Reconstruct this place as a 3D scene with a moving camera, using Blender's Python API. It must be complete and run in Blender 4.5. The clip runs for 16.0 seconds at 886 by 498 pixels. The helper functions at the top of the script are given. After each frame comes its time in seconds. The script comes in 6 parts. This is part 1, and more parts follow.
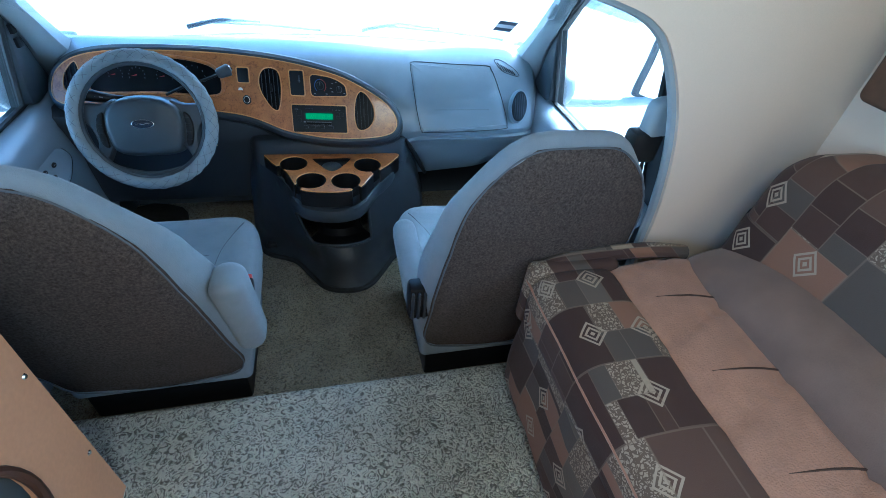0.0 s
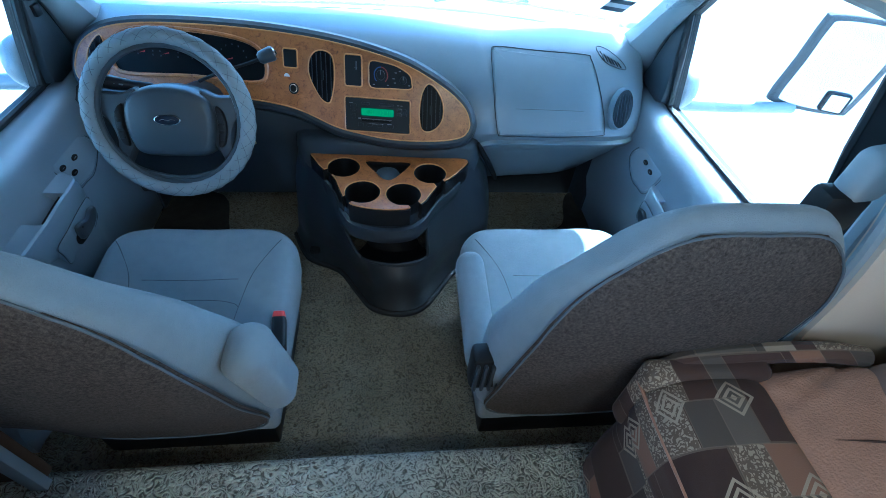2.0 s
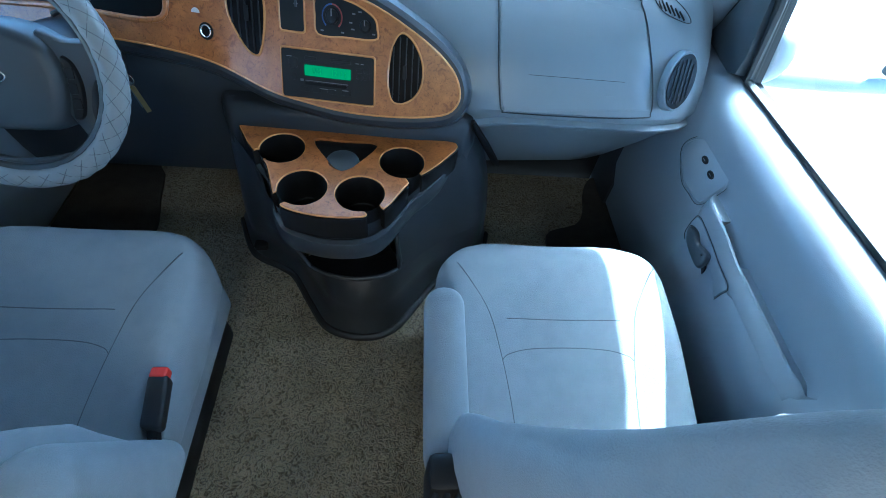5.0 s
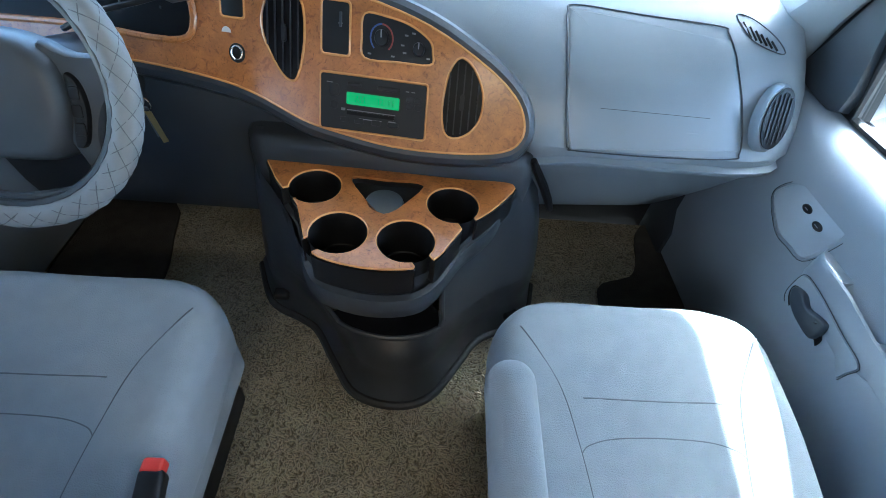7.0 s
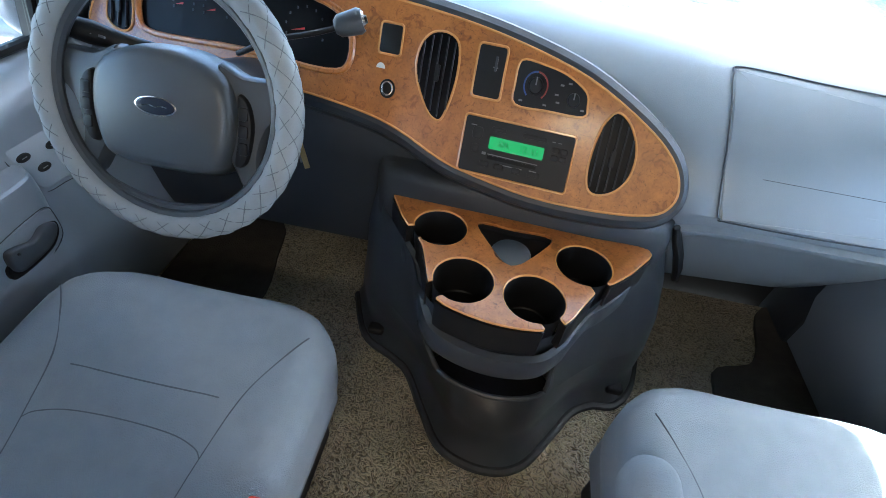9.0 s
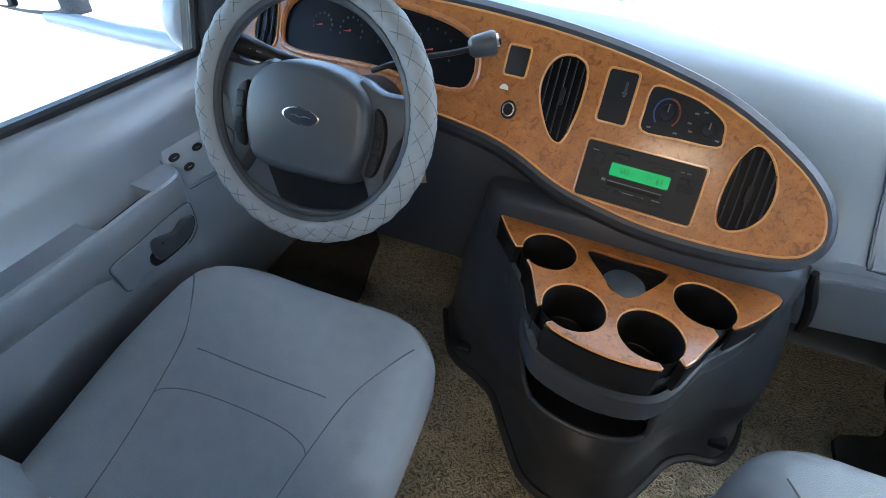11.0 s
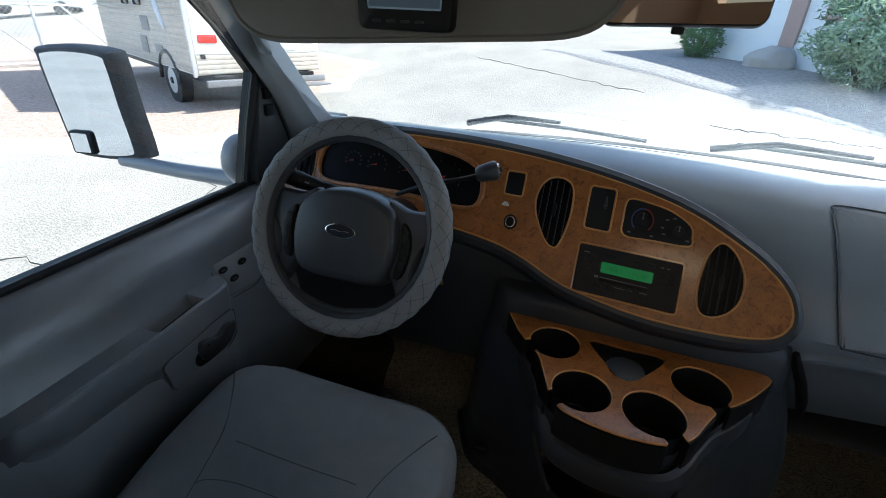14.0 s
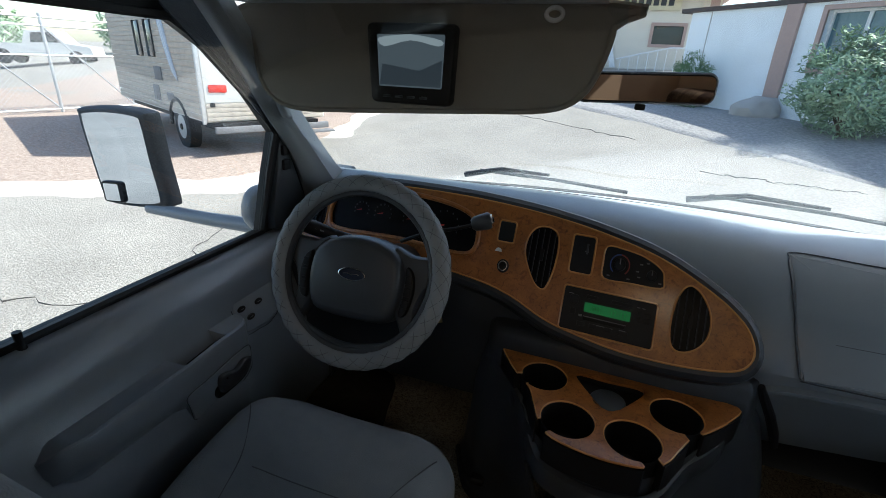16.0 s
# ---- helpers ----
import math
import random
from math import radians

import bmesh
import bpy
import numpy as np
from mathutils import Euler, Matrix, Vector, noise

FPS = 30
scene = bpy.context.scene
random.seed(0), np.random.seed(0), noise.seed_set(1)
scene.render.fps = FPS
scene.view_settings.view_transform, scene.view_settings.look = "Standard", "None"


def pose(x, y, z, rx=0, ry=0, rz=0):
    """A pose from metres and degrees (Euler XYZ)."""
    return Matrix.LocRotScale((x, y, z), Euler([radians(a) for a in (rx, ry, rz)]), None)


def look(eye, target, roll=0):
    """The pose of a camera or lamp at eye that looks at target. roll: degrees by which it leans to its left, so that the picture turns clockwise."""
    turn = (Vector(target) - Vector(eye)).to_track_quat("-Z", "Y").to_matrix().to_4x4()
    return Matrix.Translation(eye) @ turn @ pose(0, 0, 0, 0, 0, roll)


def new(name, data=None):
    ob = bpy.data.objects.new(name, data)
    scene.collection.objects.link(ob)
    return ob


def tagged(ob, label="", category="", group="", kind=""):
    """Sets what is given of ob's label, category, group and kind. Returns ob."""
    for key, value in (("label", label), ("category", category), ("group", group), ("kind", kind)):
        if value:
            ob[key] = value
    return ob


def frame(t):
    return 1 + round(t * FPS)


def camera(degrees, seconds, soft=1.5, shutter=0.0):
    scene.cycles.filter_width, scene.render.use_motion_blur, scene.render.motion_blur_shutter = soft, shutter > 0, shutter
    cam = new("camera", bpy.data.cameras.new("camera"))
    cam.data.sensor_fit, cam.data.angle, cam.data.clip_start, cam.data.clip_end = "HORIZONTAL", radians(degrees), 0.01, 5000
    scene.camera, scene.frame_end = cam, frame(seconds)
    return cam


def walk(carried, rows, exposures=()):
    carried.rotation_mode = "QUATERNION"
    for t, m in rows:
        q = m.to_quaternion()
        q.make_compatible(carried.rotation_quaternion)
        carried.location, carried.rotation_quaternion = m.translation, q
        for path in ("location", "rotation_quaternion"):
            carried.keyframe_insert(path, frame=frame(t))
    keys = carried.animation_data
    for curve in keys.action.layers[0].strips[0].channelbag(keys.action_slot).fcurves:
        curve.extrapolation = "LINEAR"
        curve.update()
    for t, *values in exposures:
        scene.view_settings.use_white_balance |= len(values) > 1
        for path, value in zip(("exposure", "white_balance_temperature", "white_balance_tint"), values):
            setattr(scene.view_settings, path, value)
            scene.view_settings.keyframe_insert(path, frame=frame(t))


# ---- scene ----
cam = camera(87.1, 16.0, 0.85)
METRES, SIDE, EYE, TILT, LEAN, TURN = 1.45, 0.022, 1.36, -40.5, -5.0, -12.4
ROWS = [
    (0.0, 0.0, 0.0, 0.0, -0.0, 0.0, -0.0),
    (0.5, -0.011, 0.0539, 0.0396, 3.14, -1.45, -2.17),
    (1.0, -0.0419, 0.1154, 0.0818, 4.47, -2.47, -3.21),
    (1.5, -0.0589, 0.155, 0.107, 4.83, -3.37, -3.58),
    (2.0, -0.0558, 0.2007, 0.1378, 5.96, -4.69, -4.55),
    (2.5, -0.0414, 0.25, 0.167, 7.13, -6.33, -5.56),
    (3.0, -0.019, 0.2992, 0.1889, 8.03, -8.03, -6.44),
    (5.5, -0.0431, 0.516, 0.2245, 7.64, -10.97, -7.62),
    (6.0, -0.0648, 0.5407, 0.2182, 7.72, -9.97, -7.93),
    (6.5, -0.088, 0.5615, 0.2162, 8.3, -8.01, -8.24),
    (7.0, -0.1102, 0.5804, 0.2193, 9.05, -6.09, -8.44),
    (7.5, -0.1331, 0.5902, 0.2226, 9.73, -4.38, -9.03),
    (8.0, -0.156, 0.5929, 0.2212, 10.98, -3.23, -11.04),
    (8.5, -0.1794, 0.5986, 0.2176, 13.91, -2.81, -13.32),
    (9.0, -0.1967, 0.5982, 0.2152, 17.07, -2.92, -15.38),
    (9.5, -0.2132, 0.5981, 0.2097, 19.96, -3.31, -17.24),
    (10.0, -0.231, 0.5977, 0.2048, 22.61, -4.04, -18.86),
    (12.5, -0.2365, 0.5471, 0.1787, 27.58, 3.49, -20.26),
    (13.0, -0.2302, 0.5354, 0.174, 27.26, 6.42, -19.4),
    (13.5, -0.22, 0.5244, 0.171, 26.79, 9.01, -18.76),
    (14.0, -0.2126, 0.5106, 0.1666, 26.41, 11.06, -18.39),
    (14.5, -0.203, 0.4943, 0.1626, 26.17, 12.66, -18.17),
    (15.0, -0.1941, 0.4792, 0.1594, 26.08, 13.81, -18.17),
    (15.5, -0.1865, 0.4629, 0.1563, 26.17, 14.95, -18.28),
    (16.0, -0.1769, 0.4469, 0.1527, 26.23, 16.18, -18.5),
]
EXPOSURES = [(0.0, 3.08, 4180, -8), (1.5, 3.0, 4050, -10), (3.0, 2.98, 3980, -12), (5.5, 3.22, 4600, -7), (7.0, 3.5, 5180, -2), (8.5, 3.6, 5500, 2), (10.0, 3.6, 5580, 1),
             (12.5, 2.68, 5650, 3), (13.0, 2.2, 5750, 3), (14.0, 1.40, 5950, 3), (16.0, 1.04, 6100, 3)]
walk(cam, [(t, pose(SIDE, 0, EYE, TILT, LEAN, TURN) @ pose(METRES * x, METRES * y, METRES * z, 90 + pitch, roll, yaw)) for t, x, y, z, yaw, pitch, roll in ROWS], EXPOSURES)

# ---- world and sun ----
SUN_DIR = Vector((0.58, 0.325, 0.71)).normalized()
world = bpy.data.worlds.new("world")
scene.world = world
world.use_nodes = True
wn = world.node_tree.nodes
sky = wn.new("ShaderNodeTexSky")
sky.sky_type, sky.sun_disc = "NISHITA", False
sky.sun_elevation = math.asin(SUN_DIR.z)
sky.sun_rotation = math.atan2(SUN_DIR.x, SUN_DIR.y)
wn["Background"].inputs["Strength"].default_value = 0.15
world.node_tree.links.new(sky.outputs["Color"], wn["Background"].inputs["Color"])
sun = new("sun", bpy.data.lights.new("sun", "SUN"))
sun.data.energy, sun.data.angle, sun.data.color = 4.5, radians(0.5), (1.0, 0.96, 0.9)
sun.matrix_world = look(SUN_DIR * 30, (0, 0, 0))


def house_fill(name, place, target, w, h, watts, color):
    la = new(name, bpy.data.lights.new(name, "AREA"))
    la.data.shape, la.data.size, la.data.size_y, la.data.energy, la.data.color = "RECTANGLE", w, h, watts, color
    la.matrix_world = look(place, target)


# added warm fill at unseen living-space windows, and an unseen ceiling lamp
house_fill("house_fill_right", (1.21, -0.75, 1.45), (0, -0.75, 1.0), 1.15, 0.55, 1.15, (1.0, 0.86, 0.68))
house_fill("house_fill_left", (-1.21, -0.55, 1.47), (0, -0.45, 1.0), 1.5, 0.6, 0.8, (1.0, 0.86, 0.68))
house_fill("ceiling_lamp_light", (0.1, -0.5, 2.12), (0.1, -0.5, 0), 0.4, 0.3, 1.5, (1.0, 0.78, 0.55))


# ---- materials ----
def mat(name, color, rough=0.6, metal=0.0, vary=0.12, size=0.05, grain=0.0015, bump=0.15, dark=None, spec=0.5, sheen=0.0):
    """A surface with two scales of colour variation and a fine relief, sized in metres."""
    m = bpy.data.materials.new(name)
    m.use_nodes = True
    nt = m.node_tree
    N, K = nt.nodes, nt.links
    b = N["Principled BSDF"]
    b.inputs["Roughness"].default_value, b.inputs["Metallic"].default_value = rough, metal
    b.inputs["Specular IOR Level"].default_value = spec
    if sheen:
        b.inputs["Sheen Weight"].default_value = sheen
        b.inputs["Sheen Roughness"].default_value = 0.5
    co = N.new("ShaderNodeTexCoord")
    n1, n2 = N.new("ShaderNodeTexNoise"), N.new("ShaderNodeTexNoise")
    n1.inputs["Scale"].default_value, n1.inputs["Detail"].default_value = 1 / size, 4
    n2.inputs["Scale"].default_value, n2.inputs["Detail"].default_value = 1 / grain, 2
    for n in (n1, n2):
        K.new(co.outputs["Object"], n.inputs["Vector"])
    mul = N.new("ShaderNodeMath")
    mul.operation = "MULTIPLY_ADD"
    mul.inputs[1].default_value, mul.inputs[2].default_value = 0.35, 0.0
    K.new(n2.outputs["Fac"], mul.inputs[0])
    add = N.new("ShaderNodeMath")
    add.operation = "MULTIPLY_ADD"
    add.inputs[1].default_value = 0.65
    K.new(n1.outputs["Fac"], add.inputs[0])
    K.new(mul.outputs[0], add.inputs[2])
    ramp = N.new("ShaderNodeValToRGB")
    dk = dark or tuple(c * (1 - vary) for c in color)
    lt = tuple(min(1, c * (1 + vary)) for c in color) if dark is None else color
    ramp.color_ramp.elements[0].position, ramp.color_ramp.elements[0].color = 0.35, (*dk, 1)
    ramp.color_ramp.elements[1].position, ramp.color_ramp.elements[1].color = 0.65, (*lt, 1)
    K.new(add.outputs[0], ramp.inputs["Fac"])
    K.new(ramp.outputs["Color"], b.inputs["Base Color"])
    if bump:
        bp = N.new("ShaderNodeBump")
        bp.inputs["Strength"].default_value, bp.inputs["Distance"].default_value = bump, grain
        K.new(n2.outputs["Fac"], bp.inputs["Height"])
        K.new(bp.outputs["Normal"], b.inputs["Normal"])
    return m


def glass(name, tint=(1, 1, 1), rough=0.0):
    m = bpy.data.materials.new(name)
    m.use_nodes = True
    b = m.node_tree.nodes["Principled BSDF"]
    b.inputs["Base Color"].default_value = (*tint, 1)
    b.inputs["Transmission Weight"].default_value, b.inputs["Roughness"].default_value, b.inputs["IOR"].default_value = 1.0, rough, 1.45
    return m


def glow(name, color, strength):
    m = bpy.data.materials.new(name)
    m.use_nodes = True
    b = m.node_tree.nodes["Principled BSDF"]
    b.inputs["Base Color"].default_value = (0.02, 0.02, 0.02, 1)
    b.inputs["Emission Color"].default_value, b.inputs["Emission Strength"].default_value = (*color, 1), strength
    return m


def burl():
    """Honey-coloured burl veneer: cloudy grain with dark flecks under a gloss coat."""
    m = mat("burl_wood", (0.36, 0.128, 0.027), 0.36, vary=0.22, size=0.03, grain=0.004, bump=0.0)
    nt = m.node_tree
    N, K = nt.nodes, nt.links
    b = N["Principled BSDF"]
    b.inputs["Coat Weight"].default_value, b.inputs["Coat Roughness"].default_value = 0.4, 0.16
    co = N.new("ShaderNodeTexCoord")
    v = N.new("ShaderNodeTexVoronoi")
    v.inputs["Scale"].default_value = 75
    nz = N.new("ShaderNodeTexNoise")
    nz.inputs["Scale"].default_value, nz.inputs["Detail"].default_value, nz.inputs["Distortion"].default_value = 22, 6, 2.5
    K.new(co.outputs["Object"], nz.inputs["Vector"])
    K.new(nz.outputs["Color"], v.inputs["Vector"])
    v.inputs["Scale"].default_value = 9
    r = N.new("ShaderNodeValToRGB")
    r.color_ramp.elements[0].position, r.color_ramp.elements[0].color = 0.05, (0.2, 0.2, 0.2, 1)
    r.color_ramp.elements[1].position, r.color_ramp.elements[1].color = 0.3, (1, 1, 1, 1)
    K.new(v.outputs["Distance"], r.inputs["Fac"])
    mx = N.new("ShaderNodeMix")
    mx.data_type, mx.blend_type = "RGBA", "MULTIPLY"
    mx.inputs["Factor"].default_value = 0.75
    old = b.inputs["Base Color"].links[0].from_socket
    K.new(old, mx.inputs["A"])
    K.new(r.outputs["Color"], mx.inputs["B"])
    spot = N.new("ShaderNodeTexNoise")
    spot.inputs["Scale"].default_value, spot.inputs["Detail"].default_value, spot.inputs["Distortion"].default_value = 62, 3, 1.2
    K.new(co.outputs["Object"], spot.inputs["Vector"])
    r2 = N.new("ShaderNodeValToRGB")
    r2.color_ramp.elements[0].position, r2.color_ramp.elements[0].color = 0.33, (0.42, 0.34, 0.26, 1)
    r2.color_ramp.elements[1].position, r2.color_ramp.elements[1].color = 0.45, (1, 1, 1, 1)
    K.new(spot.outputs["Fac"], r2.inputs["Fac"])
    mx2 = N.new("ShaderNodeMix")
    mx2.data_type, mx2.blend_type = "RGBA", "MULTIPLY"
    mx2.inputs["Factor"].default_value = 0.62
    K.new(mx.outputs["Result"], mx2.inputs["A"])
    K.new(r2.outputs["Color"], mx2.inputs["B"])
    K.new(mx2.outputs["Result"], b.inputs["Base Color"])
    return m


def pile(name, light, dark, scale):
    """Curly cut-pile carpet: twisted tufts, shade painted in their gaps, and worn, stained patches."""
    m = mat(name, light, 0.95, vary=0.2, size=0.12, grain=0.003, bump=0.0, spec=0.1)
    nt = m.node_tree
    N, K = nt.nodes, nt.links
    b = N["Principled BSDF"]
    b.inputs["Sheen Weight"].default_value = 0.2
    co = N.new("ShaderNodeTexCoord")
    nz = N.new("ShaderNodeTexNoise")
    nz.inputs["Scale"].default_value, nz.inputs["Detail"].default_value, nz.inputs["Distortion"].default_value = scale, 1.4, 3.4
    K.new(co.outputs["Object"], nz.inputs["Vector"])
    r = N.new("ShaderNodeValToRGB")
    r.color_ramp.elements[0].position, r.color_ramp.elements[0].color = 0.37, (dark[0] / light[0], dark[1] / light[1], dark[2] / light[2], 1)
    r.color_ramp.elements[1].position, r.color_ramp.elements[1].color = 0.54, (1, 1, 1, 1)
    K.new(nz.outputs["Fac"], r.inputs["Fac"])
    mx = N.new("ShaderNodeMix")
    mx.data_type, mx.blend_type = "RGBA", "MULTIPLY"
    mx.inputs["Factor"].default_value = 1.0
    K.new(b.inputs["Base Color"].links[0].from_socket, mx.inputs["A"])
    K.new(r.outputs["Color"], mx.inputs["B"])
    K.new(mx.outputs["Result"], b.inputs["Base Color"])
    bp = N.new("ShaderNodeBump")
    bp.inputs["Strength"].default_value, bp.inputs["Distance"].default_value = 1.0, 0.028
    K.new(nz.outputs["Fac"], bp.inputs["Height"])
    K.new(bp.outputs["Normal"], b.inputs["Normal"])
    return m


def patchwork(name, axes):
    """Woven upholstery: rectangular patches in browns, greys and cream, some with nested diamonds, some with a small scroll figure."""
    m = bpy.data.materials.new(name)
    m.use_nodes = True
    nt = m.node_tree
    N, K = nt.nodes, nt.links
    b = N["Principled BSDF"]
    b.inputs["Roughness"].default_value = 0.85
    b.inputs["Sheen Weight"].default_value = 0.05

    def math_(op, a, c=None, d=None):
        n = N.new("ShaderNodeMath")
        n.operation = op
        for i, v in enumerate((a, c, d)):
            if v is None:
                continue
            if isinstance(v, (int, float)):
                n.inputs[i].default_value = v
            else:
                K.new(v, n.inputs[i])
        return n.outputs[0]

    co = N.new("ShaderNodeTexCoord")
    sp = N.new("ShaderNodeSeparateXYZ")
    K.new(co.outputs["Object"], sp.inputs[0])
    u, v = sp.outputs[axes[0]], sp.outputs[axes[1]]
    if axes[0] == 0:
        u = math_("ADD", sp.outputs[0], sp.outputs[2])

    def cells(w, h, off):
        row = math_("FLOOR", math_("DIVIDE", v, h))
        us = math_("ADD", math_("DIVIDE", u, w), math_("MULTIPLY", row, off))
        col = math_("FLOOR", us)
        cb = N.new("ShaderNodeCombineXYZ")
        K.new(col, cb.inputs[0])
        K.new(row, cb.inputs[1])
        wn_ = N.new("ShaderNodeTexWhiteNoise")
        wn_.noise_dimensions = "2D"
        K.new(cb.outputs[0], wn_.inputs["Vector"])
        fu = math_("SUBTRACT", math_("FRACT", us), 0.5)
        fv = math_("SUBTRACT", math_("FRACT", math_("DIVIDE", v, h)), 0.5)
        return wn_.outputs["Value"], math_("ABSOLUTE", fu), math_("ABSOLUTE", fv)

    big, bu, bv = cells(0.118, 0.150, 0.37)
    fine, cu, cv = cells(0.059, 0.075, 0.74)
    pick = math_("GREATER_THAN", math_("FRACT", math_("MULTIPLY", big, 7.3)), 0.45)

    def blend(a, c):
        return math_("ADD", math_("MULTIPLY", a, math_("SUBTRACT", 1.0, pick)), math_("MULTIPLY", c, pick))

    rnd, fu, fv = blend(big, fine), blend(bu, cu), blend(bv, cv)
    ramp = N.new("ShaderNodeValToRGB")
    ramp.color_ramp.interpolation = "CONSTANT"
    cols = [(0.0, (0.046, 0.021, 0.013)), (0.16, (0.082, 0.044, 0.028)), (0.30, (0.078, 0.060, 0.045)), (0.44, (0.21, 0.108, 0.062)),
            (0.51, (0.040, 0.019, 0.012)), (0.62, (0.115, 0.090, 0.066)), (0.72, (0.31, 0.245, 0.17)), (0.90, (0.060, 0.030, 0.019))]
    el = ramp.color_ramp.elements
    el[0].position, el[0].color = cols[0][0], (*cols[0][1], 1)
    el[1].position, el[1].color = cols[1][0], (*cols[1][1], 1)
    for p, c in cols[2:]:
        e = el.new(p)
        e.color = (*c, 1)
    K.new(rnd, ramp.inputs["Fac"])
    # scroll figure on the pale patches
    sc = N.new("ShaderNodeTexVoronoi")
    sc.feature = "DISTANCE_TO_EDGE"
    sc.inputs["Scale"].default_value = 120
    wob = N.new("ShaderNodeTexNoise")
    wob.inputs["Scale"].default_value, wob.inputs["Detail"].default_value = 90, 1
    K.new(co.outputs["Object"], wob.inputs["Vector"])
    wmix = N.new("ShaderNodeMix")
    wmix.data_type, wmix.blend_type = "RGBA", "ADD"
    wmix.inputs["Factor"].default_value = 0.02
    K.new(co.outputs["Object"], wmix.inputs["A"])
    K.new(wob.outputs["Color"], wmix.inputs["B"])
    K.new(wmix.outputs["Result"], sc.inputs["Vector"])
    scroll = math_("MULTIPLY", math_("LESS_THAN", sc.outputs["Distance"], 0.16), math_("MULTIPLY", math_("GREATER_THAN", rnd, 0.75), math_("LESS_THAN", rnd, 0.90)))
    m1 = N.new("ShaderNodeMix")
    m1.data_type = "RGBA"
    K.new(scroll, m1.inputs["Factor"])
    K.new(ramp.outputs["Color"], m1.inputs["A"])
    m1.inputs["B"].default_value = (0.115, 0.080, 0.052, 1)
    # nested diamonds
    r2, gu, gv = cells(0.125, 0.150, 0.43)
    dd = math_("ADD", math_("MULTIPLY", gu, 1.3), math_("MULTIPLY", gv, 1.75))
    ring = math_("FRACT", math_("ADD", math_("MULTIPLY", dd, 6.6), 0.55))
    dia = math_("MULTIPLY", math_("MULTIPLY", math_("LESS_THAN", dd, 0.37), math_("GREATER_THAN", ring, 0.5)), math_("GREATER_THAN", r2, 0.42))
    m2 = N.new("ShaderNodeMix")
    m2.data_type = "RGBA"
    K.new(dia, m2.inputs["Factor"])
    K.new(m1.outputs["Result"], m2.inputs["A"])
    m2.inputs["B"].default_value = (0.34, 0.27, 0.19, 1)
    # outlines of the patches
    edge = math_("MAXIMUM", fu, fv)
    m3 = N.new("ShaderNodeMix")
    m3.data_type = "RGBA"
    K.new(math_("MULTIPLY", math_("GREATER_THAN", edge, 0.482), 0.45), m3.inputs["Factor"])
    K.new(m2.outputs["Result"], m3.inputs["A"])
    m3.inputs["B"].default_value = (0.2, 0.15, 0.1, 1)
    K.new(m3.outputs["Result"], b.inputs["Base Color"])
    nz = N.new("ShaderNodeTexNoise")
    nz.inputs["Scale"].default_value = 600
    K.new(co.outputs["Object"], nz.inputs["Vector"])
    bp = N.new("ShaderNodeBump")
    bp.inputs["Strength"].default_value, bp.inputs["Distance"].default_value = 0.3, 0.002
    K.new(nz.outputs["Fac"], bp.inputs["Height"])
    K.new(bp.outputs["Normal"], b.inputs["Normal"])
    return m


DASH = mat("dash_plastic", (0.21, 0.242, 0.275), 0.30, vary=0.06, size=0.2, grain=0.0012, bump=0.25, spec=0.75)
DASH_DARK = mat("dark_plastic", (0.036, 0.041, 0.049), 0.42, vary=0.08, size=0.1, grain=0.0012, bump=0.2)
DOOR = mat("door_plastic", (0.225, 0.250, 0.282), 0.30, vary=0.06, size=0.2, grain=0.0012, bump=0.25, spec=0.8)
BLACK = mat("black_plastic", (0.009, 0.009, 0.010), 0.5, vary=0.1, bump=0.1, spec=0.3)
VENT_GREY = mat("vent_plastic", (0.024, 0.025, 0.028), 0.5, vary=0.1, bump=0.0, spec=0.25)
RUBBER = mat("black_rubber", (0.015, 0.015, 0.016), 0.6, vary=0.15, bump=0.1)
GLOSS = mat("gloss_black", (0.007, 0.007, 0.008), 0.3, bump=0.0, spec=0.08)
WOOD = burl()
# paler than the veneer: the highlight along rims is put into the colour
WOOD_EDGE_GLINT = mat("wood_edge_glint", (0.60, 0.29, 0.10), 0.18, vary=0.1, size=0.02, bump=0.0, spec=0.7)
PLY = mat("maple_panel", (0.60, 0.31, 0.155), 0.4, vary=0.08, size=0.4, grain=0.01, bump=0.03)
SEAT = mat("seat_cloth", (0.212, 0.235, 0.260), 0.9, vary=0.055, size=0.03, grain=0.0018, bump=0.6, sheen=0.15)
SEAT_BACK = mat("seat_back_cloth", (0.070, 0.056, 0.047), 0.95, vary=0.5, size=0.005, grain=0.002, bump=0.6, spec=0.2)
STITCH = mat("cover_stitch", (0.13, 0.14, 0.15), 0.8, bump=0)
SEAM = mat("seam_thread", (0.10, 0.11, 0.125), 0.9, bump=0)
WHEEL = mat("wheel_cover", (0.23, 0.245, 0.26), 0.6, vary=0.08, size=0.05, grain=0.001, bump=0.2)
TONGUE = mat("satin_black", (0.028, 0.031, 0.036), 0.35, vary=0.1, size=0.1, bump=0.1)
HUB = mat("wheel_hub", (0.046, 0.052, 0.060), 0.40, vary=0.06, grain=0.0008, bump=0.25)
CARPET_LOW = pile("carpet_cab", (0.42, 0.355, 0.235), (0.15, 0.123, 0.078), 58)
CARPET = pile("carpet_house", (0.68, 0.66, 0.56), (0.18, 0.17, 0.14), 46)
WALL = mat("beige_wall", (0.68, 0.55, 0.42), 0.7, vary=0.04, size=0.5, grain=0.002, bump=0.1)
TRIM = mat("pillar_trim", (0.33, 0.36, 0.38), 0.5, vary=0.05, size=0.2, bump=0.15)
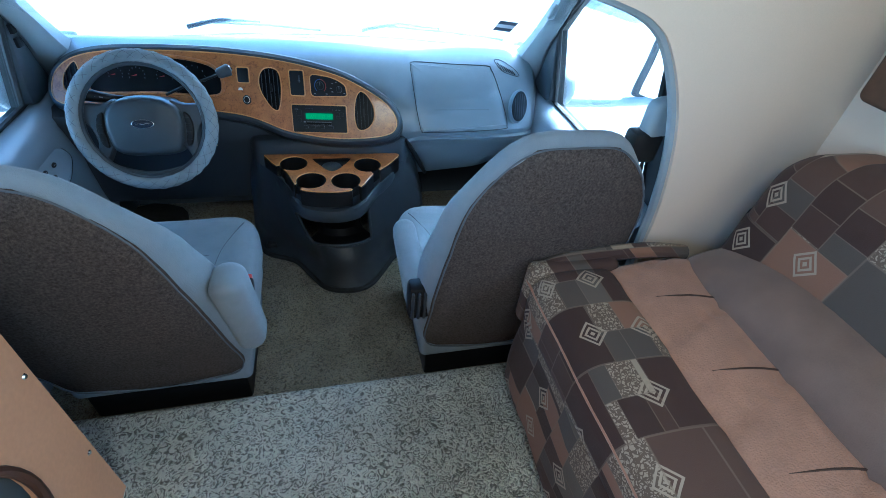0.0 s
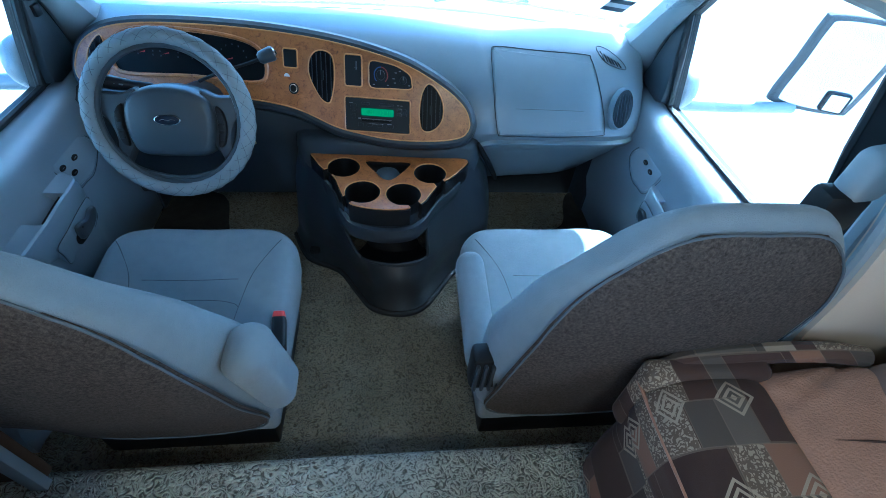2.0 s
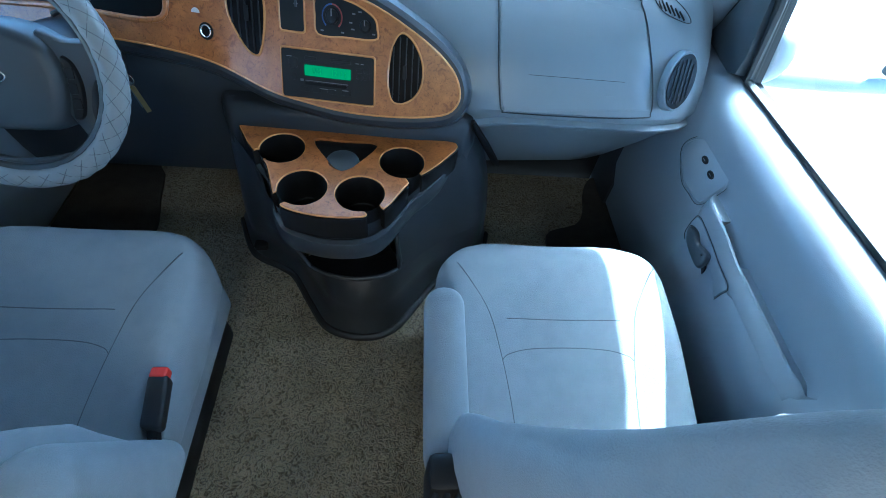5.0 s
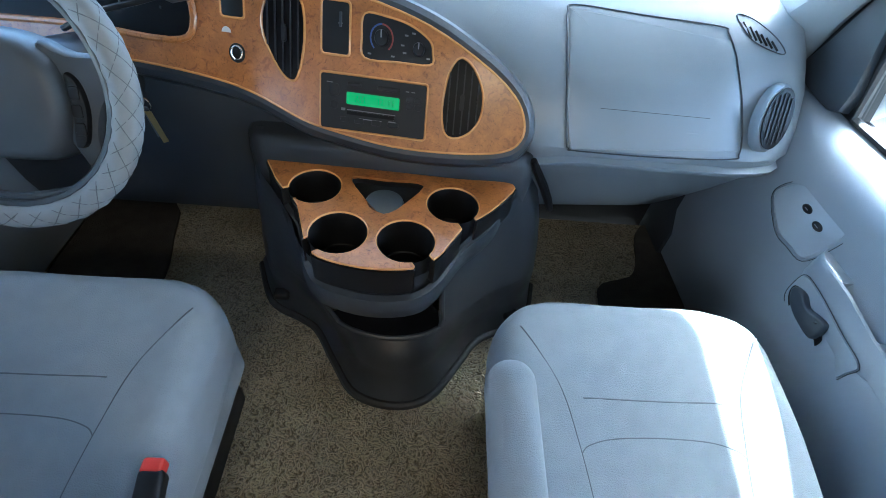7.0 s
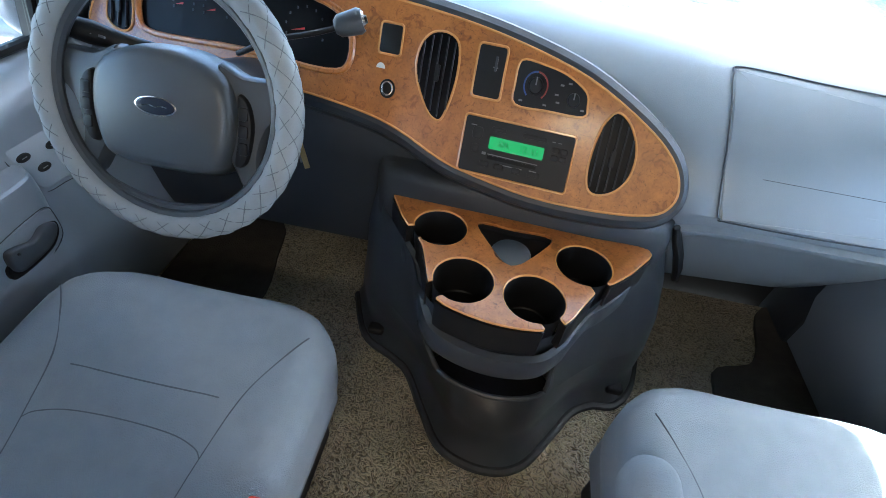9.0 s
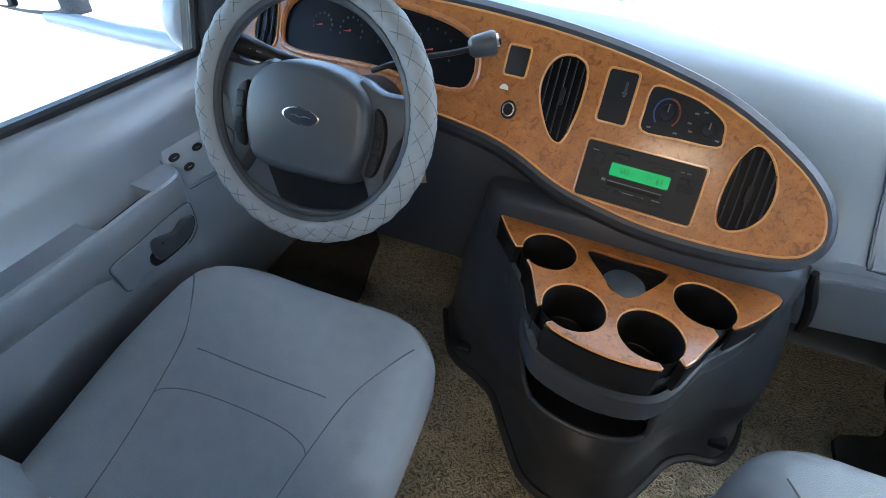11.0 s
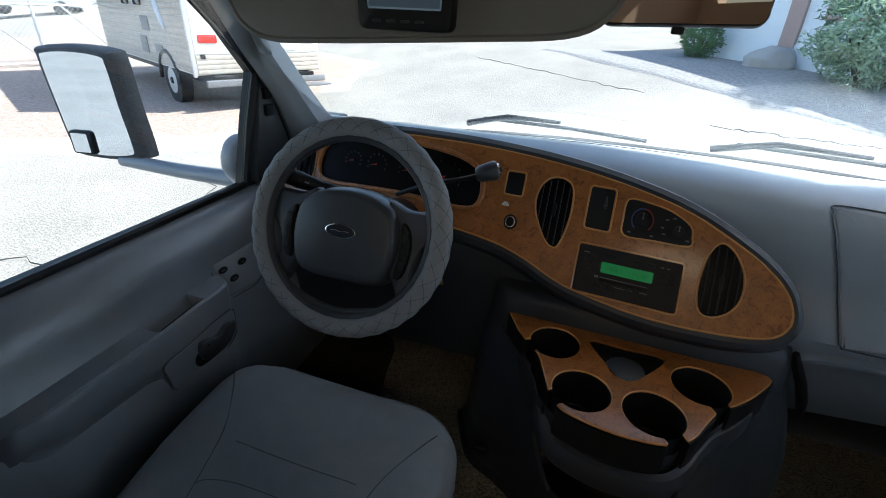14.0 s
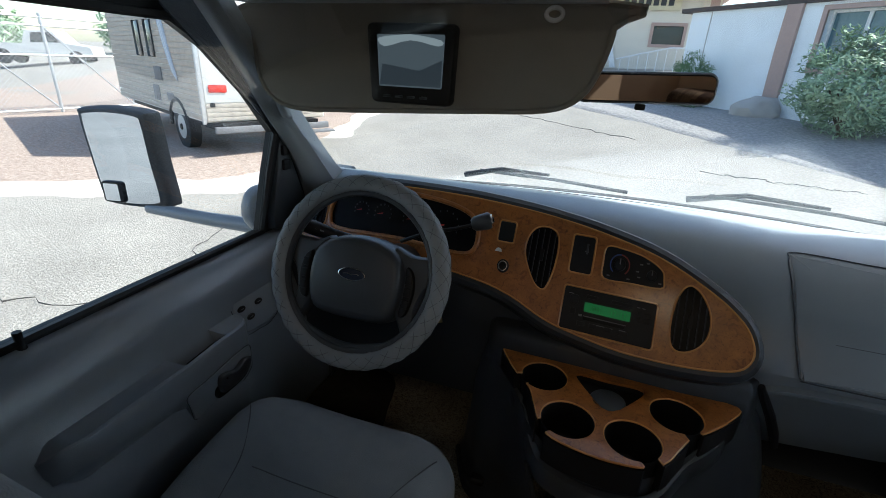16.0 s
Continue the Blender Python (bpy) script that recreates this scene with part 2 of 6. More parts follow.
HEADLINER = mat("headliner", (0.30, 0.28, 0.25), 0.9, vary=0.06, size=0.1, grain=0.0015, bump=0.3)
VISOR = mat("visor_cloth", (0.22, 0.205, 0.178), 0.9, vary=0.06, size=0.1, grain=0.0015, bump=0.3)
SUEDE = mat("tan_suede", (0.33, 0.178, 0.108), 0.85, vary=0.14, size=0.05, grain=0.004, bump=0.5, sheen=0.2)
TAUPE = mat("taupe_suede", (0.165, 0.108, 0.078), 0.85, vary=0.15, size=0.08, grain=0.002, bump=0.2, sheen=0.2)
PATCH_TOP = patchwork("patchwork_cloth", (0, 1))
PATCH_FRONT = patchwork("patchwork_cloth_upright", (2, 1))
CHROME = mat("chrome", (0.8, 0.8, 0.8), 0.12, 1.0, bump=0.0)
# bluish tint paints the reflected sky into the door mirrors
MIRROR = mat("mirror_glass", (0.60, 0.67, 0.75), 0.01, 1.0, vary=0.0, bump=0.0)
GLASS = glass("window_glass")
SHELL = mat("mirror_shell", (0.075, 0.078, 0.083), 0.7, vary=0.45, size=0.004, grain=0.003, bump=0.4)
RED = mat("red_plastic", (0.55, 0.03, 0.02), 0.4, bump=0.0)
PRINT = mat("grey_print", (0.14, 0.14, 0.145), 0.6, bump=0.0)
WHITE = mat("white_print", (0.7, 0.7, 0.7), 0.5, bump=0.0)
BLUE = mat("blue_print", (0.008, 0.012, 0.026), 0.3, bump=0.0)
GREEN_LCD = glow("green_display", (0.015, 0.40, 0.09), 0.09)
GROUND = mat("asphalt", (0.40, 0.37, 0.322), 0.95, vary=0.2, size=1.1, grain=0.02, bump=0.8, dark=(0.30, 0.278, 0.243))
gn = GROUND.node_tree
speck, sramp, smix, sco = gn.nodes.new("ShaderNodeTexNoise"), gn.nodes.new("ShaderNodeValToRGB"), gn.nodes.new("ShaderNodeMix"), gn.nodes.new("ShaderNodeTexCoord")
speck.inputs["Scale"].default_value, speck.inputs["Detail"].default_value = 28, 3
sramp.color_ramp.elements[0].position, sramp.color_ramp.elements[0].color = 0.40, (0.55, 0.55, 0.55, 1)
sramp.color_ramp.elements[1].position, sramp.color_ramp.elements[1].color = 0.62, (1.0, 1.0, 1.0, 1)
smix.data_type, smix.blend_type = "RGBA", "MULTIPLY"
smix.inputs["Factor"].default_value = 0.45
gn.links.new(sco.outputs["Object"], speck.inputs["Vector"])
gn.links.new(speck.outputs["Fac"], sramp.inputs["Fac"])
gb = gn.nodes["Principled BSDF"]
gn.links.new(gb.inputs["Base Color"].links[0].from_socket, smix.inputs["A"])
gn.links.new(sramp.outputs["Color"], smix.inputs["B"])
gn.links.new(smix.outputs["Result"], gb.inputs["Base Color"])


# ---- mesh helpers ----
def link(name, bm, material, parent=None, label="", sharp=35):
    me = bpy.data.meshes.new(name)
    bmesh.ops.recalc_face_normals(bm, faces=bm.faces[:])
    bm.to_mesh(me)
    bm.free()
    me.materials.append(material)
    me.shade_smooth()
    me.set_sharp_from_angle(angle=radians(sharp))
    ob = new(name, me)
    ob.parent = parent
    if label:
        ob["label"] = label
    return ob


part = link


def thing(name, label, category, group="", kind="", at=(0, 0, 0)):
    ob = tagged(new(name), label, category, group, kind)
    ob.location = at
    ob.empty_display_size = 0.05
    return ob


def box(x0, x1, y0, y1, z0, z1, r=0.0, seg=2, bm=None, m=None):
    bm = bm or bmesh.new()
    vs = bmesh.ops.create_cube(bm, size=1.0)["verts"]
    bmesh.ops.scale(bm, vec=(x1 - x0, y1 - y0, z1 - z0), verts=vs)
    bmesh.ops.translate(bm, vec=((x0 + x1) / 2, (y0 + y1) / 2, (z0 + z1) / 2), verts=vs)
    if r:
        es = list({e for v in vs for e in v.link_edges})
        out = bmesh.ops.bevel(bm, geom=es, offset=r, segments=seg, profile=0.5, affect="EDGES")
        vs = list({v for f in out["faces"] for v in f.verts} | {v for v in vs if v.is_valid})
    if m is not None:
        bmesh.ops.transform(bm, matrix=m, verts=vs)
    return bm


def smooth_loop(pts, n=6, closed=True):
    """A Catmull-Rom curve through points of any dimension."""
    P = [Vector(p) for p in pts]
    out, L = [], len(P)
    for i in range(L if closed else L - 1):
        if closed:
            a, b, c, d = P[i - 1], P[i], P[(i + 1) % L], P[(i + 2) % L]
        else:
            a, b, c, d = P[max(i - 1, 0)], P[i], P[i + 1], P[min(i + 2, L - 1)]
        for k in range(n):
            t = k / n
            out.append(0.5 * ((2 * b) + (c - a) * t + (2 * a - 5 * b + 4 * c - d) * t * t + (3 * b - a - 3 * c + d) * t ** 3))
    if not closed:
        out.append(P[-1])
    return out


def grow(pts, d):
    """A closed 2D outline moved outwards by d."""
    P = [Vector(p[:2]) for p in pts]
    area = sum(P[i - 1].x * P[i].y - P[i].x * P[i - 1].y for i in range(len(P)))
    s = 1 if area > 0 else -1
    out = []
    for i in range(len(P)):
        t = (P[(i + 1) % len(P)] - P[i - 1])
        n = Vector((t.y, -t.x)).normalized() * s
        out.append(P[i] + n * d)
    return out


def plate(outline, holes, f, d0, d1, bm=None):
    """A flat or bent sheet with holes; f(u, v, d) gives the place, d runs from d0 to d1 through its thickness."""
    bm = bm or bmesh.new()
    for d in (d0, d1):
        edges = []
        for loop in [outline, *holes]:
            vs = [bm.verts.new(f(p[0], p[1], d)) for p in loop]
            edges += [bm.edges.new((vs[i - 1], vs[i])) for i in range(len(vs))]
        flat = bmesh.ops.triangle_fill(bm, use_beauty=True, use_dissolve=False, edges=edges)
    for loop in [outline, *holes]:
        a = [bm.verts.new(f(p[0], p[1], d0)) for p in loop]
        b = [bm.verts.new(f(p[0], p[1], d1)) for p in loop]
        for i in range(len(a)):
            bm.faces.new((a[i - 1], a[i], b[i], b[i - 1]))
    bmesh.ops.remove_doubles(bm, verts=bm.verts[:], dist=0.00005)
    return bm


def dome(outline, f, d0, d1, r=0.006, bm=None):
    """A solid with a rounded rim: outline at d0, drawn in by r at d1."""
    bm = bm or bmesh.new()
    rings = []
    for dd, ins in ((d0, 0), (d0 + (d1 - d0) * 0.5, 0), (d0 + (d1 - d0) * 0.8, r * 0.3), (d0 + (d1 - d0) * 0.95, r * 0.7), (d1, r * 1.3)):
        rings.append([bm.verts.new(f(p[0], p[1], dd)) for p in (grow(outline, -ins) if ins else outline)])
    for a, b in zip(rings, rings[1:]):
        for i in range(len(a)):
            bm.faces.new((a[i - 1], a[i], b[i], b[i - 1]))
    for ring in (rings[0], rings[-1]):
        es = [bm.edges.get((ring[i - 1], ring[i])) for i in range(len(ring))]
        bmesh.ops.triangle_fill(bm, use_beauty=True, use_dissolve=False, edges=es)
    return bm


def tube(pts, radius, seg=8, closed=False, bm=None, flat=1.0):
    """A round bar along a line of places; radius may be a list."""
    bm = bm or bmesh.new()
    P = [Vector(p) for p in pts]
    n = len(P)
    rad = radius if isinstance(radius, (list, tuple)) else [radius] * n
    rings, side = [], None
    for i in range(n):
        if closed:
            t = P[(i + 1) % n] - P[i - 1]
        else:
            t = P[min(i + 1, n - 1)] - P[max(i - 1, 0)]
        t.normalize()
        if side is None:
            side = t.orthogonal().normalized()
        side = (side - t * side.dot(t)).normalized()
        up = t.cross(side)
        rings.append([bm.verts.new(P[i] + (side * math.cos(a) + up * math.sin(a) * flat) * rad[i]) for a in (2 * math.pi * k / seg for k in range(seg))])
    pairs = list(zip(rings, rings[1:])) + ([(rings[-1], rings[0])] if closed else [])
    for a, b in pairs:
        for k in range(seg):
            bm.faces.new((a[k - 1], a[k], b[k], b[k - 1]))
    if not closed:
        bm.faces.new(rings[0])
        bm.faces.new(rings[-1][::-1])
    return bm


def loft(rings, cap=True, closed=True, bm=None):
    bm = bm or bmesh.new()
    V = [[bm.verts.new(p) for p in r] for r in rings]
    n = len(V[0])
    for a, b in zip(V, V[1:]):
        for k in range(0 if closed else 1, n):
            bm.faces.new((a[k - 1], a[k], b[k], b[k - 1]))
    if cap:
        for r in (V[0], V[-1]):
            bm.faces.new(r)
    return bm


def soft_box(size, r, warp=None, n=10, arc=4, bm=None):
    """A padded block: rounded box with an even net of faces, bent by warp."""
    bm = bm or bmesh.new()
    h = [s / 2 for s in size]

    def ticks(a):
        lo = [-a + r * k / arc for k in range(arc)]
        mid = [(-a + r) + (2 * a - 2 * r) * k / n for k in range(n + 1)]
        return lo + mid + [-q for q in lo[::-1]]

    T = [ticks(a) for a in h]

    def place(p):
        c = Vector([max(-(h[i] - r), min(h[i] - r, p[i])) for i in range(3)])
        d = Vector(p) - c
        q = c + d.normalized() * r if d.length > 1e-9 else c
        return warp(q) if warp else q

    for ax in range(3):
        i, j = [(1, 2), (2, 0), (0, 1)][ax]
        for s in (-1, 1):
            grid = []
            for a in T[i]:
                row = []
                for b in T[j]:
                    p = [0, 0, 0]
                    p[ax], p[i], p[j] = s * h[ax], a, b
                    row.append(bm.verts.new(place(p)))
                grid.append(row)
            for a in range(len(grid) - 1):
                for b in range(len(grid[0]) - 1):
                    bm.faces.new((grid[a][b], grid[a + 1][b], grid[a + 1][b + 1], grid[a][b + 1]))
    bmesh.ops.remove_doubles(bm, verts=bm.verts[:], dist=0.0002)
    return bm


def ellipse(cx, cy, a, b, n=28, a0=0.0):
    return [(cx + a * math.cos(a0 + 2 * math.pi * k / n), cy + b * math.sin(a0 + 2 * math.pi * k / n)) for k in range(n)]


def rect(u0, u1, v0, v1, r=0.004, n=4):
    out = []
    for cx, cy, a0 in ((u1 - r, v1 - r, 0), (u0 + r, v1 - r, 90), (u0 + r, v0 + r, 180), (u1 - r, v0 + r, 270)):
        for k in range(n + 1):
            a = radians(a0 + 90 * k / n)
            out.append((cx + r * math.cos(a), cy + r * math.sin(a)))
    return out


def lerp_table(x, table):
    return float(np.interp(x, [a for a, _ in table], [b for _, b in table]))


# ---- the large structure ----
def terrain(x, y):
    s = y + 0.3 * x
    rise = 0.0
    if s > 6:
        t = min(1, (s - 6) / 9)
        rise = 0.95 * t * t * (3 - 2 * t) + max(0, s - 15) * 0.06
    return -0.72 + min(rise, 2.4)


def make_ground():
    bm = bmesh.new()
    ticks = sorted({-600, -300, -120, -60, *range(-40, 41, 2), 60, 120, 300, 600})
    V = {(x, y): bm.verts.new((x, y, terrain(x, y) + (0.012 * noise.noise((x * 0.3, y * 0.3, 0)) if abs(x) > 3 or y > 4 else 0))) for x in ticks for y in ticks}
    for i in range(len(ticks) - 1):
        for j in range(len(ticks) - 1):
            bm.faces.new((V[ticks[i], ticks[j]], V[ticks[i + 1], ticks[j]], V[ticks[i + 1], ticks[j + 1]], V[ticks[i], ticks[j + 1]]))
    return tagged(link("ground", bm, GROUND), "sun-bleached cracked asphalt yard", "ground", kind="structure")


make_ground()


def structure(name, bm, material, label, category, parent=None):
    return tagged(link(name, bm, material, parent), label, category, kind="structure")


STEP = 0.175
structure("floor", box(-0.97, 0.97, 0.80, 2.0, -0.06, 0.0), CARPET_LOW, "worn tan cut-pile carpet on the cab floor", "floor")


def house_floor():
    # carpet rolled over a rounded step edge
    prof = [(-1.6, -0.06), (-1.6, STEP)] + [(0.80 - 0.03 + 0.03 * math.sin(a), STEP - 0.03 + 0.03 * math.cos(a)) for a in (radians(q) for q in range(0, 91, 15))] + [(0.80, -0.06)]
    return loft([[(x, y, z) for y, z in prof] for x in (-1.2, 1.2)])


structure("floor_step", house_floor(), CARPET, "grey-beige looped carpet on the raised floor and step", "floor")

ARCH = [(0.83, 0.30), (0.826, 0.50), (0.820, 0.62), (0.814, 0.73), (0.790, 0.86), (0.750, 0.98), (0.692, 1.083), (0.632, 1.148), (0.53, 1.188), (0.30, 1.235), (0.10, 1.24)]


def partition():
    ya, yb = 0.805, 0.845
    hole = smooth_loop([(x, z) for x, z in ARCH] + [(-x, z) for x, z in ARCH[::-1]], 4, closed=False)
    hole = [tuple(p) for p in hole]
    hole = [(0.83, 0.0)] + hole + [(-0.83, 0.0)]
    outline = hole[::-1] + [(1.2, 0.0), (1.2, 2.15), (-1.2, 2.15), (-1.2, 0.0)]
    return plate([p for p in outline], [], lambda u, v, d: Vector((u, d, v)), ya, yb), hole


pm, arch_line = partition()
structure("wall_front", pm, WALL, "beige partition wall with an arched opening to the cab", "wall")
structure("trim", tube([(x, 0.827, z) for x, z in arch_line[1:-1]], 0.012, 8), TRIM, "pale grey edging round the cab opening", "trim")


def side_wall(sx, hole):
    f = lambda u, v, d: Vector((sx * (1.2 + d), u, v))
    return plate([(-1.6, -0.06), (0.90, -0.06), (0.90, 2.15), (-1.6, 2.15)], [rect(*hole, 0.05)], f, 0.0, 0.06)


structure("wall_right", side_wall(1, (-1.35, -0.15, 1.15, 1.75)), WALL, "beige side wall behind the sofa", "wall")
structure("wall_left", side_wall(-1, (-1.35, 0.25, 1.15, 1.80)), WALL, "beige side wall", "wall")
structure("wall_back", box(-1.2, 1.2, -1.66, -1.6, -0.06, 2.15), WALL, "beige rear wall", "wall")
structure("ceiling", box(-1.26, 1.26, -1.66, 0.90, 2.15, 2.2), HEADLINER, "pale ceiling", "ceiling")


# cab shell: roof, pillars, firewall
def cab_roof():
    rings = []
    for y, z in ((0.90, 1.245), (1.2, 1.272), (1.38, 1.290), (1.45, 1.295)):
        top = []
        for k in range(17):
            u = -1 + 2 * k / 16
            top.append((u * (0.86 - 0.03 * (y - 0.9)), y, z - 0.09 * abs(u) ** 5))
        rings.append(top + [(p[0], p[1], p[2] + 0.05) for p in top[::-1]])
    return loft(rings)


structure("ceiling_cab", cab_roof(), HEADLINER, "grey cloth headliner over the cab seats", "ceiling")


def overcab():
    """Unseen over-cab nose, rounded towards its corners and lipped to shape the sun inside."""
    prof = [(0.90, 1.36), (1.45, 1.36), (1.75, 1.41), (2.43, 1.56), (2.52, 1.72), (2.46, 2.25), (0.90, 2.4)]
    return loft([[(x, y - (0.26 * max(0, abs(x) - 0.43) if y > 2 else 0), z - (0.195 if abs(x) > 1.1 and z < 1.6 else 0)) for y, z in prof] for x in (-1.28, -1.12, -1.04, -0.8, -0.6, -0.43, 0.43, 0.6, 0.8, 1.04, 1.12, 1.28)])


structure("roof", overcab(), mat("white_gelcoat", (0.75, 0.75, 0.73), 0.35, vary=0.03, size=0.5, bump=0.03), "white over-cab body of the motorhome, unseen, shading the cab", "roof")
structure("wall_cab_front", box(-0.95, 0.95, 2.02, 2.08, -0.1, 0.70), BLACK, "dark bulkhead under the dashboard", "wall")


for sx, side in ((1, "right"), (-1, "left")):
    # kick panel closes the gap; its dark plastic stands in for footwell shade
    structure("wall_kick_" + side, box(min(sx * 0.86, sx * 1.0), max(sx * 0.86, sx * 1.0), 1.862, 2.08, -0.06, 0.74, 0.01), DASH_DARK, "kick panel, dark plastic for the footwell shade", "wall")
    structure("wall_sill_" + side, box(min(sx * 0.972, sx * 1.0), max(sx * 0.972, sx * 1.0), 0.80, 1.86, -0.06, 0.02), BLACK, "dark door sill", "wall")


def mirror_x(pts):
    return [(-p[0], *p[1:]) for p in pts]


def pillar(s):
    """Broad moulded trim between the door frame and the edge of the windscreen."""
    inner = smooth_loop([(0.800, 1.915, 0.70), (0.838, 1.855, 0.80), (0.840, 1.72, 0.95), (0.812, 1.57, 1.08), (0.775, 1.45, 1.175)], 4, False)
    outer = smooth_loop([(0.930, 1.87, 0.64), (0.906, 1.79, 0.80), (0.886, 1.66, 0.95), (0.862, 1.55, 1.07), (0.820, 1.42, 1.175)], 4, False)
    rings = []
    for a, b in zip(inner, outer):
        c = Vector((-0.016, -0.022, -0.006))
        back = Vector((0.012, 0.022, 0.03))
        ring_ = [a + back, a, a.lerp(b, 0.12) + c * 0.7, a.lerp(b, 0.35) + c, a.lerp(b, 0.65) + c, a.lerp(b, 0.88) + c * 0.7, b, b + back]
        rings.append([(s * p.x, p.y, p.z) for p in ring_])
    return loft(rings)


structure("pillar_right", pillar(1), TRIM, "grey plastic windscreen pillar", "pillar")
structure("pillar_left", pillar(-1), TRIM, "grey plastic windscreen pillar", "pillar")


def windscreen():
    rings = []
    for y, z, w in ((2.175, 0.700, 0.93), (1.95, 0.875, 0.90), (1.72, 1.045, 0.85), (1.49, 1.20, 0.79), (1.40, 1.265, 0.765), (1.365, 1.31, 0.75)):
        a = [(w * u, y - 0.22 * abs(u) ** 2.2, z) for u in (-1 + k / 8 for k in range(17))]
        rings.append(a + [(p[0], p[1] + 0.003, p[2] + 0.004) for p in a[::-1]])
    return loft(rings)


ws = structure("window_1", windscreen(), GLASS, "curved clear windscreen", "windscreen")
ws.visible_shadow = False

# ---- doors ----
# y and z of the window opening in the side door
WINDOW = [(1.655, 0.628), (1.684, 0.78), (1.712, 0.89), (1.62, 0.99), (1.50, 1.09), (1.41, 1.14), (1.11, 1.145), (1.07, 1.10), (1.045, 0.88), (1.0, 0.628)]


def door_x(z):
    """Half width of the inner door face at a height."""
    return lerp_table(z, [(0.0, 0.84), (0.30, 0.835), (0.50, 0.841), (0.54, 0.845), (0.57, 0.853), (0.590, 0.864), (0.605, 0.878), (0.615, 0.894), (0.621, 0.915), (1.2, 0.86)])


def make_door(s):
    top = thing("door_1" if s > 0 else "door_2", "closed cab door with grey moulded inner panel and armrest", "door", kind="structure", at=(s * 0.88, 1.3, 0))

    def put(name, bm, m, label="", parent=top):
        ob = link(name, bm, m, parent, label)
        ob.matrix_parent_inverse = Matrix.Identity(4) if parent is not top else top.matrix_world.inverted()
        return ob

    top.matrix_world = Matrix.Translation((s * 0.88, 1.3, 0))
    bpy.context.view_layer.update()
    # lower panel, a skin that bows inward and rolls over at the sill
    rings = []
    for k in range(33):
        y = 0.90 + (1.86 - 0.90) * k / 32
        # the lower panel swells out to carry the armrest
        out = lerp_table(y, [(0.93, 0.0), (0.985, 0.6), (1.05, 1.0), (1.38, 1.0), (1.44, 0.5), (1.54, 0.12), (1.65, 0.0)]) * (0.036 if s > 0 else 0.056)
        prof = [(door_x(z) + (0.03 if z < 0.2 else 0) - 0.012 * math.exp(-((z - 0.44) / 0.05) ** 2) - out * lerp_table(z, [(0.02, 0.35), (0.2, 0.7), (0.3, 0.92), (0.38, 0.9), (0.44, 0.5), (0.5, 0.0)]), z) for z in (0.02, 0.1, 0.2, 0.3, 0.38, 0.44, 0.5, 0.54, 0.555, 0.57, 0.58, 0.59, 0.598, 0.605, 0.610, 0.615, 0.618, 0.621)]
        prof += [(0.935, 0.623), (0.985, 0.600), (1.0, 0.3), (1.0, 0.02)]
        rings.append([(s * x, y, z) for x, z in prof])
    put("panel", loft(rings), DOOR)
    # upper frame with the window hole
    hole = [p for p in WINDOW]

    def f(u, v, d):
        return Vector((s * (0.918 - 0.10 * max(0, v - 0.62) + d), u, v))

    put("window_frame", plate([(1.86, 0.60), (1.86, 0.66), (1.765, 0.92), (1.67, 1.02), (1.56, 1.12), (1.44, 1.215), (0.93, 1.215), (0.87, 1.15), (0.87, 0.60)], [hole], f, 0.0, 0.035), BLACK, "black window surround")
    loop = [f(p[0], p[1], 0.002) for p in hole]
    put("window_seal", tube(loop, 0.009, 6, closed=True), RUBBER, "black rubber window seal")
    pane = put("pane", plate(grow(hole, 0.008), [], f, 0.016, 0.020), GLASS, "clear side glass")
    pane.visible_shadow = False
    # dark corner panel ahead of the glass
    put("corner_panel", dome(smooth_loop([(1.675, 0.63), (1.704, 0.78), (1.728, 0.885), (1.745, 0.885), (1.812, 0.72), (1.845, 0.64), (1.80, 0.625)], 3), lambda u, v, d: Vector((s * (0.905 - d), u, v)), -0.02, 0.012), HUB, "dark grey corner trim")
    if s < 0:
        for z in (0.84, 0.88):
            put("switch", box(-0.895, -0.884, 1.728, 1.754, z - 0.054, z - 0.026, 0.002), BLACK)
    # armrest shelf with a pull pocket sunk into it, and a slanted switch plinth ahead of it
    TH = [(0.985, 0.028), (1.0, 0.048), (1.04, 0.060), (1.38, 0.060), (1.41, 0.056), (1.425, 0.045), (1.436, 0.022)]
    BOT = [(0.985, 0.43), (1.02, 0.392), (1.2, 0.385), (1.26, 0.356), (1.38, 0.352), (1.42, 0.372), (1.436, 0.41)]
    TOP = [(0.985, 0.468), (1.01, 0.486), (1.25, 0.490), (1.33, 0.514), (1.37, 0.530), (1.41, 0.528), (1.436, 0.510)]
    if s > 0:
        TH, TOP = [(y, 0.72 * v) for y, v in TH], [(y, min(v - 0.010, 0.492)) for y, v in TOP]
    else:
        TH, TOP = [(y, 1.15 * v) for y, v in TH], [(y, min(v + 0.009, 0.506)) for y, v in TOP]
    NOTCH = [(1.243, 0.0), (1.256, 0.022), (1.275, 0.045), (1.350, 0.050), (1.354, 0.0)]
    ys = sorted([0.985 + 0.451 * k / 44 for k in range(45)] + [1.243, 1.249, 1.256, 1.350, 1.354])
    rings, floor_ = [], []
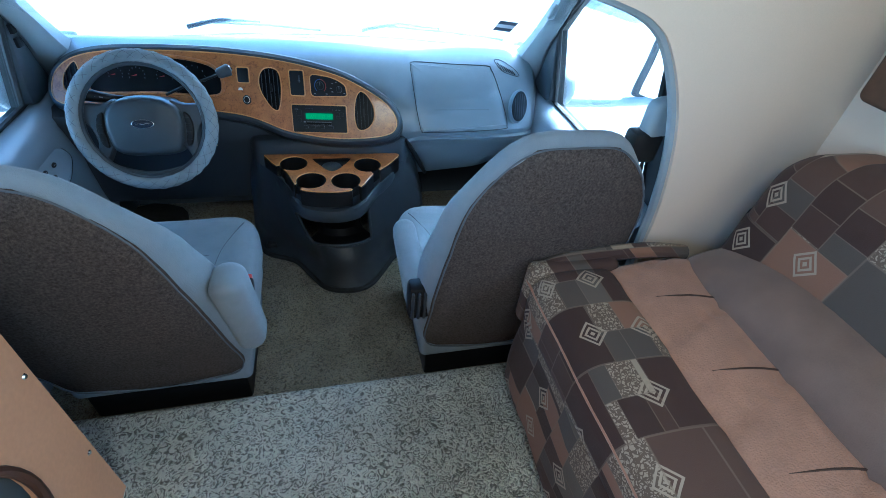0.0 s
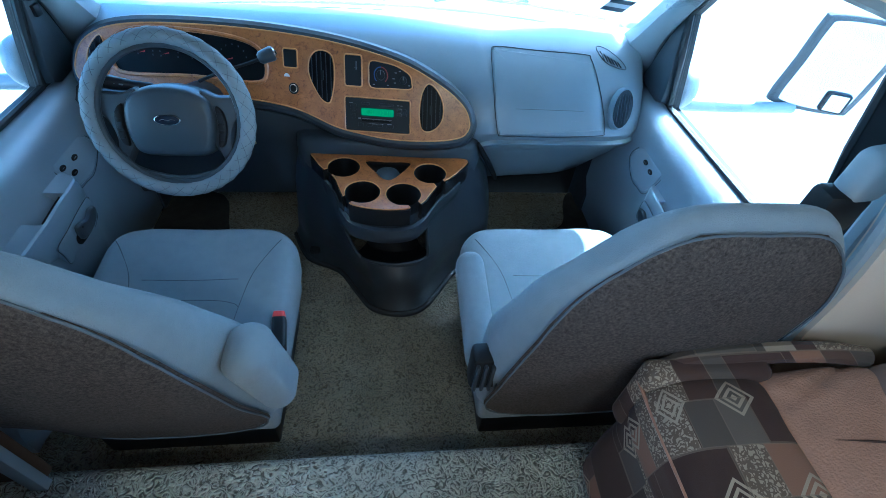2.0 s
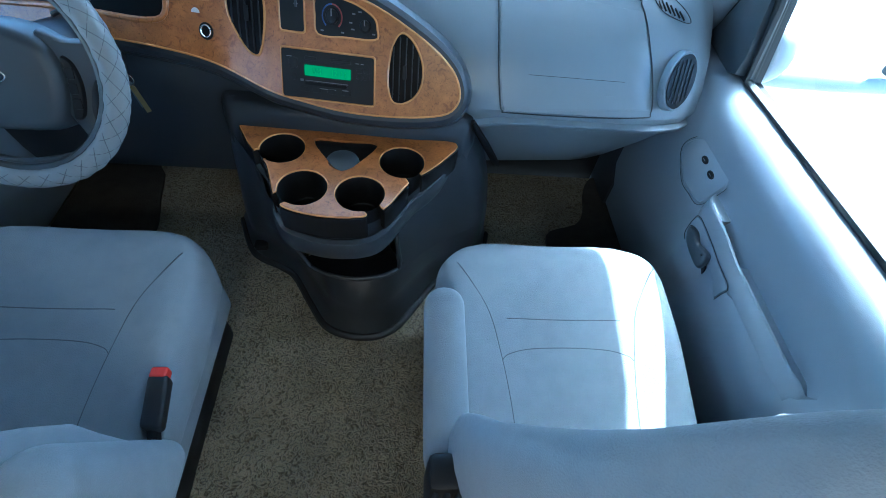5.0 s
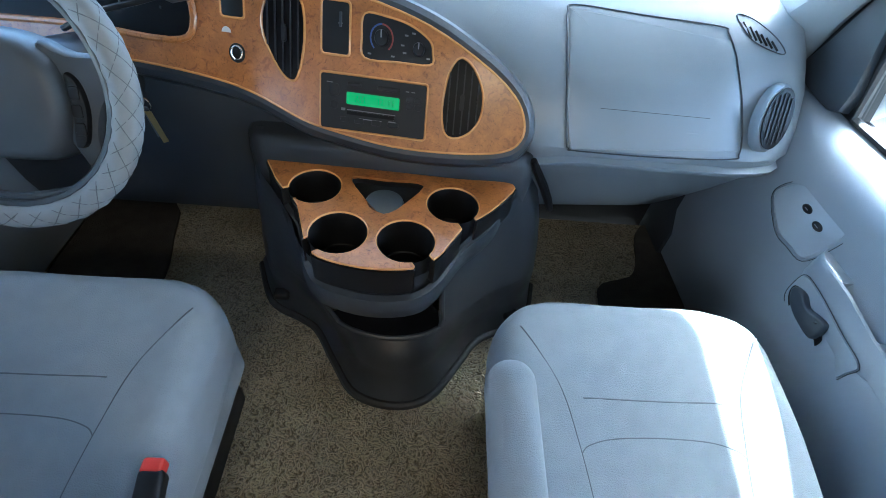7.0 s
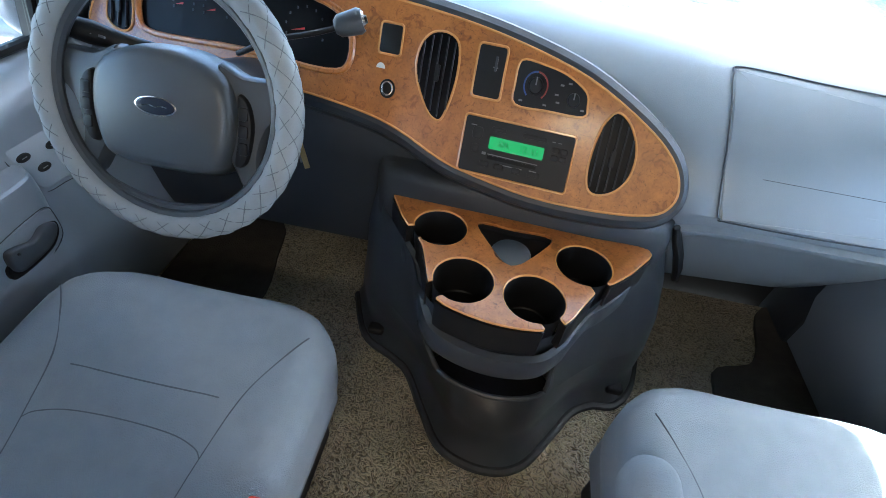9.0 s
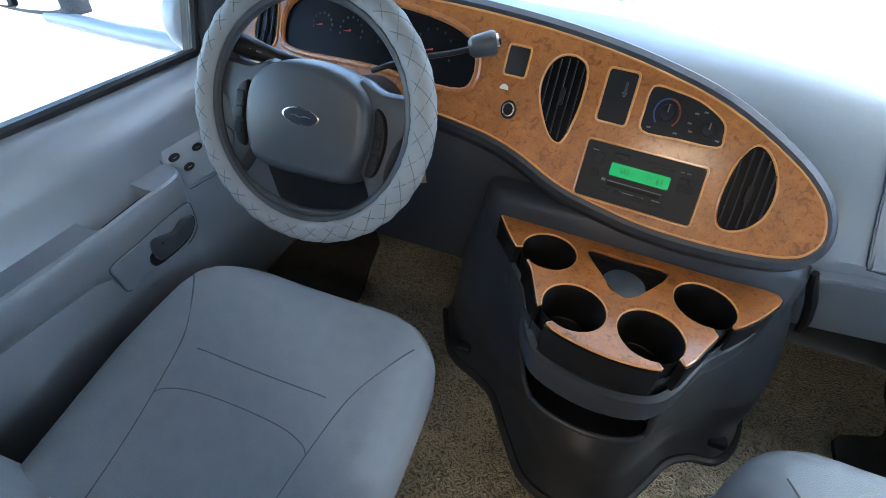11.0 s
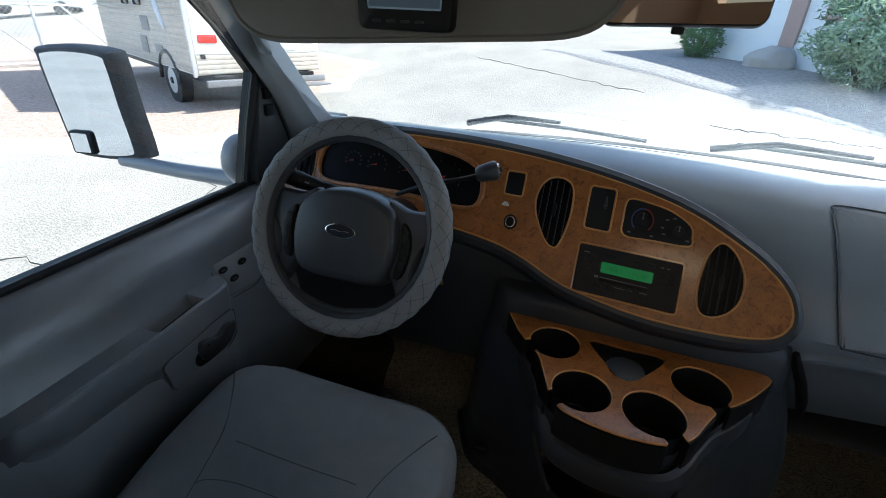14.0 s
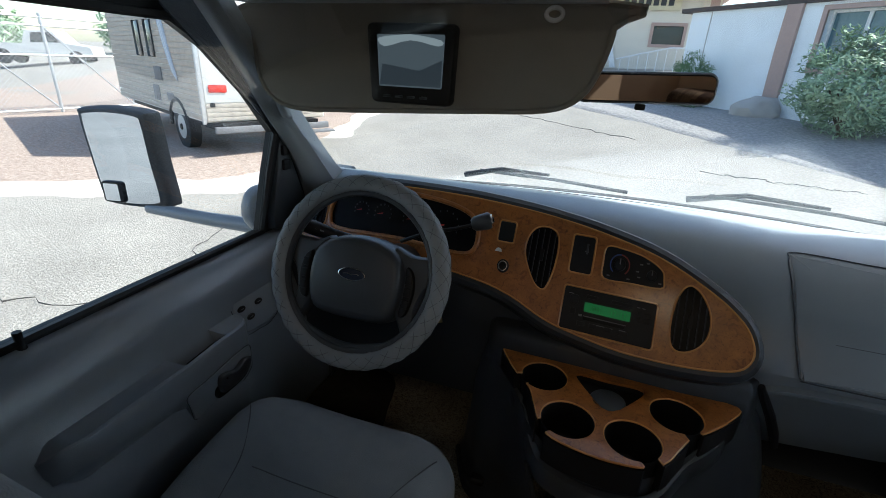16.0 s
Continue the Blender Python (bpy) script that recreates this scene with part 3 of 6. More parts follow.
    for y in ys:
        th, b, t = lerp_table(y, TH), lerp_table(y, BOT), lerp_table(y, TOP)
        d0, nd = 0.848, lerp_table(y, NOTCH) if 1.243 < y < 1.354 else 0.0
        prof = ((0.88, b), (d0 - 0.35 * th, b), (d0 - 0.75 * th, b + 0.018), (d0 - 0.95 * th, b + 0.045), (d0 - th, t - 0.05), (d0 - 1.0 * th, t - 0.026), (d0 - 0.985 * th, t - 0.013), (d0 - 0.94 * th, t - 0.005),
                (d0 - 0.86 * th, t - 0.002), (d0 - 0.66 * th, t - 0.004 - nd), (d0 - 0.05 * th, t - 0.002 - nd), (d0 - 0.01 * th, t), (d0 + 0.008, t + 0.002), (0.88, t + 0.002))
        rings.append([(s * x, y, z) for x, z in prof])
        if nd > 0.02:
            floor_.append([(s * (d0 - 0.675 * th), y, t - 0.010), (s * (d0 - 0.65 * th), y, t - 0.003 - nd), (s * (d0 - 0.07 * th), y, t - nd + 0.001), (s * (d0 - 0.035 * th), y, t - 0.002)])
    put("armrest", loft(rings), DOOR, "moulded armrest shelf", top)
    # black skin inside the notch stands in for its shade
    put("pull_recess", loft(floor_, cap=False, closed=False), BLACK, "black skin for shade in the pull pocket")
    put("shelf_line", tube([(s * 0.851, y, lerp_table(y, TOP) + 0.003) for y in (1.0, 1.08, 1.16, 1.24)], 0.0016, 5), DASH_DARK)
    pf = lambda u, v, d: Vector((s * (0.850 - 0.36 * (0.535 - v) - d), u, v))
    plinth = [tuple(p) for p in smooth_loop([(1.612, 0.492), (1.585, 0.527), (1.546, 0.537), (1.49, 0.537), (1.436, 0.534), (1.43, 0.49), (1.442, 0.447), (1.485, 0.440), (1.53, 0.439), (1.60, 0.466)], 4)]
    put("switch_plinth", dome(plinth, pf, -0.06, 0.004, 0.006), DOOR, "slanted switch plinth")
    put("plinth_gap", tube([pf(p[0], p[1], 0.001) for p in grow(plinth, 0.001)], 0.0009, 5, closed=True), DASH_DARK, "dark joint round the switch plinth")
    # inside handle in its cup
    f3 = lambda u, v, d: Vector((s * (0.846 - lerp_table(u, TH) - d + 0.010 * max(0, (0.40 - v) / 0.04) ** 2), u, v))
    cup = [tuple(p) for p in smooth_loop([(1.226, 0.436), (1.226, 0.41), (1.234, 0.372), (1.258, 0.360), (1.31, 0.358), (1.38, 0.364), (1.408, 0.386), (1.414, 0.42), (1.404, 0.448), (1.36, 0.452), (1.28, 0.442)], 4)]
    put("handle_cup", dome(cup, f3, -0.03, 0.0015, 0.002), DOOR)
    put("cup_edge", tube([f3(p[0], p[1], 0.001) for p in grow(cup, 0.001)], 0.0009, 5, closed=True), DASH_DARK)
    rec = [tuple(p) for p in smooth_loop([(1.405, 0.418), (1.402, 0.396), (1.375, 0.376), (1.33, 0.370), (1.298, 0.376), (1.294, 0.398), (1.308, 0.408), (1.34, 0.412), (1.375, 0.426)], 4)]
    # flat black plate in place of a shaded hollow behind the lever
    put("handle_recess", plate(rec, [], f3, -0.01, 0.0022), BLACK, "black plate for the shaded hollow")
    lev = [tuple(p) for p in smooth_loop([(1.400, 0.420), (1.392, 0.402), (1.365, 0.388), (1.33, 0.384), (1.306, 0.388), (1.300, 0.410), (1.306, 0.430), (1.325, 0.428), (1.35, 0.420), (1.375, 0.430)], 4)]
    lever = put("handle", dome(lev, f3, 0.0, 0.011, 0.004), HUB, "pull lever")
    put("handle_screw", tube([f3(1.318, 0.420, 0.010), f3(1.318, 0.420, 0.013)], [0.0032, 0.002], 8), RUBBER)
    # window switches on the plinth
    for y, z in ([(1.527, 0.505), (1.483, 0.500)] if s > 0 else [(1.455, 0.505), (1.473, 0.478), (1.512, 0.500)]):
        sw = [tuple(p) for p in ellipse(y, z, 0.0135, 0.0068, 16)]
        put("switch", dome(sw, pf, 0.002, 0.006, 0.002), BLACK, "black rocker switch")
        put("switch_mark", tube([pf(y - 0.005, z, 0.0062), pf(y + 0.005, z, 0.0062)], 0.0009, 5), PRINT)
    if s < 0:
        put("lock_knob", tube([(-0.915, 1.06, 0.61), (-0.915, 1.06, 0.625), (-0.915, 1.06, 0.65)], [0.013, 0.006, 0.007], 10), BLACK, "black lock button")
    return top


make_door(1)
make_door(-1)

# ---- dashboard ----
DN = Vector((-0.09, -1.0, 0.571)).normalized()


def face(u, v, d=0.0):
    """The slanted instrument face: u across, v height, d out towards the seats."""
    return Vector((u, 1.273 - 0.09 * u + 0.571 * v, v)) + DN * d


dash = thing("dashboard", "blue-grey moulded dashboard with burl wood instrument fascia", "dashboard", at=(0, 1.9, 0))
bpy.context.view_layer.update()


def on(parent):
    """A builder of parts under a thing that stands at a place of its own."""
    bpy.context.view_layer.update()
    inv = parent.matrix_world.inverted()

    def put(name, bm, m, label="", under=None, sharp=35):
        ob = link(name, bm, m, under or parent, label, sharp)
        ob.matrix_parent_inverse = (under.matrix_world if under else parent.matrix_world).inverted() if under is None else Matrix.Identity(4)
        return ob

    return put


put = on(dash)


def dash_body():
    rings = []
    for k in range(41):
        x = -0.90 + 1.8 * k / 40
        e = abs(x) / 0.9
        back = 2.13 - 0.22 * e ** 2.2
        q = min(1, max(0, (x + 0.1) / 0.35))
        prof = [(1.80, 0.22), (1.74, 0.23), (1.655, 0.40), (1.64, 0.475), (1.634, 0.485), (1.628, 0.49), (1.624, 0.50), (1.624, 0.508), (1.632, 0.514), (1.618, 0.520), (1.622, 0.535),
                (1.645, 0.575), (1.685, 0.635), (1.745, 0.69), (1.80, 0.725), (1.86, 0.743), (1.93, 0.749 + 0.01 * (1 - q)), (2.02, 0.739 + 0.004 * (1 - q)), (max(back, 1.9) + 0.03, 0.718), (max(back, 1.9) + 0.05, 0.5), (1.95, 0.22)]
        if x > 0.30:
            # ledge under the lid, arched at its inner end, over a lower panel that rises towards the door
            a = -0.020 * math.exp(-(x - 0.30) / 0.035)
            lift = 0.016 * (x - 0.40) / 0.2 + 0.12 * max(0, (x - 0.62) / 0.24) ** 2
            prof = [(1.86, 0.300 + lift), (1.79, 0.272 + lift), (1.752, 0.275 + lift), (1.700, 0.365 + 0.5 * lift), (1.660, 0.445 + 0.2 * lift), (1.630, 0.488 + a), (1.619, 0.499 + a), (1.617, 0.507 + a), (1.632, 0.512 + a)] + prof[9:]
            prof = prof[:9] + [(1.630, 0.518 + 0.5 * a)] + prof[10:]
            prof = [prof[0], prof[0]] + prof[1:] if len(prof) < 21 else prof
        if x < 0.30:
            w = min(1, (0.30 - x) / 0.12)
            prof = [(y + 0.06 * w if i < 11 else y + 0.05 * w * (1 - (i - 10) / 5) if i < 15 else y, z) for i, (y, z) in enumerate(prof)]
        edge = 1.5 * max(0, abs(x) - 0.70) ** 2 + 0.09 * max(0, (abs(x) - 0.80) / 0.1) ** 3
        rings.append([(x, y + (edge if y < 1.9 else 0), z) for y, z in prof])
    return loft(rings)


put("body", dash_body(), DASH, sharp=50)

BEZEL = [(-0.845, 0.650), (-0.825, 0.705), (-0.775, 0.742), (-0.70, 0.762), (-0.585, 0.772), (-0.406, 0.775), (-0.27, 0.771), (-0.144, 0.761), (-0.028, 0.744), (0.085, 0.717),
         (0.185, 0.673), (0.240, 0.636), (0.262, 0.602), (0.260, 0.573), (0.230, 0.552), (0.145, 0.540), (0.03, 0.538), (-0.075, 0.550), (-0.135, 0.562), (-0.215, 0.590), (-0.29, 0.605), (-0.42, 0.615), (-0.60, 0.617), (-0.75, 0.615), (-0.825, 0.622)]
bez = [tuple(p) for p in smooth_loop(BEZEL, 4)]
put("pod", dome(grow(bez, 0.030), face, -0.16, 0.006, 0.016), DASH_DARK, "dark soft-edged instrument pod")
CLUSTER = smooth_loop([(-0.735, 0.675), (-0.725, 0.725), (-0.66, 0.752), (-0.53, 0.757), (-0.40, 0.748), (-0.335, 0.725), (-0.322, 0.675), (-0.36, 0.655), (-0.52, 0.66), (-0.70, 0.655)], 4)
CLUSTER = [tuple(p) for p in CLUSTER]
fascia = put("fascia", plate(bez, [CLUSTER], face, 0.004, 0.011), WOOD, "honey burl wood fascia")
put("fascia_edge", tube([face(*p, 0.0105) for p in bez], 0.0022, 6, closed=True), WOOD_EDGE_GLINT)
put("cluster_rim", tube([face(*p, 0.012) for p in grow(CLUSTER, 0.004)], 0.006, 8, closed=True), WOOD, "moulded wood rim")
put("gauge_panel", plate(CLUSTER, [], face, 0.0, 0.0065), GLOSS, "black instrument cluster")


def ring(outline, r, d):
    return tube([face(p[0], p[1], d) for p in outline], r, 6, closed=True)


VENT_L = [tuple(p) for p in smooth_loop([(-0.150, 0.738), (-0.131, 0.722), (-0.128, 0.675), (-0.138, 0.628), (-0.150, 0.616), (-0.172, 0.630), (-0.198, 0.675), (-0.198, 0.712), (-0.180, 0.735)], 4)]
VENT_R = [tuple(p) for p in smooth_loop([(0.140, 0.680), (0.165, 0.668), (0.184, 0.635), (0.184, 0.600), (0.168, 0.575), (0.142, 0.563), (0.122, 0.570), (0.115, 0.605), (0.122, 0.655)], 4)]
VENT_F = [tuple(p) for p in smooth_loop([(-0.80, 0.70), (-0.765, 0.735), (-0.752, 0.70), (-0.752, 0.655), (-0.775, 0.645), (-0.805, 0.66)], 4)]


def dash_vent(outline, n):
    # flat black plate stands in for the shaded depth of the vent
    v = put("air_vent", plate(outline, [], face, 0.005, 0.0125), GLOSS, "black air vent")
    put("vent_rim", ring(outline, 0.0022, 0.0125), WOOD_EDGE_GLINT, under=v)
    us = [p[0] for p in outline]
    for k in range(n):
        u = min(us) + (max(us) - min(us)) * (k + 0.8) / (n + 0.6)
        vs = [outline[i][1] + (outline[i - 1][1] - outline[i][1]) * (u - outline[i][0]) / (outline[i - 1][0] - outline[i][0]) for i in range(len(outline)) if (outline[i][0] - u) * (outline[i - 1][0] - u) < 0]
        if len(vs) >= 2:
            put("slat", plate([(u - 0.0011, min(vs) + 0.005), (u + 0.0011, min(vs) + 0.005), (u + 0.0011, max(vs) - 0.005), (u - 0.0011, max(vs) - 0.005)], [], face, 0.012, 0.017), VENT_GREY, under=v)
    cu, cv = sum(us) / len(us), sum(p[1] for p in outline) / len(outline)
    put("vent_tab", plate(rect(cu - 0.004, cu + 0.004, cv - 0.012, cv + 0.012, 0.003), [], face, 0.018, 0.022), BLACK, under=v)
    return v


for o, n in ((VENT_L, 5), (VENT_R, 5), (VENT_F, 3)):
    dash_vent(o, n)

# radio
rad = put("radio", plate(rect(-0.098, 0.086, 0.555, 0.634, 0.004), [], face, 0.005, 0.016), BLACK, "black car radio with lit green display")
put("radio_rim", ring(rect(-0.1, 0.088, 0.553, 0.636, 0.005), 0.0022, 0.0125), WOOD_EDGE_GLINT, under=rad)
put("display", plate(rect(-0.053, 0.040, 0.593, 0.611, 0.002), [], face, 0.015, 0.0172), GREEN_LCD, "lit green display", under=rad)
LCD_DARK = mat("lcd_segment", (0.01, 0.10, 0.03), 0.5, bump=0)


def lettering(text, u, v, size):
    """Letters of the built-in font laid on the slanted fascia."""
    cu = bpy.data.curves.new("lettering", "FONT")
    cu.body, cu.size = text, size
    ob = bpy.data.objects.new("lettering", cu)
    me = bpy.data.meshes.new_from_object(ob)
    bm = bmesh.new()
    bm.from_mesh(me)
    bpy.data.objects.remove(ob)
    bpy.data.meshes.remove(me)
    for q in bm.verts:
        q.co = face(u + q.co.x, v + q.co.y, 0.0176)
    return bm


put("digit", lettering("AM", -0.038, 0.5975, 0.013), LCD_DARK, under=rad)
put("digit", lettering("12", 0.000, 0.5975, 0.013), LCD_DARK, under=rad)
for u, h in ((0.022, 0.005), (0.029, 0.005)):
    put("digit", plate(rect(u - 0.0011, u + 0.0011, 0.602 - h, 0.602 + h * 0.7, 0.0005), [], face, 0.0172, 0.0178), LCD_DARK, under=rad)
for u0, u1, v in ((-0.088, -0.078, 0.622), (0.050, 0.056, 0.622), (0.060, 0.066, 0.622), (-0.052, 0.034, 0.585), (-0.030, 0.010, 0.5735)):
    put("marking", plate(rect(u0, u1, v - 0.0007, v + 0.0007, 0.0003), [], face, 0.0155, 0.0170), PRINT, under=rad)
put("tape_slot", plate(rect(-0.052, 0.032, 0.578, 0.583, 0.001), [], face, 0.0155, 0.0172), GLOSS, under=rad)
for u, v, a, b in ((-0.075, 0.612, 0.009, 0.009), (-0.075, 0.590, 0.006, 0.006), (0.058, 0.611, 0.006, 0.004), (0.072, 0.611, 0.006, 0.004), (0.058, 0.60, 0.006, 0.004), (0.072, 0.60, 0.006, 0.004), (-0.04, 0.622, 0.012, 0.003), (0.02, 0.622, 0.02, 0.003), (-0.055, 0.570, 0.008, 0.004), (0.03, 0.570, 0.01, 0.004), (-0.03, 0.570, 0.008, 0.004), (0.0, 0.570, 0.008, 0.004)):
    put("button", dome(rect(u - a, u + a, v - b, v + b, min(a, b) * 0.6), face, 0.0155, 0.0175, 0.0006), BLACK, under=rad)
put("marking", plate(rect(-0.062, -0.055, 0.583, 0.587, 0.001), [], face, 0.0155, 0.0172), PRINT, under=rad)
put("marking", plate(rect(0.022, 0.035, 0.5735, 0.5755, 0.0008), [], face, 0.0155, 0.0172), PRINT, under=rad)

# switch panel and heater controls
sw = put("switch_panel", plate(rect(-0.097, -0.052, 0.663, 0.733, 0.005), [], face, 0.005, 0.0135), BLACK, "black switch panel")
put("switch_rim", ring(rect(-0.099, -0.050, 0.661, 0.735, 0.006), 0.0022, 0.0125), WOOD_EDGE_GLINT, under=sw)
put("slider", plate(rect(-0.068, -0.064, 0.70, 0.72, 0.001), [], face, 0.013, 0.0165), DASH_DARK, under=sw)
put("marking", plate(rect(-0.070, -0.062, 0.704, 0.7055, 0.0004), [], face, 0.013, 0.0147), PRINT, under=sw)
HEAT = [tuple(p) for p in smooth_loop([(-0.026, 0.722), (0.01, 0.722), (0.05, 0.715), (0.085, 0.698), (0.092, 0.68), (0.088, 0.664), (0.03, 0.662), (-0.024, 0.662), (-0.03, 0.69)], 4)]
ht = put("heater_panel", plate(HEAT, [], face, 0.005, 0.0135), BLACK, "black heater control panel")
put("heater_rim", ring(HEAT, 0.0022, 0.0125), WOOD_EDGE_GLINT, under=ht)


def dial(name, cu, cv, r, parent):
    d = put(name, dome(ellipse(cu, cv, r, r, 20), face, 0.013, 0.022, 0.002), BLACK, "black rotary knob", under=parent)
    put("pointer", plate(rect(cu - 0.001, cu + 0.001, cv, cv + r * 0.9, 0.0005), [], face, 0.0215, 0.0232), PRINT, under=parent)


dial("knob", 0.004, 0.692, 0.012, ht)
dial("knob", 0.068, 0.683, 0.010, ht)


def arc(cu, cv, r, a0, a1, d, w, n=14):
    out = [(cu + (r + w) * math.cos(radians(a0 + (a1 - a0) * k / n)), cv + (r + w) * math.sin(radians(a0 + (a1 - a0) * k / n))) for k in range(n + 1)]
    inn = [(cu + (r - w) * math.cos(radians(a0 + (a1 - a0) * k / n)), cv + (r - w) * math.sin(radians(a0 + (a1 - a0) * k / n))) for k in range(n + 1)]
    return plate(out + inn[::-1], [], face, d, d + 0.0016)


put("blue_scale", arc(0.004, 0.692, 0.019, 90, 230, 0.013, 0.0012), mat("blue_mark", (0.03, 0.07, 0.22), 0.5, bump=0), under=ht)
put("red_scale", arc(0.004, 0.692, 0.019, -50, 88, 0.013, 0.0012), mat("red_mark", (0.22, 0.03, 0.02), 0.5, bump=0), under=ht)
for u, v in ((-0.016, 0.669), (0.024, 0.669), (0.046, 0.70), (0.058, 0.704), (0.04, 0.686), (0.044, 0.676), (0.085, 0.672)):
    put("marking", plate(rect(u - 0.003, u + 0.003, v - 0.0012, v + 0.0012, 0.0005), [], face, 0.013, 0.0147), PRINT, under=ht)

put("blank_switch", dome(rect(-0.268, -0.232, 0.695, 0.735, 0.004), face, 0.010, 0.014, 0.001), BLACK, "black blank switch")
put("blank_rim", ring(rect(-0.270, -0.230, 0.693, 0.737, 0.005), 0.002, 0.0125), WOOD_EDGE_GLINT)
so = put("power_socket", dome(ellipse(-0.245, 0.645, 0.014, 0.014, 20), face, 0.010, 0.014, 0.001), BLACK, "black power socket")
put("socket_ring", tube([face(p[0], p[1], 0.0145) for p in ellipse(-0.245, 0.645, 0.0095, 0.0095, 20)], 0.0018, 6, closed=True), CHROME, "bright metal ring", under=so)
put("sticker", plate(ellipse(-0.262, 0.672, 0.008, 0.008, 12)[:7], [], face, 0.0115, 0.0125), WHITE, "worn white sticker")

# gauges
for cu, r in ((-0.65, 0.026), (-0.585, 0.03), (-0.41, 0.045), (-0.50, 0.03)):
    for k in range(9):
        a = radians(200 - 220 * k / 8)
        u, v = cu + r * 0.82 * math.cos(a), 0.705 + r * 0.7 * math.sin(a)
        put("tick", plate(rect(u - 0.0012, u + 0.0012, v - 0.0018, v + 0.0018, 0.0005), [], face, 0.006, 0.0085), DASH_DARK)
    put("needle", plate([(cu, 0.7035), (cu, 0.7065), (cu - r * 0.55, 0.705 - r * 0.12)], [], face, 0.008, 0.0095), RED, "red needle")


# passenger side: glove box lid, vents
def lid_face(u, v, d):
    y = lerp_table(v, [(0.515, 1.612), (0.535, 1.622), (0.575, 1.645), (0.635, 1.685), (0.69, 1.745), (0.725, 1.80), (0.743, 1.86)])
    return Vector((u, y - d * 0.8, v + d * 0.6))


def bent(outline, d0, d1, seg=10):
    """A lid that follows the curve of the dash between two heights."""
    v0, v1 = min(p[1] for p in outline), max(p[1] for p in outline)
    bm = bmesh.new()
    rows = []
    for k in range(seg + 1):
        v = v0 + (v1 - v0) * k / seg
        us = []
        for i in range(len(outline)):
            a, b = outline[i - 1], outline[i]
            if (a[1] - v) * (b[1] - v) <= 0 and abs(a[1] - b[1]) > 1e-9:
                us.append(a[0] + (b[0] - a[0]) * (v - a[1]) / (b[1] - a[1]))
        rows.append((min(us), max(us), v))
    rings = []
    for u0, u1, v in rows:
        rings.append([lid_face(u0, v, d0), lid_face(u0, v, d1 * 0.6), lid_face(u0 + 0.004, v, d1)] + [lid_face(u0 + (u1 - u0) * j / 8, v, d1) for j in range(1, 8)] + [lid_face(u1 - 0.004, v, d1), lid_face(u1, v, d1 * 0.6), lid_face(u1, v, d0)])
    return loft(rings, bm=bm)


gl = put("glove_box_lid", bent([(0.37, 0.533), (0.712, 0.543), (0.698, 0.62), (0.666, 0.722), (0.348, 0.727), (0.353, 0.62)], -0.004, 0.003), DASH, "blue-grey glove box lid")
seamline = [(0.385, 0.531), (0.55, 0.531), (0.70, 0.538), (0.716, 0.548), (0.712, 0.58), (0.698, 0.63), (0.680, 0.69), (0.668, 0.716), (0.650, 0.724), (0.50, 0.727), (0.362, 0.730), (0.345, 0.722), (0.344, 0.70), (0.350, 0.62), (0.363, 0.548), (0.370, 0.534)]
put("lid_gap", tube([lid_face(p[0], p[1], 0.002) for p in smooth_loop(seamline, 6)], 0.0015, 6, closed=True), DASH_DARK, "dark gap round the lid")
put("lid_crease", tube([lid_face(u, 0.602 - 0.005 * (u - 0.42), 0.0026) for u in (0.42, 0.48, 0.54, 0.60, 0.64)], 0.0008, 5), DASH_DARK)
put("lid_label", tube([lid_face(u, 0.575, 0.0028) for u in (0.60, 0.62)], 0.0008, 5), DASH)
put("panel_gap", tube([(0.306, 1.610, 0.508), (0.322, 1.622, 0.475), (0.350, 1.640, 0.425), (0.382, 1.672, 0.36), (0.412, 1.715, 0.295)], [0.006, 0.009, 0.010, 0.010, 0.008], 8), BLACK, "dark panel gap")
ov = put("air_vent", dome(ellipse(0, 0, 0.045, 0.063, 24), lambda u, v, d: Vector((0.762 + u * 0.95 + 0.10 * v, 1.660 + 0.35 * u + 0.6 * v - d * 0.8, 0.615 + v * 0.85 + d * 0.4)), -0.02, 0.012, 0.006), DASH, "grey oval vent surround")
vf = lambda u, v, d: Vector((0.762 + u * 0.95 + 0.10 * v, 1.660 + 0.35 * u + 0.6 * v - d * 0.8, 0.615 + v * 0.85 + d * 0.4))
# black disc painted for the shaded throat of the vent
put("vent_mouth", plate(ellipse(0, 0, 0.038, 0.056, 24), [], vf, 0.008, 0.0150), GLOSS, under=ov)
for k in range(5):
    u = -0.022 + 0.011 * k
    h = 0.05 * math.sqrt(max(0.05, 1 - (u / 0.034) ** 2)) - 0.004
    put("slat", plate([(u - 0.0010, -h), (u + 0.0010, -h), (u + 0.0010, h), (u - 0.0010, h)], [], vf, 0.0145, 0.0175), VENT_GREY, under=ov)
put("defrost_grille", tube([lid_face(*p, 0.0015) for p in smooth_loop([(0.694, 0.735), (0.730, 0.733), (0.768, 0.716), (0.782, 0.700), (0.760, 0.700), (0.715, 0.712)], 5)], 0.0012, 5, closed=True), DASH_DARK, "small oval side defroster outline")
for k in range(6):
    x = 0.704 + 0.0105 * k
    put("defrost_slot", tube([lid_face(x, 0.730 - 0.0035 * k, 0.001), lid_face(x + 0.010, 0.714 - 0.0025 * k, 0.001)], 0.0019, 6), BLACK)
put("dash_crease", tube([(-0.62 + 0.155 * k, 2.075 - 0.10 * abs(-0.62 + 0.155 * k), 0.7315 + 0.004 * (k < 4)) for k in range(9)], 0.003, 6), BLACK, "dark defroster slit")
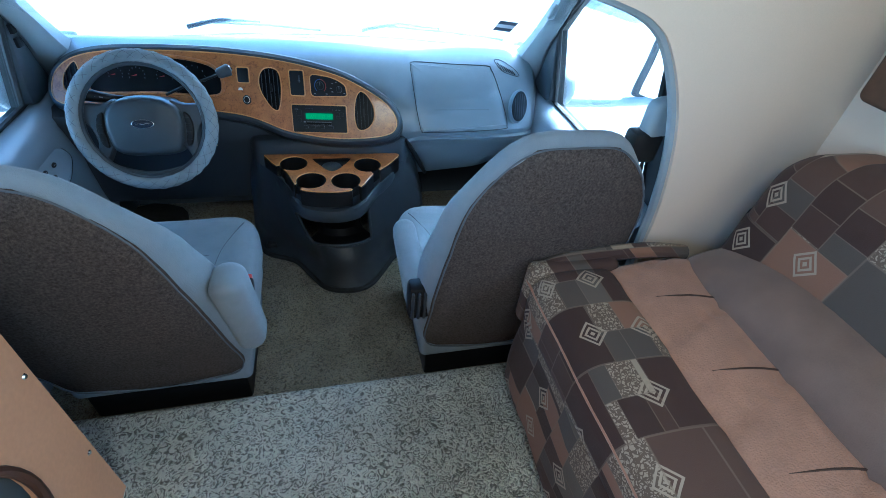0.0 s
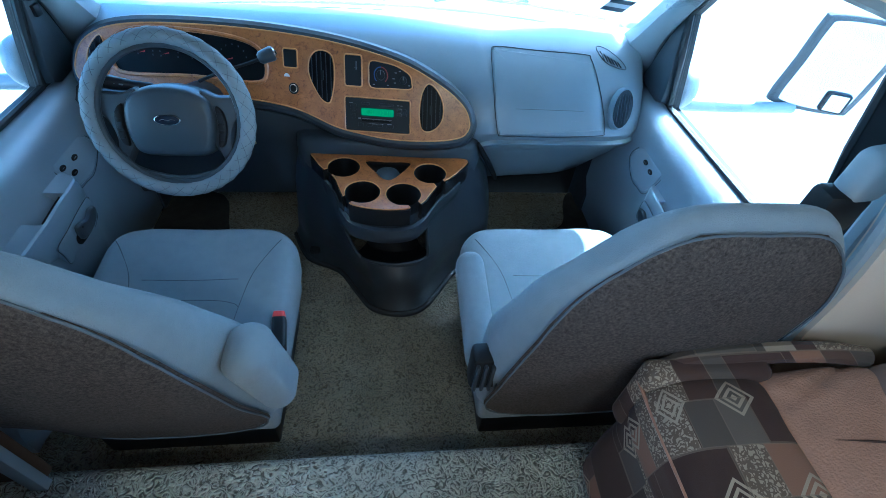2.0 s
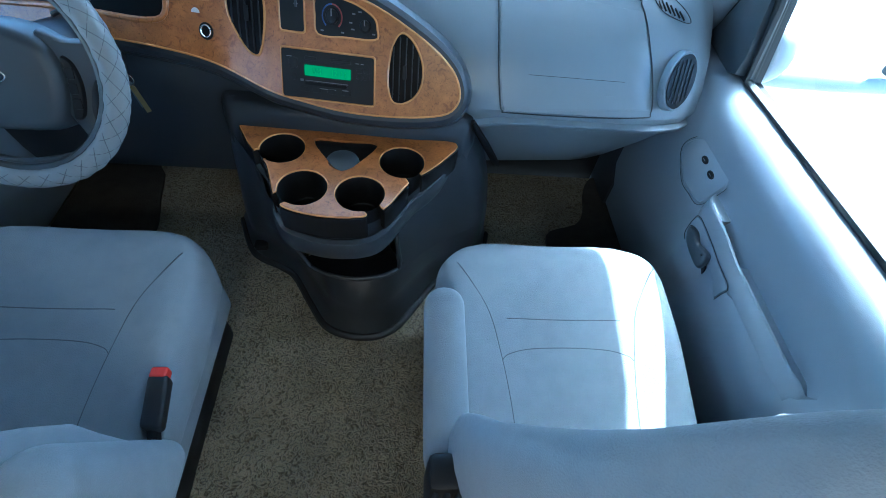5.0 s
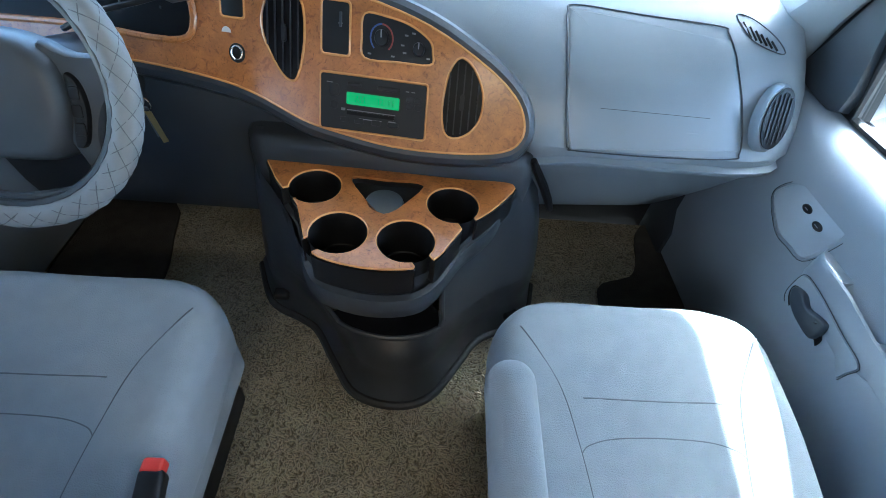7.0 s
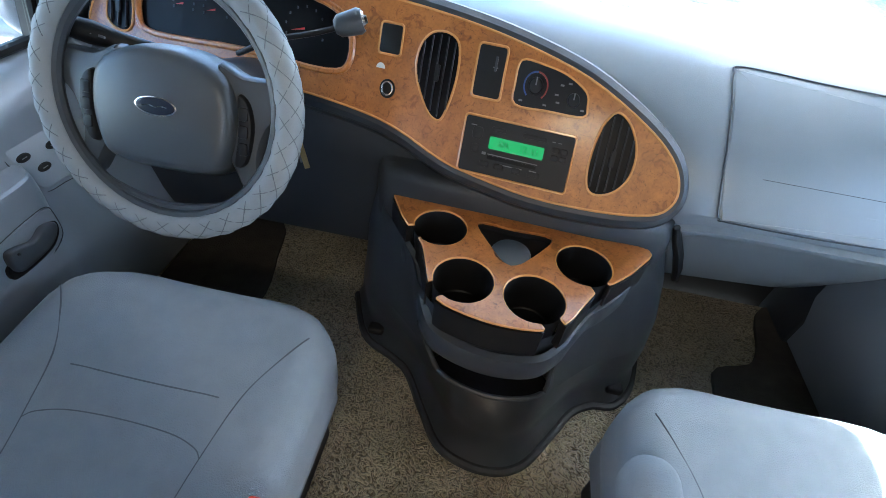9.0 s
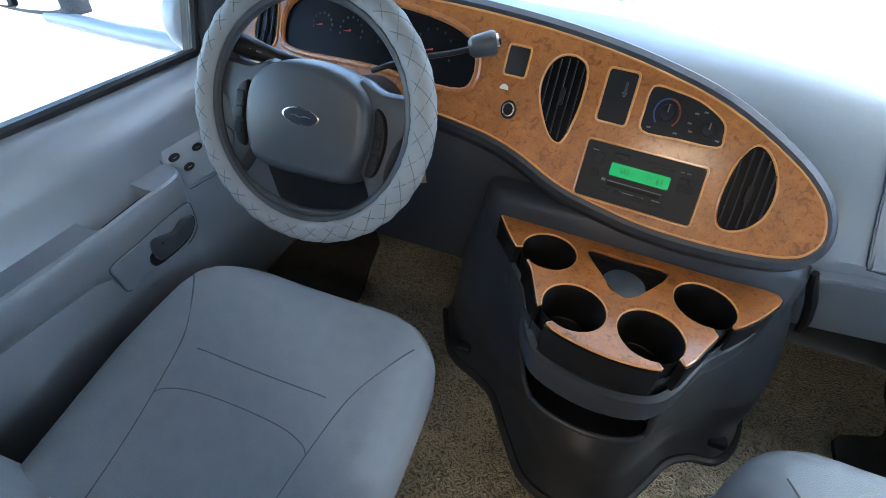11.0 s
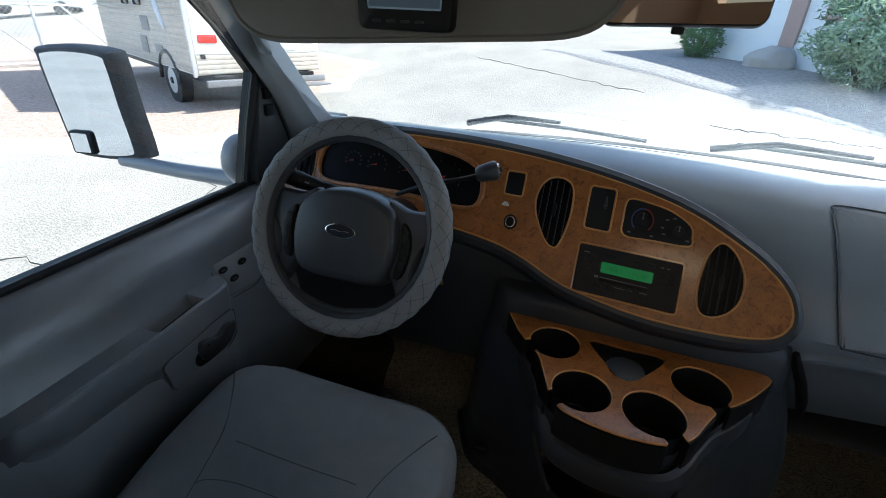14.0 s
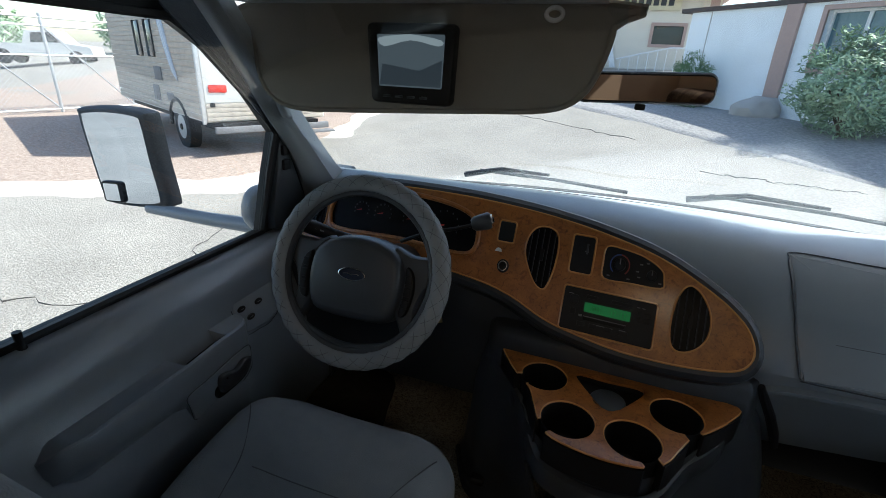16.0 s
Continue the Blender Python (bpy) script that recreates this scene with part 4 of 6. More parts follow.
put("glass_seal", tube([(x, max(2.13 - 0.22 * (abs(x) / 0.9) ** 2.2, 1.9) + 0.032, 0.7215) for x in (-0.88 + 0.055 * k for k in range(33))], 0.0075, 6), RUBBER, "black windscreen seal")
# under-dash panel on the driver side
put("knee_panel", loft([[(x, 1.72, 0.60), (x, 1.672, 0.585), (x, 1.662, 0.56), (x, 1.672, 0.47), (x, 1.70, 0.38), (x, 1.722, 0.26), (x, 1.74, 0.20), (x, 1.84, 0.20), (x, 1.84, 0.60)] for x in (-0.885, -0.6, -0.35, -0.17)]), DASH_DARK, "dark lower knee panel")
put("column_shroud", tube([(-0.506, 1.495, 0.648), (-0.506, 1.53, 0.634), (-0.506, 1.62, 0.598), (-0.506, 1.72, 0.558)], [0.04, 0.062, 0.070, 0.078], 20), TONGUE, "dark steering column shroud")
put("centre_panel", loft([[(x, 1.72, 0.545), (x, 1.668, 0.535), (x, 1.652, 0.50), (x, 1.672, 0.45), (x, 1.70, 0.38), (x, 1.77, 0.25), (x, 1.85, 0.25), (x, 1.85, 0.545)] for x in (-0.169, 0.0, 0.16, 0.30)]), DASH_DARK, "dark lower centre panel")

# ---- steering wheel ----
WC = Vector((-0.506, 1.439, 0.677))
WT = radians(66.2)
WX, WY = Vector((1, 0, 0)), Vector((0, math.cos(WT), math.sin(WT)))
WN = WX.cross(WY).normalized()
if WN.y > 0:
    WN = -WN


def wf(u, v, d=0.0):
    return WC + WX * u + WY * v + WN * d


wheel = thing("steering_wheel", "grey steering wheel with quilted slip-on cover and airbag hub", "steering wheel", at=tuple(WC))
put = on(wheel)


def rim():
    bm = bmesh.new()
    R0, r0, n, m = 0.1815, 0.0190, 192, 20
    V = []
    for i in range(n):
        a = 2 * math.pi * i / n
        row = []
        for j in range(m):
            b = 2 * math.pi * j / m
            # quilting: diamond pillows on the outer and front faces
            q = abs(math.sin(a * 16 + b * 2)) * abs(math.sin(a * 16 - b * 2))
            r = r0 * (0.95 + 0.11 * q)
            row.append(bm.verts.new(wf((R0 + r * math.cos(b)) * math.cos(a), (R0 + r * math.cos(b)) * math.sin(a), r * math.sin(b))))
        V.append(row)
    for i in range(n):
        for j in range(m):
            bm.faces.new((V[i - 1][j - 1], V[i][j - 1], V[i][j], V[i - 1][j]))
    return bm


put("rim", rim(), WHEEL, "pale grey quilted cover", sharp=80)
put("rim_inner", tube([wf(0.163 * math.cos(a), 0.163 * math.sin(a), 0.002) for a in (2 * math.pi * k / 64 for k in range(64))], 0.008, 8, closed=True), HUB)
# stitched quilting lines that criss-cross the cover
stitches = bmesh.new()
for sgn in (1, -1):
    for k in range(32):
        line = []
        for t in range(11):
            b = radians(-75 + 190 * t / 10)
            a = (k * math.pi - sgn * 2 * b) / 16
            q = 0.1815 + 0.0183 * math.cos(b)
            line.append(wf(q * math.cos(a), q * math.sin(a), 0.0183 * math.sin(b)))
        tube(line, 0.0007, 4, bm=stitches)
put("stitching", stitches, STITCH, "criss-cross quilting thread")
hub = smooth_loop([(-0.085, 0.040), (-0.050, 0.062), (0.0, 0.070), (0.050, 0.062), (0.085, 0.040), (0.097, 0.0), (0.092, -0.050), (0.070, -0.086), (0.0, -0.092), (-0.070, -0.086), (-0.092, -0.050), (-0.097, 0.0)], 4)
hub = [(p[0] * 1.11, p[1] * 1.08) for p in hub]
put("hub", dome(hub, wf, -0.05, 0.020, 0.016), HUB, "dark grey airbag hub", sharp=60)
put("column", tube([wf(0, -0.01, -0.03), wf(0, -0.01, -0.10), wf(0, -0.01, -0.22), wf(0, 0, -0.30)], [0.05, 0.062, 0.066, 0.06], 20), DASH_DARK, "dark steering column")
for s in (1, -1):
    sp = smooth_loop([(s * 0.070, 0.060), (s * 0.11, 0.052), (s * 0.172, 0.050), (s * 0.174, 0.010), (s * 0.150, -0.015), (s * 0.137, -0.06), (s * 0.145, -0.105), (s * 0.125, -0.125), (s * 0.10, -0.085), (s * 0.08, -0.04)], 4)
    put("spoke", dome([tuple(p) for p in sp], wf, -0.028, -0.002, 0.008), HUB)
    pad = smooth_loop([(s * 0.106, 0.026), (s * 0.123, 0.016), (s * 0.130, -0.02), (s * 0.121, -0.066), (s * 0.104, -0.070), (s * 0.109, -0.02)], 4)
    pd = put("button_pad", dome([tuple(p) for p in pad], wf, -0.01, 0.006, 0.003), BLACK, "black button pad")
    for k in range(3):
        v = 0.002 - 0.024 * k
        put("button", dome(rect(min(s * 0.110, s * 0.124), max(s * 0.110, s * 0.124), v - 0.009, v + 0.009, 0.003), wf, 0.004, 0.0075, 0.001), BLACK, under=pd)
put("lower_trim", tube(smooth_loop([wf(-0.125, -0.10, 0.0), wf(-0.09, -0.132, 0.0), wf(0, -0.152, 0.0), wf(0.09, -0.135, 0.0)], 5, False), 0.006, 8), HUB)
em = put("emblem", dome(ellipse(0, -0.006, 0.031, 0.0135, 28), wf, 0.016, 0.0230, 0.001), CHROME, "bright-rimmed oval emblem")
put("emblem_field", dome(ellipse(0, -0.006, 0.0283, 0.0112, 28), wf, 0.0222, 0.0238, 0.0005), BLUE, "dark blue oval", under=em)
put("emblem_mark", tube(smooth_loop([wf(-0.018, -0.007, 0.0239), wf(-0.009, -0.005, 0.0239), wf(0.0, -0.007, 0.0239), wf(0.009, -0.005, 0.0239), wf(0.018, -0.006, 0.0239)], 4, False), 0.0011, 5), CHROME, under=em)

stalk = thing("gear_lever", "grey column gear lever with chrome-ended knob", "gear lever", at=(-0.40, 1.55, 0.72))
put = on(stalk)
put("lever", tube(smooth_loop([(-0.47, 1.58, 0.70), (-0.40, 1.57, 0.735), (-0.34, 1.585, 0.75), (-0.30, 1.60, 0.762)], 5, False), 0.0045, 8), BLACK)
kd = (Vector((-0.285, 1.602, 0.767)) - Vector((-0.34, 1.585, 0.75))).normalized()
kc = Vector((-0.289, 1.602, 0.767))
put("knob", tube([kc - kd * 0.025, kc - kd * 0.018, kc + kd * 0.012, kc + kd * 0.018], [0.010, 0.016, 0.019, 0.016], 16), HUB)
put("knob_cap", tube([kc + kd * 0.0175, kc + kd * 0.0215], [0.0135, 0.012], 16), CHROME, "chrome end cap")
put("knob_button", tube([kc + kd * 0.0215, kc + kd * 0.0245], [0.006, 0.005], 12), BLACK)

tl = thing("turn_signal_stalk", "black column stalk with printed symbols", "stalk", at=(-0.63, 1.50, 0.72))
put = on(tl)
put("lever", tube([(-0.56, 1.52, 0.71), (-0.60, 1.505, 0.72), (-0.64, 1.495, 0.732), (-0.665, 1.49, 0.738)], [0.010, 0.013, 0.017, 0.015], 14), BLACK)
for k in range(3):
    put("marking", tube([(-0.612 - 0.016 * k, 1.487 - 0.003 * k, 0.731 + 0.004 * k), (-0.620 - 0.016 * k, 1.486 - 0.003 * k, 0.733 + 0.004 * k)], 0.0018, 6), PRINT, "pale printed symbol")
STEEL_DARK = mat("key_steel", (0.25, 0.25, 0.26), 0.35, 1.0, bump=0)
keys = thing("key_ring", "bunch of keys hanging from the steering column", "keys", at=(-0.37, 1.53, 0.60))
put = on(keys)
put("ring", tube([(-0.365 + 0.012 * math.cos(a), 1.53, 0.612 + 0.012 * math.sin(a)) for a in (2 * math.pi * k / 16 for k in range(16))], 0.0012, 5, closed=True), CHROME)
put("key", plate([(-0.372, 0.605), (-0.362, 0.605), (-0.356, 0.552), (-0.364, 0.548)], [], lambda u, v, d: Vector((u, 1.533 + d, v)), 0, 0.002), STEEL_DARK, "dark steel key")
put("key", plate([(-0.366, 0.600), (-0.356, 0.600), (-0.346, 0.545), (-0.355, 0.541)], [], lambda u, v, d: Vector((u, 1.528 + d, v)), 0, 0.002), mat("brass", (0.6, 0.45, 0.2), 0.35, 1.0, bump=0))

# ---- engine cover with cup holder tray ----
cover = thing("engine_cover_console", "dark grey engine cover console with wood-trimmed cup holder tray", "console", at=(0.04, 1.6, 0))
put = on(cover)
R_ = [(0.0, [(-0.335, 1.72), (-0.275, 1.592), (-0.190, 1.543), (-0.142, 1.508), (-0.085, 1.418), (-0.030, 1.345), (0.06, 1.320), (0.140, 1.345), (0.210, 1.437), (0.250, 1.495), (0.300, 1.528), (0.355, 1.541), (0.400, 1.60), (0.425, 1.70)]),
      (0.028, [(-0.332, 1.72), (-0.270, 1.597), (-0.186, 1.549), (-0.137, 1.514), (-0.080, 1.424), (-0.026, 1.353), (0.06, 1.329), (0.136, 1.353), (0.204, 1.442), (0.245, 1.501), (0.297, 1.534), (0.352, 1.547), (0.396, 1.605), (0.421, 1.70)]),
      (0.045, [(-0.322, 1.72), (-0.262, 1.612), (-0.176, 1.564), (-0.126, 1.526), (-0.066, 1.436), (-0.016, 1.372), (0.06, 1.348), (0.127, 1.371), (0.192, 1.452), (0.234, 1.513), (0.289, 1.548), (0.346, 1.561), (0.390, 1.617), (0.414, 1.70)]),
      (0.10, [(-0.318, 1.72), (-0.266, 1.613), (-0.183, 1.565), (-0.121, 1.512), (-0.062, 1.434), (-0.015, 1.379), (0.057, 1.356), (0.126, 1.378), (0.183, 1.447), (0.228, 1.503), (0.283, 1.546), (0.343, 1.566), (0.390, 1.62), (0.412, 1.70)]),
      (0.145, [(-0.314, 1.72), (-0.265, 1.614), (-0.187, 1.563), (-0.118, 1.500), (-0.062, 1.431), (-0.016, 1.390), (0.054, 1.372), (0.123, 1.392), (0.174, 1.443), (0.221, 1.496), (0.279, 1.543), (0.339, 1.571), (0.388, 1.62), (0.409, 1.70)]),
      (0.17, [(-0.310, 1.72), (-0.263, 1.615), (-0.190, 1.560), (-0.116, 1.490), (-0.064, 1.427), (-0.018, 1.402), (0.050, 1.391), (0.120, 1.406), (0.166, 1.441), (0.215, 1.490), (0.275, 1.541), (0.335, 1.575), (0.385, 1.62), (0.405, 1.70)]),
      (0.24, [(-0.305, 1.72), (-0.262, 1.620), (-0.195, 1.555), (-0.126, 1.475), (-0.085, 1.425), (-0.030, 1.400), (0.040, 1.390), (0.110, 1.405), (0.155, 1.440), (0.200, 1.485), (0.265, 1.540), (0.325, 1.580), (0.375, 1.62), (0.395, 1.70)]),
      (0.31, [(-0.300, 1.72), (-0.258, 1.625), (-0.198, 1.555), (-0.140, 1.475), (-0.105, 1.420), (-0.045, 1.385), (0.025, 1.375), (0.100, 1.392), (0.150, 1.435), (0.192, 1.480), (0.255, 1.540), (0.310, 1.585), (0.358, 1.625), (0.380, 1.70)]),
      (0.37, [(-0.290, 1.72), (-0.250, 1.625), (-0.200, 1.560), (-0.150, 1.485), (-0.118, 1.420), (-0.060, 1.368), (0.015, 1.352), (0.090, 1.372), (0.145, 1.425), (0.187, 1.475), (0.245, 1.540), (0.295, 1.585), (0.338, 1.625), (0.360, 1.70)]),
      (0.425, [(-0.280, 1.72), (-0.245, 1.625), (-0.203, 1.565), (-0.153, 1.490), (-0.120, 1.420), (-0.060, 1.365), (0.012, 1.347), (0.090, 1.365), (0.145, 1.420), (0.188, 1.475), (0.245, 1.540), (0.282, 1.585), (0.315, 1.630), (0.335, 1.70)])]
rings = []
for z, pts in R_:
    line = smooth_loop(pts, 6, False)
    rings.append([(p[0], p[1], z) for p in line] + [(pts[-1][0] - 0.02, 1.85, z), (pts[0][0] + 0.02, 1.85, z)])
def cover_line(z, out):
    """The console's skin at a height, moved outwards."""
    for (z0, a), (z1, b) in zip(R_, R_[1:]):
        if z0 <= z <= z1:
            k = (z - z0) / (z1 - z0)
            line = smooth_loop([Vector(p).lerp(Vector(q), k) for p, q in zip(a, b)], 6, False)
            return [(p + (p - Vector((0.03, 1.62))).normalized() * out, z) for p in line]


def body_ring(z):
    line = [p for p, _ in cover_line(z, 0.0)]
    return [(p.x, p.y, z) for p in line] + [(line[-1].x - 0.02, 1.85, z), (line[0].x + 0.02, 1.85, z)]


PZ0, PZ1, PI0, PI1 = 0.186, 0.325, 23, 47
shell = loft([body_ring(z) for z in (0.17, 0.18, PZ0, 0.24, 0.28, PZ1, 0.345, 0.37, 0.40, 0.425)], cap=False)
mouth = [(p.x, p.y) for p, _ in cover_line(0.265, 0.0)]
gone = [f for f in shell.faces if PZ0 < f.calc_center_median().z < PZ1 and mouth[PI0][0] < f.calc_center_median().x < mouth[PI1][0] and f.calc_center_median().y < 1.52]
bmesh.ops.delete(shell, geom=gone, context="FACES")
put("body", shell, DASH_DARK, sharp=70)
put("foot", loft(rings[:6], cap=False), TONGUE, "black moulded foot of the engine cover", sharp=60)
put("floor_seal", tube([(p[0], p[1], 0.010) for p in smooth_loop(R_[0][1], 6, False)], 0.011, 8), RUBBER, "black rubber floor seal")
TRAY = [(-0.213, 1.628), (-0.09, 1.605), (0.035, 1.597), (0.16, 1.590), (0.270, 1.587), (0.245, 1.535), (0.205, 1.490), (0.172, 1.462), (0.145, 1.420), (0.122, 1.382), (0.085, 1.353), (0.007, 1.346), (-0.073, 1.364), (-0.100, 1.395), (-0.118, 1.445), (-0.135, 1.490), (-0.165, 1.525), (-0.195, 1.57)]
tray = [tuple(p) for p in smooth_loop(TRAY, 4)]
CUPS = [(-0.111, 1.539, 0.049), (-0.051, 1.422, 0.051), (0.066, 1.412, 0.051), (0.149, 1.513, 0.050)]
POCKET = [tuple(p) for p in smooth_loop([(-0.046, 1.572), (0.02, 1.572), (0.092, 1.568), (0.062, 1.51), (0.022, 1.474), (-0.015, 1.512)], 4)]
flatmap = lambda u, v, d: Vector((u, v, d))
put("shoulder", loft([[(x, y, z) for x, y in ((-0.282 + k, 1.76), (-0.262 + k, 1.652), (-0.248 + k, 1.622 + k), (-0.222, 1.606 + k), (0.03, 1.598 + k), (0.284, 1.594 + k), (0.306 - k, 1.604 + k), (0.322 - k, 1.640), (0.345 - k, 1.76))] for z, k in ((0.40, 0.0), (0.46, 0.0), (0.492, 0.004), (0.505, 0.012), (0.510, 0.03))]), DASH_DARK, "rounded shoulder behind the tray", sharp=60)
for x, y in ((-0.245, 1.585), (0.345, 1.56)):
    put("fixing_clip", soft_box((0.04, 0.03, 0.022), 0.008, lambda q: Vector((x + q.x, y + q.y, 0.055 + q.z)), n=2), BLACK, "black fixing clip at the foot")


def notched(line, slots):
    """Outline of the tray top, opened along each mug handle slot into its cup well."""
    out, done = [], set()
    for p in line:
        p = Vector(p)
        hit = None
        for k, (c, r, d, w) in enumerate(slots):
            q = p - Vector(c)
            if q.dot(d) > 0 and abs(q.x * d.y - q.y * d.x) < w and q.length < r + 0.06:
                hit = k
        if hit is None:
            out.append(tuple(p))
        elif hit not in done:
            done.add(hit)
            c, r, d, w = slots[hit]
            n_, a0, da = Vector((-d.y, d.x)), math.atan2(d.y, d.x), math.asin(w / r)
            reach = (p - Vector(c)).dot(d) - 0.003
            out.append(tuple(Vector(c) + d * reach + n_ * w))
            out += [(c[0] + r * math.cos(a0 + da + (2 * math.pi - 2 * da) * i / 26), c[1] + r * math.sin(a0 + da + (2 * math.pi - 2 * da) * i / 26)) for i in range(27)]
            out.append(tuple(Vector(c) + d * reach - n_ * w))
    return out


SLOT_DIR = [Vector(d).normalized() for d in ((-0.88, -0.48), (-0.80, -0.60), (0.56, -0.83), (0.50, -0.86))]
slots = [((x, y), r + 0.001, d, 0.0185) for (x, y, r), d in zip(CUPS, SLOT_DIR)]
fine_line = [(a[0] + (b[0] - a[0]) * k / 4, a[1] + (b[1] - a[1]) * k / 4) for a, b in zip(tray, tray[1:] + tray[:1]) for k in range(4)]
wood_line = notched(fine_line, slots)
top = put("tray", plate(notched([tuple(p) for p in grow(fine_line, 0.004)], slots), [POCKET], flatmap, 0.40, 0.457), BLACK, "black moulded tray")
put("tray_top", plate(wood_line, [POCKET], flatmap, 0.4572, 0.463), WOOD, "honey burl wood tray top", under=None)
put("tray_edge", tube([(p[0], p[1], 0.4605) for p in wood_line], 0.0022, 6, closed=True), WOOD_EDGE_GLINT)
for x, y, r in CUPS:
    cup = put("cup_holder", loft([[(x + q * math.cos(a), y + q * math.sin(a), z) for a in (2 * math.pi * k / 28 for k in range(28))] for q, z in ((r, 0.460), (r * 0.97, 0.44), (r * 0.9, 0.385), (r * 0.85, 0.383), (0.001, 0.383))], cap=False), BLACK, "deep black cup well")
put("pocket_floor", plate(POCKET, [], flatmap, 0.435, 0.445), BLACK)
put("ashtray_lid", dome(ellipse(0.021, 1.508, 0.037, 0.037, 28), flatmap, 0.44, 0.463, 0.004), HUB, "round grey lid")
band = []
edge_line = smooth_loop([(0.268, 1.578), (0.235, 1.525), (0.205, 1.489), (0.172, 1.460), (0.145, 1.418), (0.122, 1.380), (0.085, 1.350), (0.007, 1.342), (-0.073, 1.360), (-0.102, 1.394), (-0.120, 1.445), (-0.137, 1.492), (-0.167, 1.527), (-0.200, 1.580)], 4, False)
for z, g in ((0.334, -0.006), (0.338, 0.007), (0.348, 0.010), (0.375, 0.010), (0.386, 0.007), (0.390, -0.004)):
    row = []
    for i, p in enumerate(edge_line):
        t = (edge_line[min(i + 1, len(edge_line) - 1)] - edge_line[max(i - 1, 0)]).normalized()
        n_ = Vector((-t.y, t.x))
        if n_.y > 0 and abs(p.x - 0.03) < 0.1:
            n_ = -n_
        if n_.dot(p - Vector((0.03, 1.55))) < 0:
            n_ = -n_
        w = min(1, i / 4, (len(edge_line) - 1 - i) / 4)
        row.append((p.x + n_.x * g * w, p.y + n_.y * g * w, z + 0.045 * (abs(p.x - 0.03) / 0.24) ** 2))
    band.append(row)
put("band", loft(band, cap=False, closed=False), DASH_DARK, "moulded grey band")


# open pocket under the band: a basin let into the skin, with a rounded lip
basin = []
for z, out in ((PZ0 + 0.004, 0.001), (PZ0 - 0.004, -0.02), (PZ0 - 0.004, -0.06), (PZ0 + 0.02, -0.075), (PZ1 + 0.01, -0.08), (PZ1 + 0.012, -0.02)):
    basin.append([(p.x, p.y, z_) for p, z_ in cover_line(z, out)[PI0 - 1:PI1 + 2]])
# near-black lining carries the inner shade of the pocket as colour
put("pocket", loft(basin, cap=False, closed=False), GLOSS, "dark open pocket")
low = [(p.x, p.y, z_) for p, z_ in cover_line(PZ0, 0.002)[PI0:PI1 + 1]]
side = lambda i: [(lambda q: (q[0].x, q[0].y, q[1]))(cover_line(z, 0.002)[i]) for z in (PZ1, 0.285, 0.245, 0.212)]
put("pocket_lip", tube(smooth_loop([Vector(p) for p in side(PI0) + low[1:-1] + side(PI1)[::-1]], 2, False), 0.0055, 8), DASH_DARK, "moulded pocket lip")

